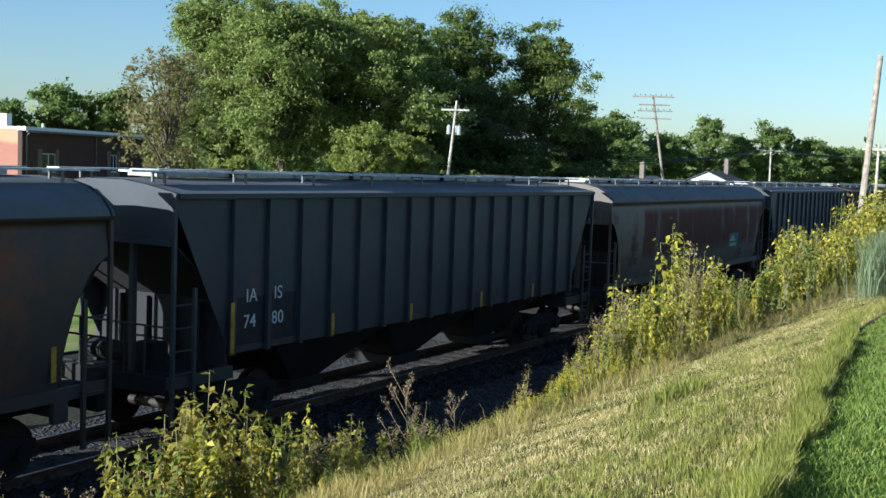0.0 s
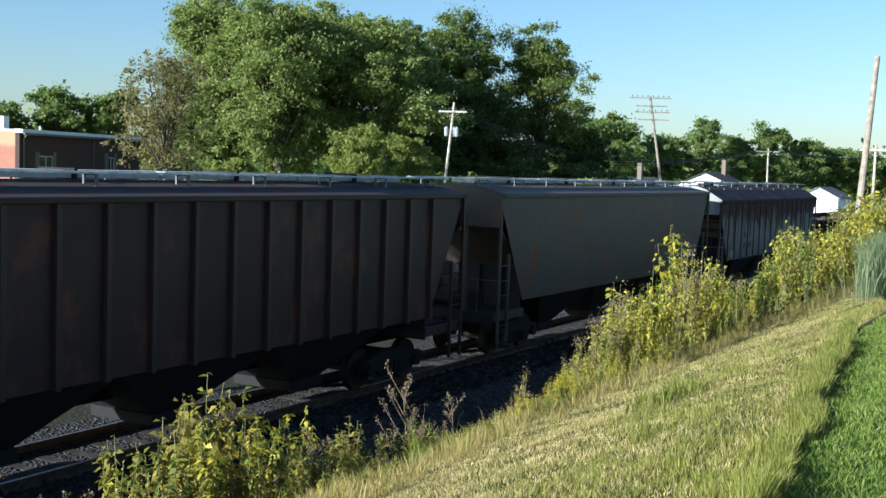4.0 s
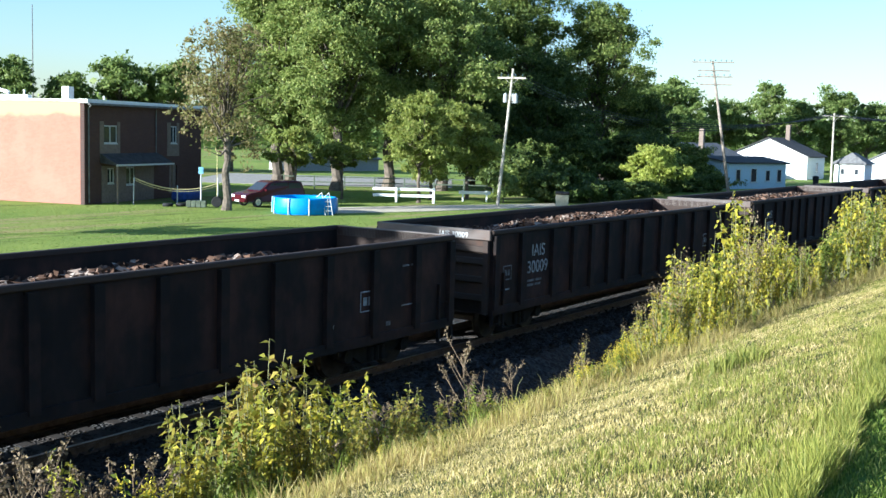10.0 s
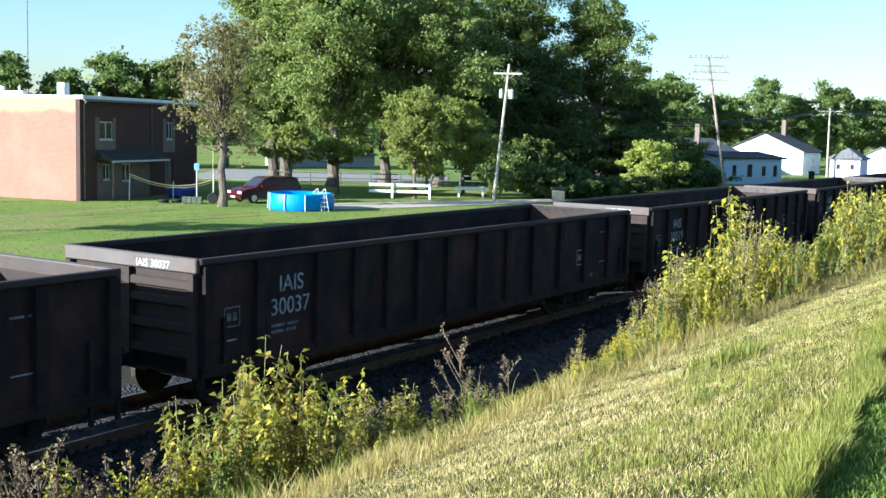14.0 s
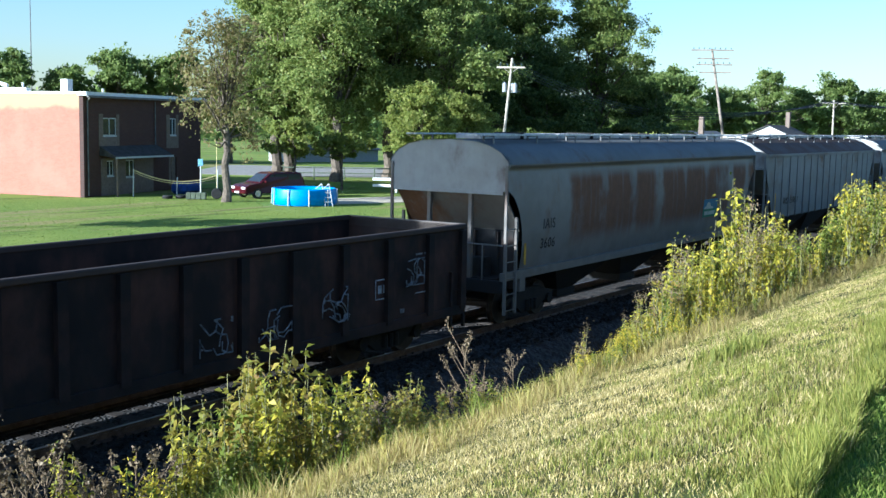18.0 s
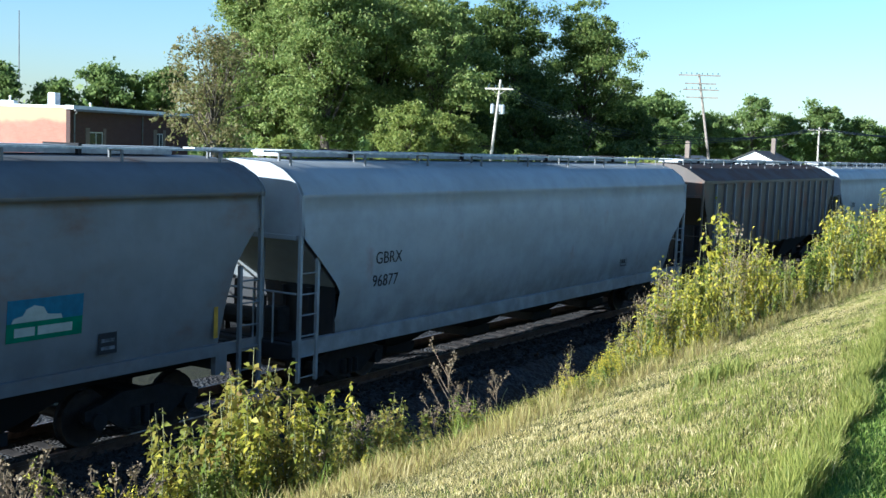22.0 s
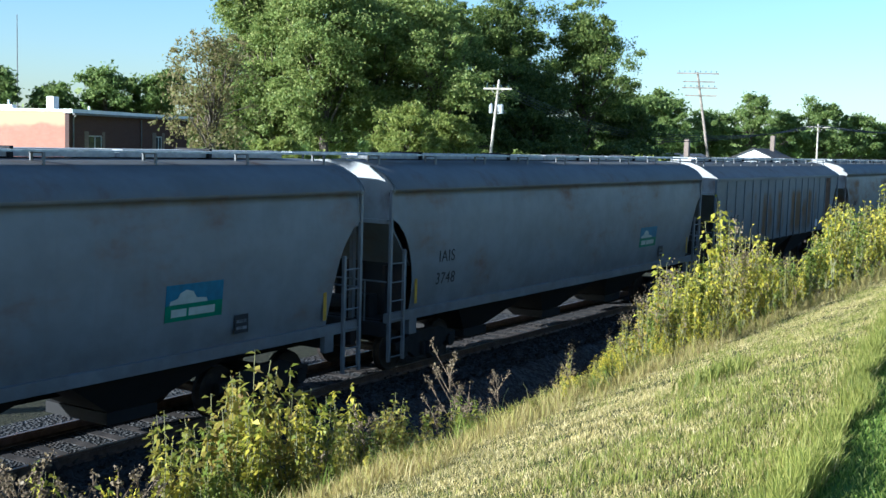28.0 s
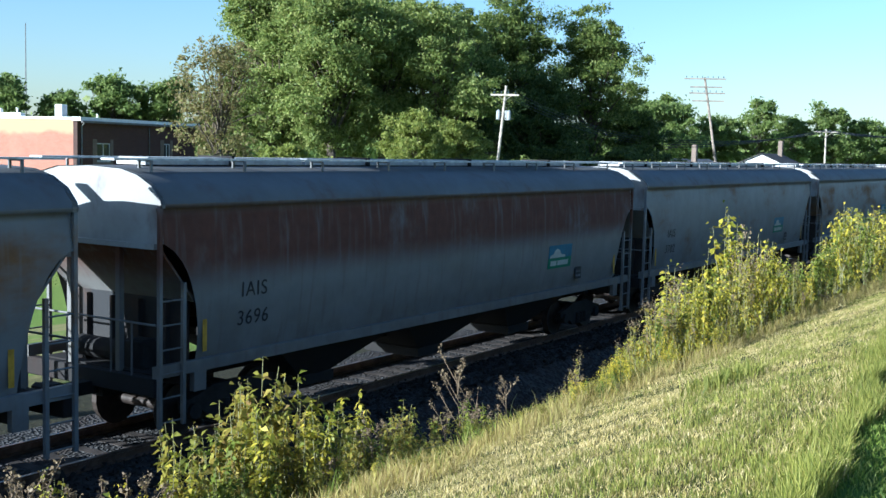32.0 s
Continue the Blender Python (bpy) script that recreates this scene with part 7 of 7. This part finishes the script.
def weed_meshes(seed, leaves, tall=1.6, count=170, leaf=0.05, top=None, top_count=0, branches=5, spread=0.16):
    """A stem with side shoots, leaves along them and, if asked, a flower or seed head; returns the meshes."""
    rng = np.random.default_rng(seed)
    bm = bmesh.new()
    tips, paths = [], []
    k = 1 + branches
    for i in range(k):
        a = rng.uniform(0, math.tau)
        z0 = 0 if i == 0 else tall * rng.uniform(0.05, 0.5)
        z1 = tall * (1.0 if i == 0 else rng.uniform(0.55, 0.97))
        r0 = 0.0 if i == 0 else spread * 0.4
        p0 = Vector((r0 * math.cos(a), r0 * math.sin(a), z0))
        r = rng.uniform(0.3, 1.0) * spread * (1.5 if i else 0.5)
        p1 = Vector((r * math.cos(a), r * math.sin(a), z1))
        mid = p0.lerp(p1, 0.5) + Vector((rng.normal() * 0.03, rng.normal() * 0.03, 0))
        rod(bm, Vector((0, 0, max(0, z0 - 0.08))) if i else p0, mid, 0.008, 0.006, 4)
        rod(bm, mid, p1, 0.006, 0.003, 4)
        paths.append((p0, mid, p1))
        tips.append(p1)
    stem = bpy.data.meshes.new("stem")
    bm.to_mesh(stem)
    bm.free()
    pts, ways = [], []
    for i in range(count):
        p0, mid, p1 = paths[rng.integers(len(paths))]
        f = rng.uniform(0.04, 1.0) ** 0.7
        f = 0.55 * f + 0.45 * round(f * 9) / 9
        p = p0.lerp(mid, f * 2) if f < 0.5 else mid.lerp(p1, f * 2 - 1)
        a = rng.uniform(0, math.tau)
        pts.append(np.array(p) + rng.normal(size=3) * 0.022)
        ways.append((math.cos(a), math.sin(a), rng.normal() * 0.6 - 0.75 + 0.55 * f))
    v = [hanging_leaves(rng, np.array(pts), np.array(ways), leaf)]
    tmp = mesh_from_arrays("foliage", np.concatenate(v), 4, leaves)
    fol = tmp.data
    bpy.data.objects.remove(tmp)
    head = None
    if top is not None:
        hp = []
        for t in tips:
            for i in range(top_count):
                hp.append(np.array(t) + rng.normal(size=3) * (0.045, 0.045, 0.09) + (0, 0, -0.03))
        tmp = mesh_from_arrays("flower_head", leaf_quads(rng, np.array(hp), 0.016, 0.2, 0.7), 4, top)
        head = tmp.data
        bpy.data.objects.remove(tmp)
    return stem, fol, head


def dry_meshes(seed, tall=1.2):
    """A dead plant: a stem that branches twice, with a small seed head on each twig."""
    rng = np.random.default_rng(seed)
    bm = bmesh.new()
    tips = []
    top = Vector((rng.normal() * 0.06, rng.normal() * 0.06, tall))
    rod(bm, (0, 0, 0), top, 0.009, 0.004, 5)
    tips.append(top)
    for i in range(9):
        f = rng.uniform(0.3, 0.95)
        a = rng.uniform(0, math.tau)
        start = Vector((0, 0, 0)).lerp(top, f)
        ln = tall * rng.uniform(0.18, 0.42) * (1.25 - 0.6 * f)
        end = start + Vector((math.cos(a) * 0.6, math.sin(a) * 0.6, 0.85)) * ln
        rod(bm, start, end, 0.006, 0.0035, 4)
        tips.append(end)
        for j in range(3):
            g = rng.uniform(0.4, 0.95)
            b = a + rng.normal() * 0.9
            q = start.lerp(end, g)
            e = q + Vector((math.cos(b) * 0.5, math.sin(b) * 0.5, 0.8)) * ln * 0.4
            rod(bm, q, e, 0.004, 0.0025, 4)
            tips.append(e)
    stem = bpy.data.meshes.new("stem")
    bm.to_mesh(stem)
    bm.free()
    hp = [np.array(t) + rng.normal(size=3) * 0.016 for t in tips for _ in range(9)]
    tmp = mesh_from_arrays("seed_head", leaf_quads(rng, np.array(hp), 0.015, 0.2, 0.75), 4, L_SEED)
    head = tmp.data
    bpy.data.objects.remove(tmp)
    return stem, None, head


def plant(kind, meshes, x, y, scale, turn, label, stem_mat, head_name="flower_head", group="weeds on the bank", wide=1.0):
    p = holder(kind, Matrix.Translation((x, y, ground_height(x, y) - 0.02)) @ Matrix.Rotation(turn, 4, 'Z'))
    tagged(p, label, "weed", group)
    s = Matrix.Diagonal((scale * wide, scale * wide, scale, 1))
    for name, me in zip(("stem", "foliage", head_name), meshes):
        if me is None:
            continue
        if not me.materials:
            me.materials.append(stem_mat)
        o = new(name, me)
        o.parent = p
        o.matrix_basis = s
        o["kind"] = "stuff"
    return p


FAR = {}


def heap(meshes, m):
    """Adds a plant to the joined far growth."""
    rot, shift = np.array(m.to_3x3()), np.array(m.translation)
    for key, me in (("stem", meshes[0]), (meshes[1].materials[0].name, meshes[1])):
        co = np.empty(len(me.vertices) * 3, np.float32)
        me.vertices.foreach_get("co", co)
        ix = np.empty(len(me.loops), np.int32)
        me.loops.foreach_get("vertex_index", ix)
        FAR.setdefault(key, []).append(co.reshape(-1, 3)[ix] @ rot.T + shift)


def build_weeds():
    r = random.Random(12)
    green = [weed_meshes(100 + i, (L_WEED, L_WEED2, L_WEED, L_DEEP, L_WEED2, L_WEED)[i], 1.6, 340, 0.040, branches=7, spread=0.16) for i in range(6)]
    bushy = [weed_meshes(160 + i, (L_WEED, L_WEED, L_WEED, L_DEEP, L_WEED2, L_WEED)[i], 1.6, 330, 0.041, branches=7, spread=0.17) for i in range(6)]
    lime = [weed_meshes(120, L_LIME, 1.0, 150, 0.055, branches=4)]
    gold = [weed_meshes(130 + i, L_DEEP, 1.0, 150, 0.038, L_GOLD, 48, branches=7, spread=0.26) for i in range(2)]
    dry = [dry_meshes(140 + i) for i in range(3)]
    seedy = [weed_meshes(150 + i, L_WEED2, 1.5, 130, 0.04, L_SEED, 40, branches=5) for i in range(2)]
    tall = "tall yellow-green leafy weed on the bank"
    # the near clump
    for i in range(46):
        x = r.uniform(5.9, 11.0)
        y = r.uniform(6.7, 8.2)
        want = 2.2 - 0.55 * abs((x * 7.4 / y - 8.2) / 2.4) ** 1.5 + r.uniform(-0.75, 0.14)
        h = max(0.6, want - ground_height(x, y))
        kind = r.randrange(6)
        plant("leafy_weed", green[kind], x, y, h / 1.6, r.uniform(0, 6.3), tall if kind in (0, 2, 5) else "tall weed with turning brown and yellow leaves", M_STEM)
    plant("leafy_weed", lime[0], 9.5, 6.62, 0.55, 1.0, "bright lime-green leafy weed", M_STEM)
    # low mixed growth between the clumps
    for i in range(90):
        x = r.uniform(5.6, 15.0)
        y = r.uniform(6.5, 8.0)
        k = r.random()
        if k < 0.13:
            plant("dry_weed", dry[r.randrange(3)], x, y, r.uniform(0.45, 0.85), r.uniform(0, 6.3), "dry brown weed with seed heads", M_DRYSTEM, "seed_head")
        elif k < 0.92:
            plant("leafy_weed", green[r.choice((1, 3, 4, 3))], x, y, r.uniform(0.28, 0.55) * (1.0 if x < 11.5 else 0.7), r.uniform(0, 6.3), "low green weed among dry grass", M_STEM)
        else:
            plant("seeding_weed", seedy[r.randrange(2)], x, y, r.uniform(0.4, 0.7), r.uniform(0, 6.3), "seeding weed with brown heads", M_STEM, "seed_head")
    plant("dry_weed", dry[0], 12.3, 7.5, 1.15, 0.4, "branched dry brown weed with seed heads", M_DRYSTEM, "seed_head", wide=0.9)
    plant("dry_weed", dry[1], 12.6, 7.6, 1.0, 2.4, "branched dry brown weed with seed heads", M_DRYSTEM, "seed_head")
    # a tangle of low growth on the slope, right of the near clump
    for i in range(64):
        x, y = r.uniform(9.3, 14.2), r.uniform(6.2, 7.4)
        u = x * 6.6 / y
        want = 1.70 - 0.17 * (u - 9.4) + 0.12 * max(0.0, u - 12.0) + r.uniform(-0.5, 0.02)
        h = max(0.2, want - ground_height(x, y))
        k = r.random()
        if k < 0.62:
            plant("leafy_weed", green[r.choice((1, 3, 4, 4))], x, y, h / 1.6, r.uniform(0, 6.3), "low weed with brown and green leaves", M_STEM, wide=1.25)
        elif k < 0.8:
            plant("dry_weed", dry[r.randrange(3)], x, y, h / 1.25, r.uniform(0, 6.3), "dry brown weed with seed heads", M_DRYSTEM, "seed_head")
        else:
            plant("seeding_weed", seedy[r.randrange(2)], x, y, h / 1.5, r.uniform(0, 6.3), "seeding weed with brown heads", M_STEM, "seed_head", wide=1.2)
    for i in range(70):
        x, y = r.uniform(8.2, 15.5), r.uniform(5.45, 6.25)
        heap(green[r.choice((0, 1, 3, 4, 4))], Matrix.Translation((x, y, ground_height(x, y))) @ Matrix.Rotation(r.uniform(0, 6.3), 4, 'Z') @ Matrix.Diagonal((0.34, 0.34, r.uniform(0.10, 0.25), 1)))
    # goldenrod
    for i in range(16):
        x, y = r.uniform(12.4, 15.8), r.uniform(5.5, 6.3)
        plant("goldenrod", gold[i % 2], x, y, r.uniform(0.36, 0.56), r.uniform(0, 6.3), "goldenrod with yellow flower heads", M_STEM)
    for x, y, s in ((6.05, 7.0, 1.05), (6.3, 6.9, 0.85), (5.75, 7.1, 0.9)):
        plant("goldenrod", gold[0], x, y, s, r.uniform(0, 6.3), "goldenrod with yellow flower heads", M_STEM)
    # the dead stalks at the near corner
    for i in range(24):
        x, y = r.uniform(4.9, 6.7), r.uniform(7.2, 8.6)
        plant("dry_weed", dry[i % 3], x, y, r.uniform(0.8, 1.25), r.uniform(0, 6.3), "dead grey-brown weed with seed heads", M_DRYSTEM, "seed_head")
    # the tall thicket towards the pole: crest of distance along the bank and height, seen over the line y = 6.2
    crest = ((13.6, 1.75), (14.3, 2.05), (15.2, 2.45), (15.9, 2.95), (16.6, 2.80), (17.4, 3.0), (18.0, 3.5), (18.6, 3.68), (19.4, 3.2), (21.3, 3.1), (22.6, 2.75), (24.2, 2.7), (25.6, 3.15), (26.8, 3.55), (28.5, 3.3), (33.0, 3.95), (38.7, 4.35), (48.0, 4.3))
    for i in range(225):
        x = 13.0 + 32 * r.random() ** 1.3
        y = r.uniform(5.75, 7.7)
        u = x * 6.2 / y
        if u < 13.6:
            continue
        top = crest[-1][1]
        for (xa, za), (xb, zb) in zip(crest, crest[1:]):
            if xa <= u <= xb:
                top = za + (zb - za) * (u - xa) / (xb - xa)
        top = 4.6 - (4.6 - top) * y / 6.2
        h = max(0.5, (top - ground_height(x, y)) * (1.06 - 0.55 * r.random() ** 1.3))
        k = r.random()
        j = r.choice((0, 2, 5, 0, 2, 3, 1)) if u < 22 or u > 30 else r.choice((3, 3, 4, 0, 1))
        if x > 20.5:
            heap(bushy[j], Matrix.Translation((x, y, ground_height(x, y))) @ Matrix.Rotation(r.uniform(0, 6.3), 4, 'Z') @ Matrix.Diagonal((h / 1.6 * 0.85, h / 1.6 * 0.85, h / 1.6, 1)))
        elif k < 0.86:
            plant("leafy_weed", bushy[j], x, y, h / 1.6, r.uniform(0, 6.3), tall, M_STEM, wide=0.85)
        else:
            plant("seeding_weed", seedy[r.randrange(2)], x, y, h / 1.5, r.uniform(0, 6.3), "tall seeding weed with brown heads", M_STEM, "seed_head")
    # brown seed spires that stand out of the thicket
    for x, y, h in ((18.3, 5.9, 1.55), (18.9, 5.95, 1.5), (19.5, 5.9, 1.45), (20.1, 6.0, 1.6), (20.6, 5.9, 1.3), (17.6, 5.85, 1.3), (21.6, 5.9, 1.2)):
        plant("seeding_weed", seedy[r.randrange(2)], x, y, h / 1.5, r.uniform(0, 6.3), "seeding weed with pinkish brown spires", M_STEM, "seed_head", wide=0.6)
    # low growth in front of the thicket
    for i in range(70):
        x, y = 13.4 + 22 * r.random() ** 1.4, r.uniform(5.3, 5.9)
        if x < 15 and y > 5.6:
            continue
        k = r.random()
        if k < 0.7:
            heap(green[r.randrange(6)], Matrix.Translation((x, y, ground_height(x, y))) @ Matrix.Rotation(r.uniform(0, 6.3), 4, 'Z') @ Matrix.Scale(r.uniform(0.12, 0.34), 4))
        else:
            plant("dry_weed", dry[r.randrange(3)], x, y, r.uniform(0.25, 0.5), r.uniform(0, 6.3), "low dry brown weed at the foot of the thicket", M_DRYSTEM, "seed_head")
    far = holder("weed_thicket")
    tagged(far, "thicket of tall yellow-green weeds farther along the bank", "weeds", kind="stuff")
    for name, chunks in FAR.items():
        mesh_from_arrays("stems" if name == "stem" else "foliage", np.concatenate(chunks), 4, M_STEM if name == "stem" else bpy.data.materials[name], far)["kind"] = "stuff"
    # thin bare stalks
    for i, (x, y, h, lean) in enumerate(((9.9, 7.9, 1.25, 0.25), (11.2, 7.9, 1.15, 0.3), (11.4, 7.8, 0.9, 0.25), (13.3, 7.7, 0.75, -0.1), (14.2, 7.4, 0.8, 0.2), (13.9, 7.8, 0.9, -0.35), (10.5, 6.2, 0.35, 1.1), (15.0, 7.2, 0.9, 0.2))):
        p = holder("bare_stalk", pose(x, y, ground_height(x, y) - 0.02))
        tagged(p, "thin bare straw-coloured stalk", "weed", "bare stalks")
        bm = bmesh.new()
        a = Vector((0, 0, 0))
        for q in (Vector((lean * 0.25 * -0.6, 0, h * 0.5)), Vector((lean * -0.7, 0.02, h * 0.9)), Vector((lean * -1.1, 0.03, h))):
            rod(bm, a, q, 0.007, 0.005, 4)
            a = q
        part("stalk", bm, M_STEM, p)


build_weeds()


# ---- what moves: the train at a steady 15.2 m/s, and its wheels ----
SPEED = 15.2


def motions():
    for car in CARS:
        x0 = car["x0"]
        walk(car, [(t, pose(x0 - SPEED * t, TRACK_Y, 0)) for t in (0, 8, 16, 24, 32)])
    for s, wheels in WHEELS.items():
        turn = -math.degrees(SPEED / FPS / 0.42)
        walk(wheels[0], [(i / FPS, pose(s * 0.89, 0, 0.42, 0, turn * i, 0)) for i in range(32 * FPS + 1)])
        keyed = wheels[0].animation_data
        for w in wheels[1:]:
            w.rotation_mode = "QUATERNION"
            w.animation_data_create()
            w.animation_data.action = keyed.action
            w.animation_data.action_slot = keyed.action_slot


motions()
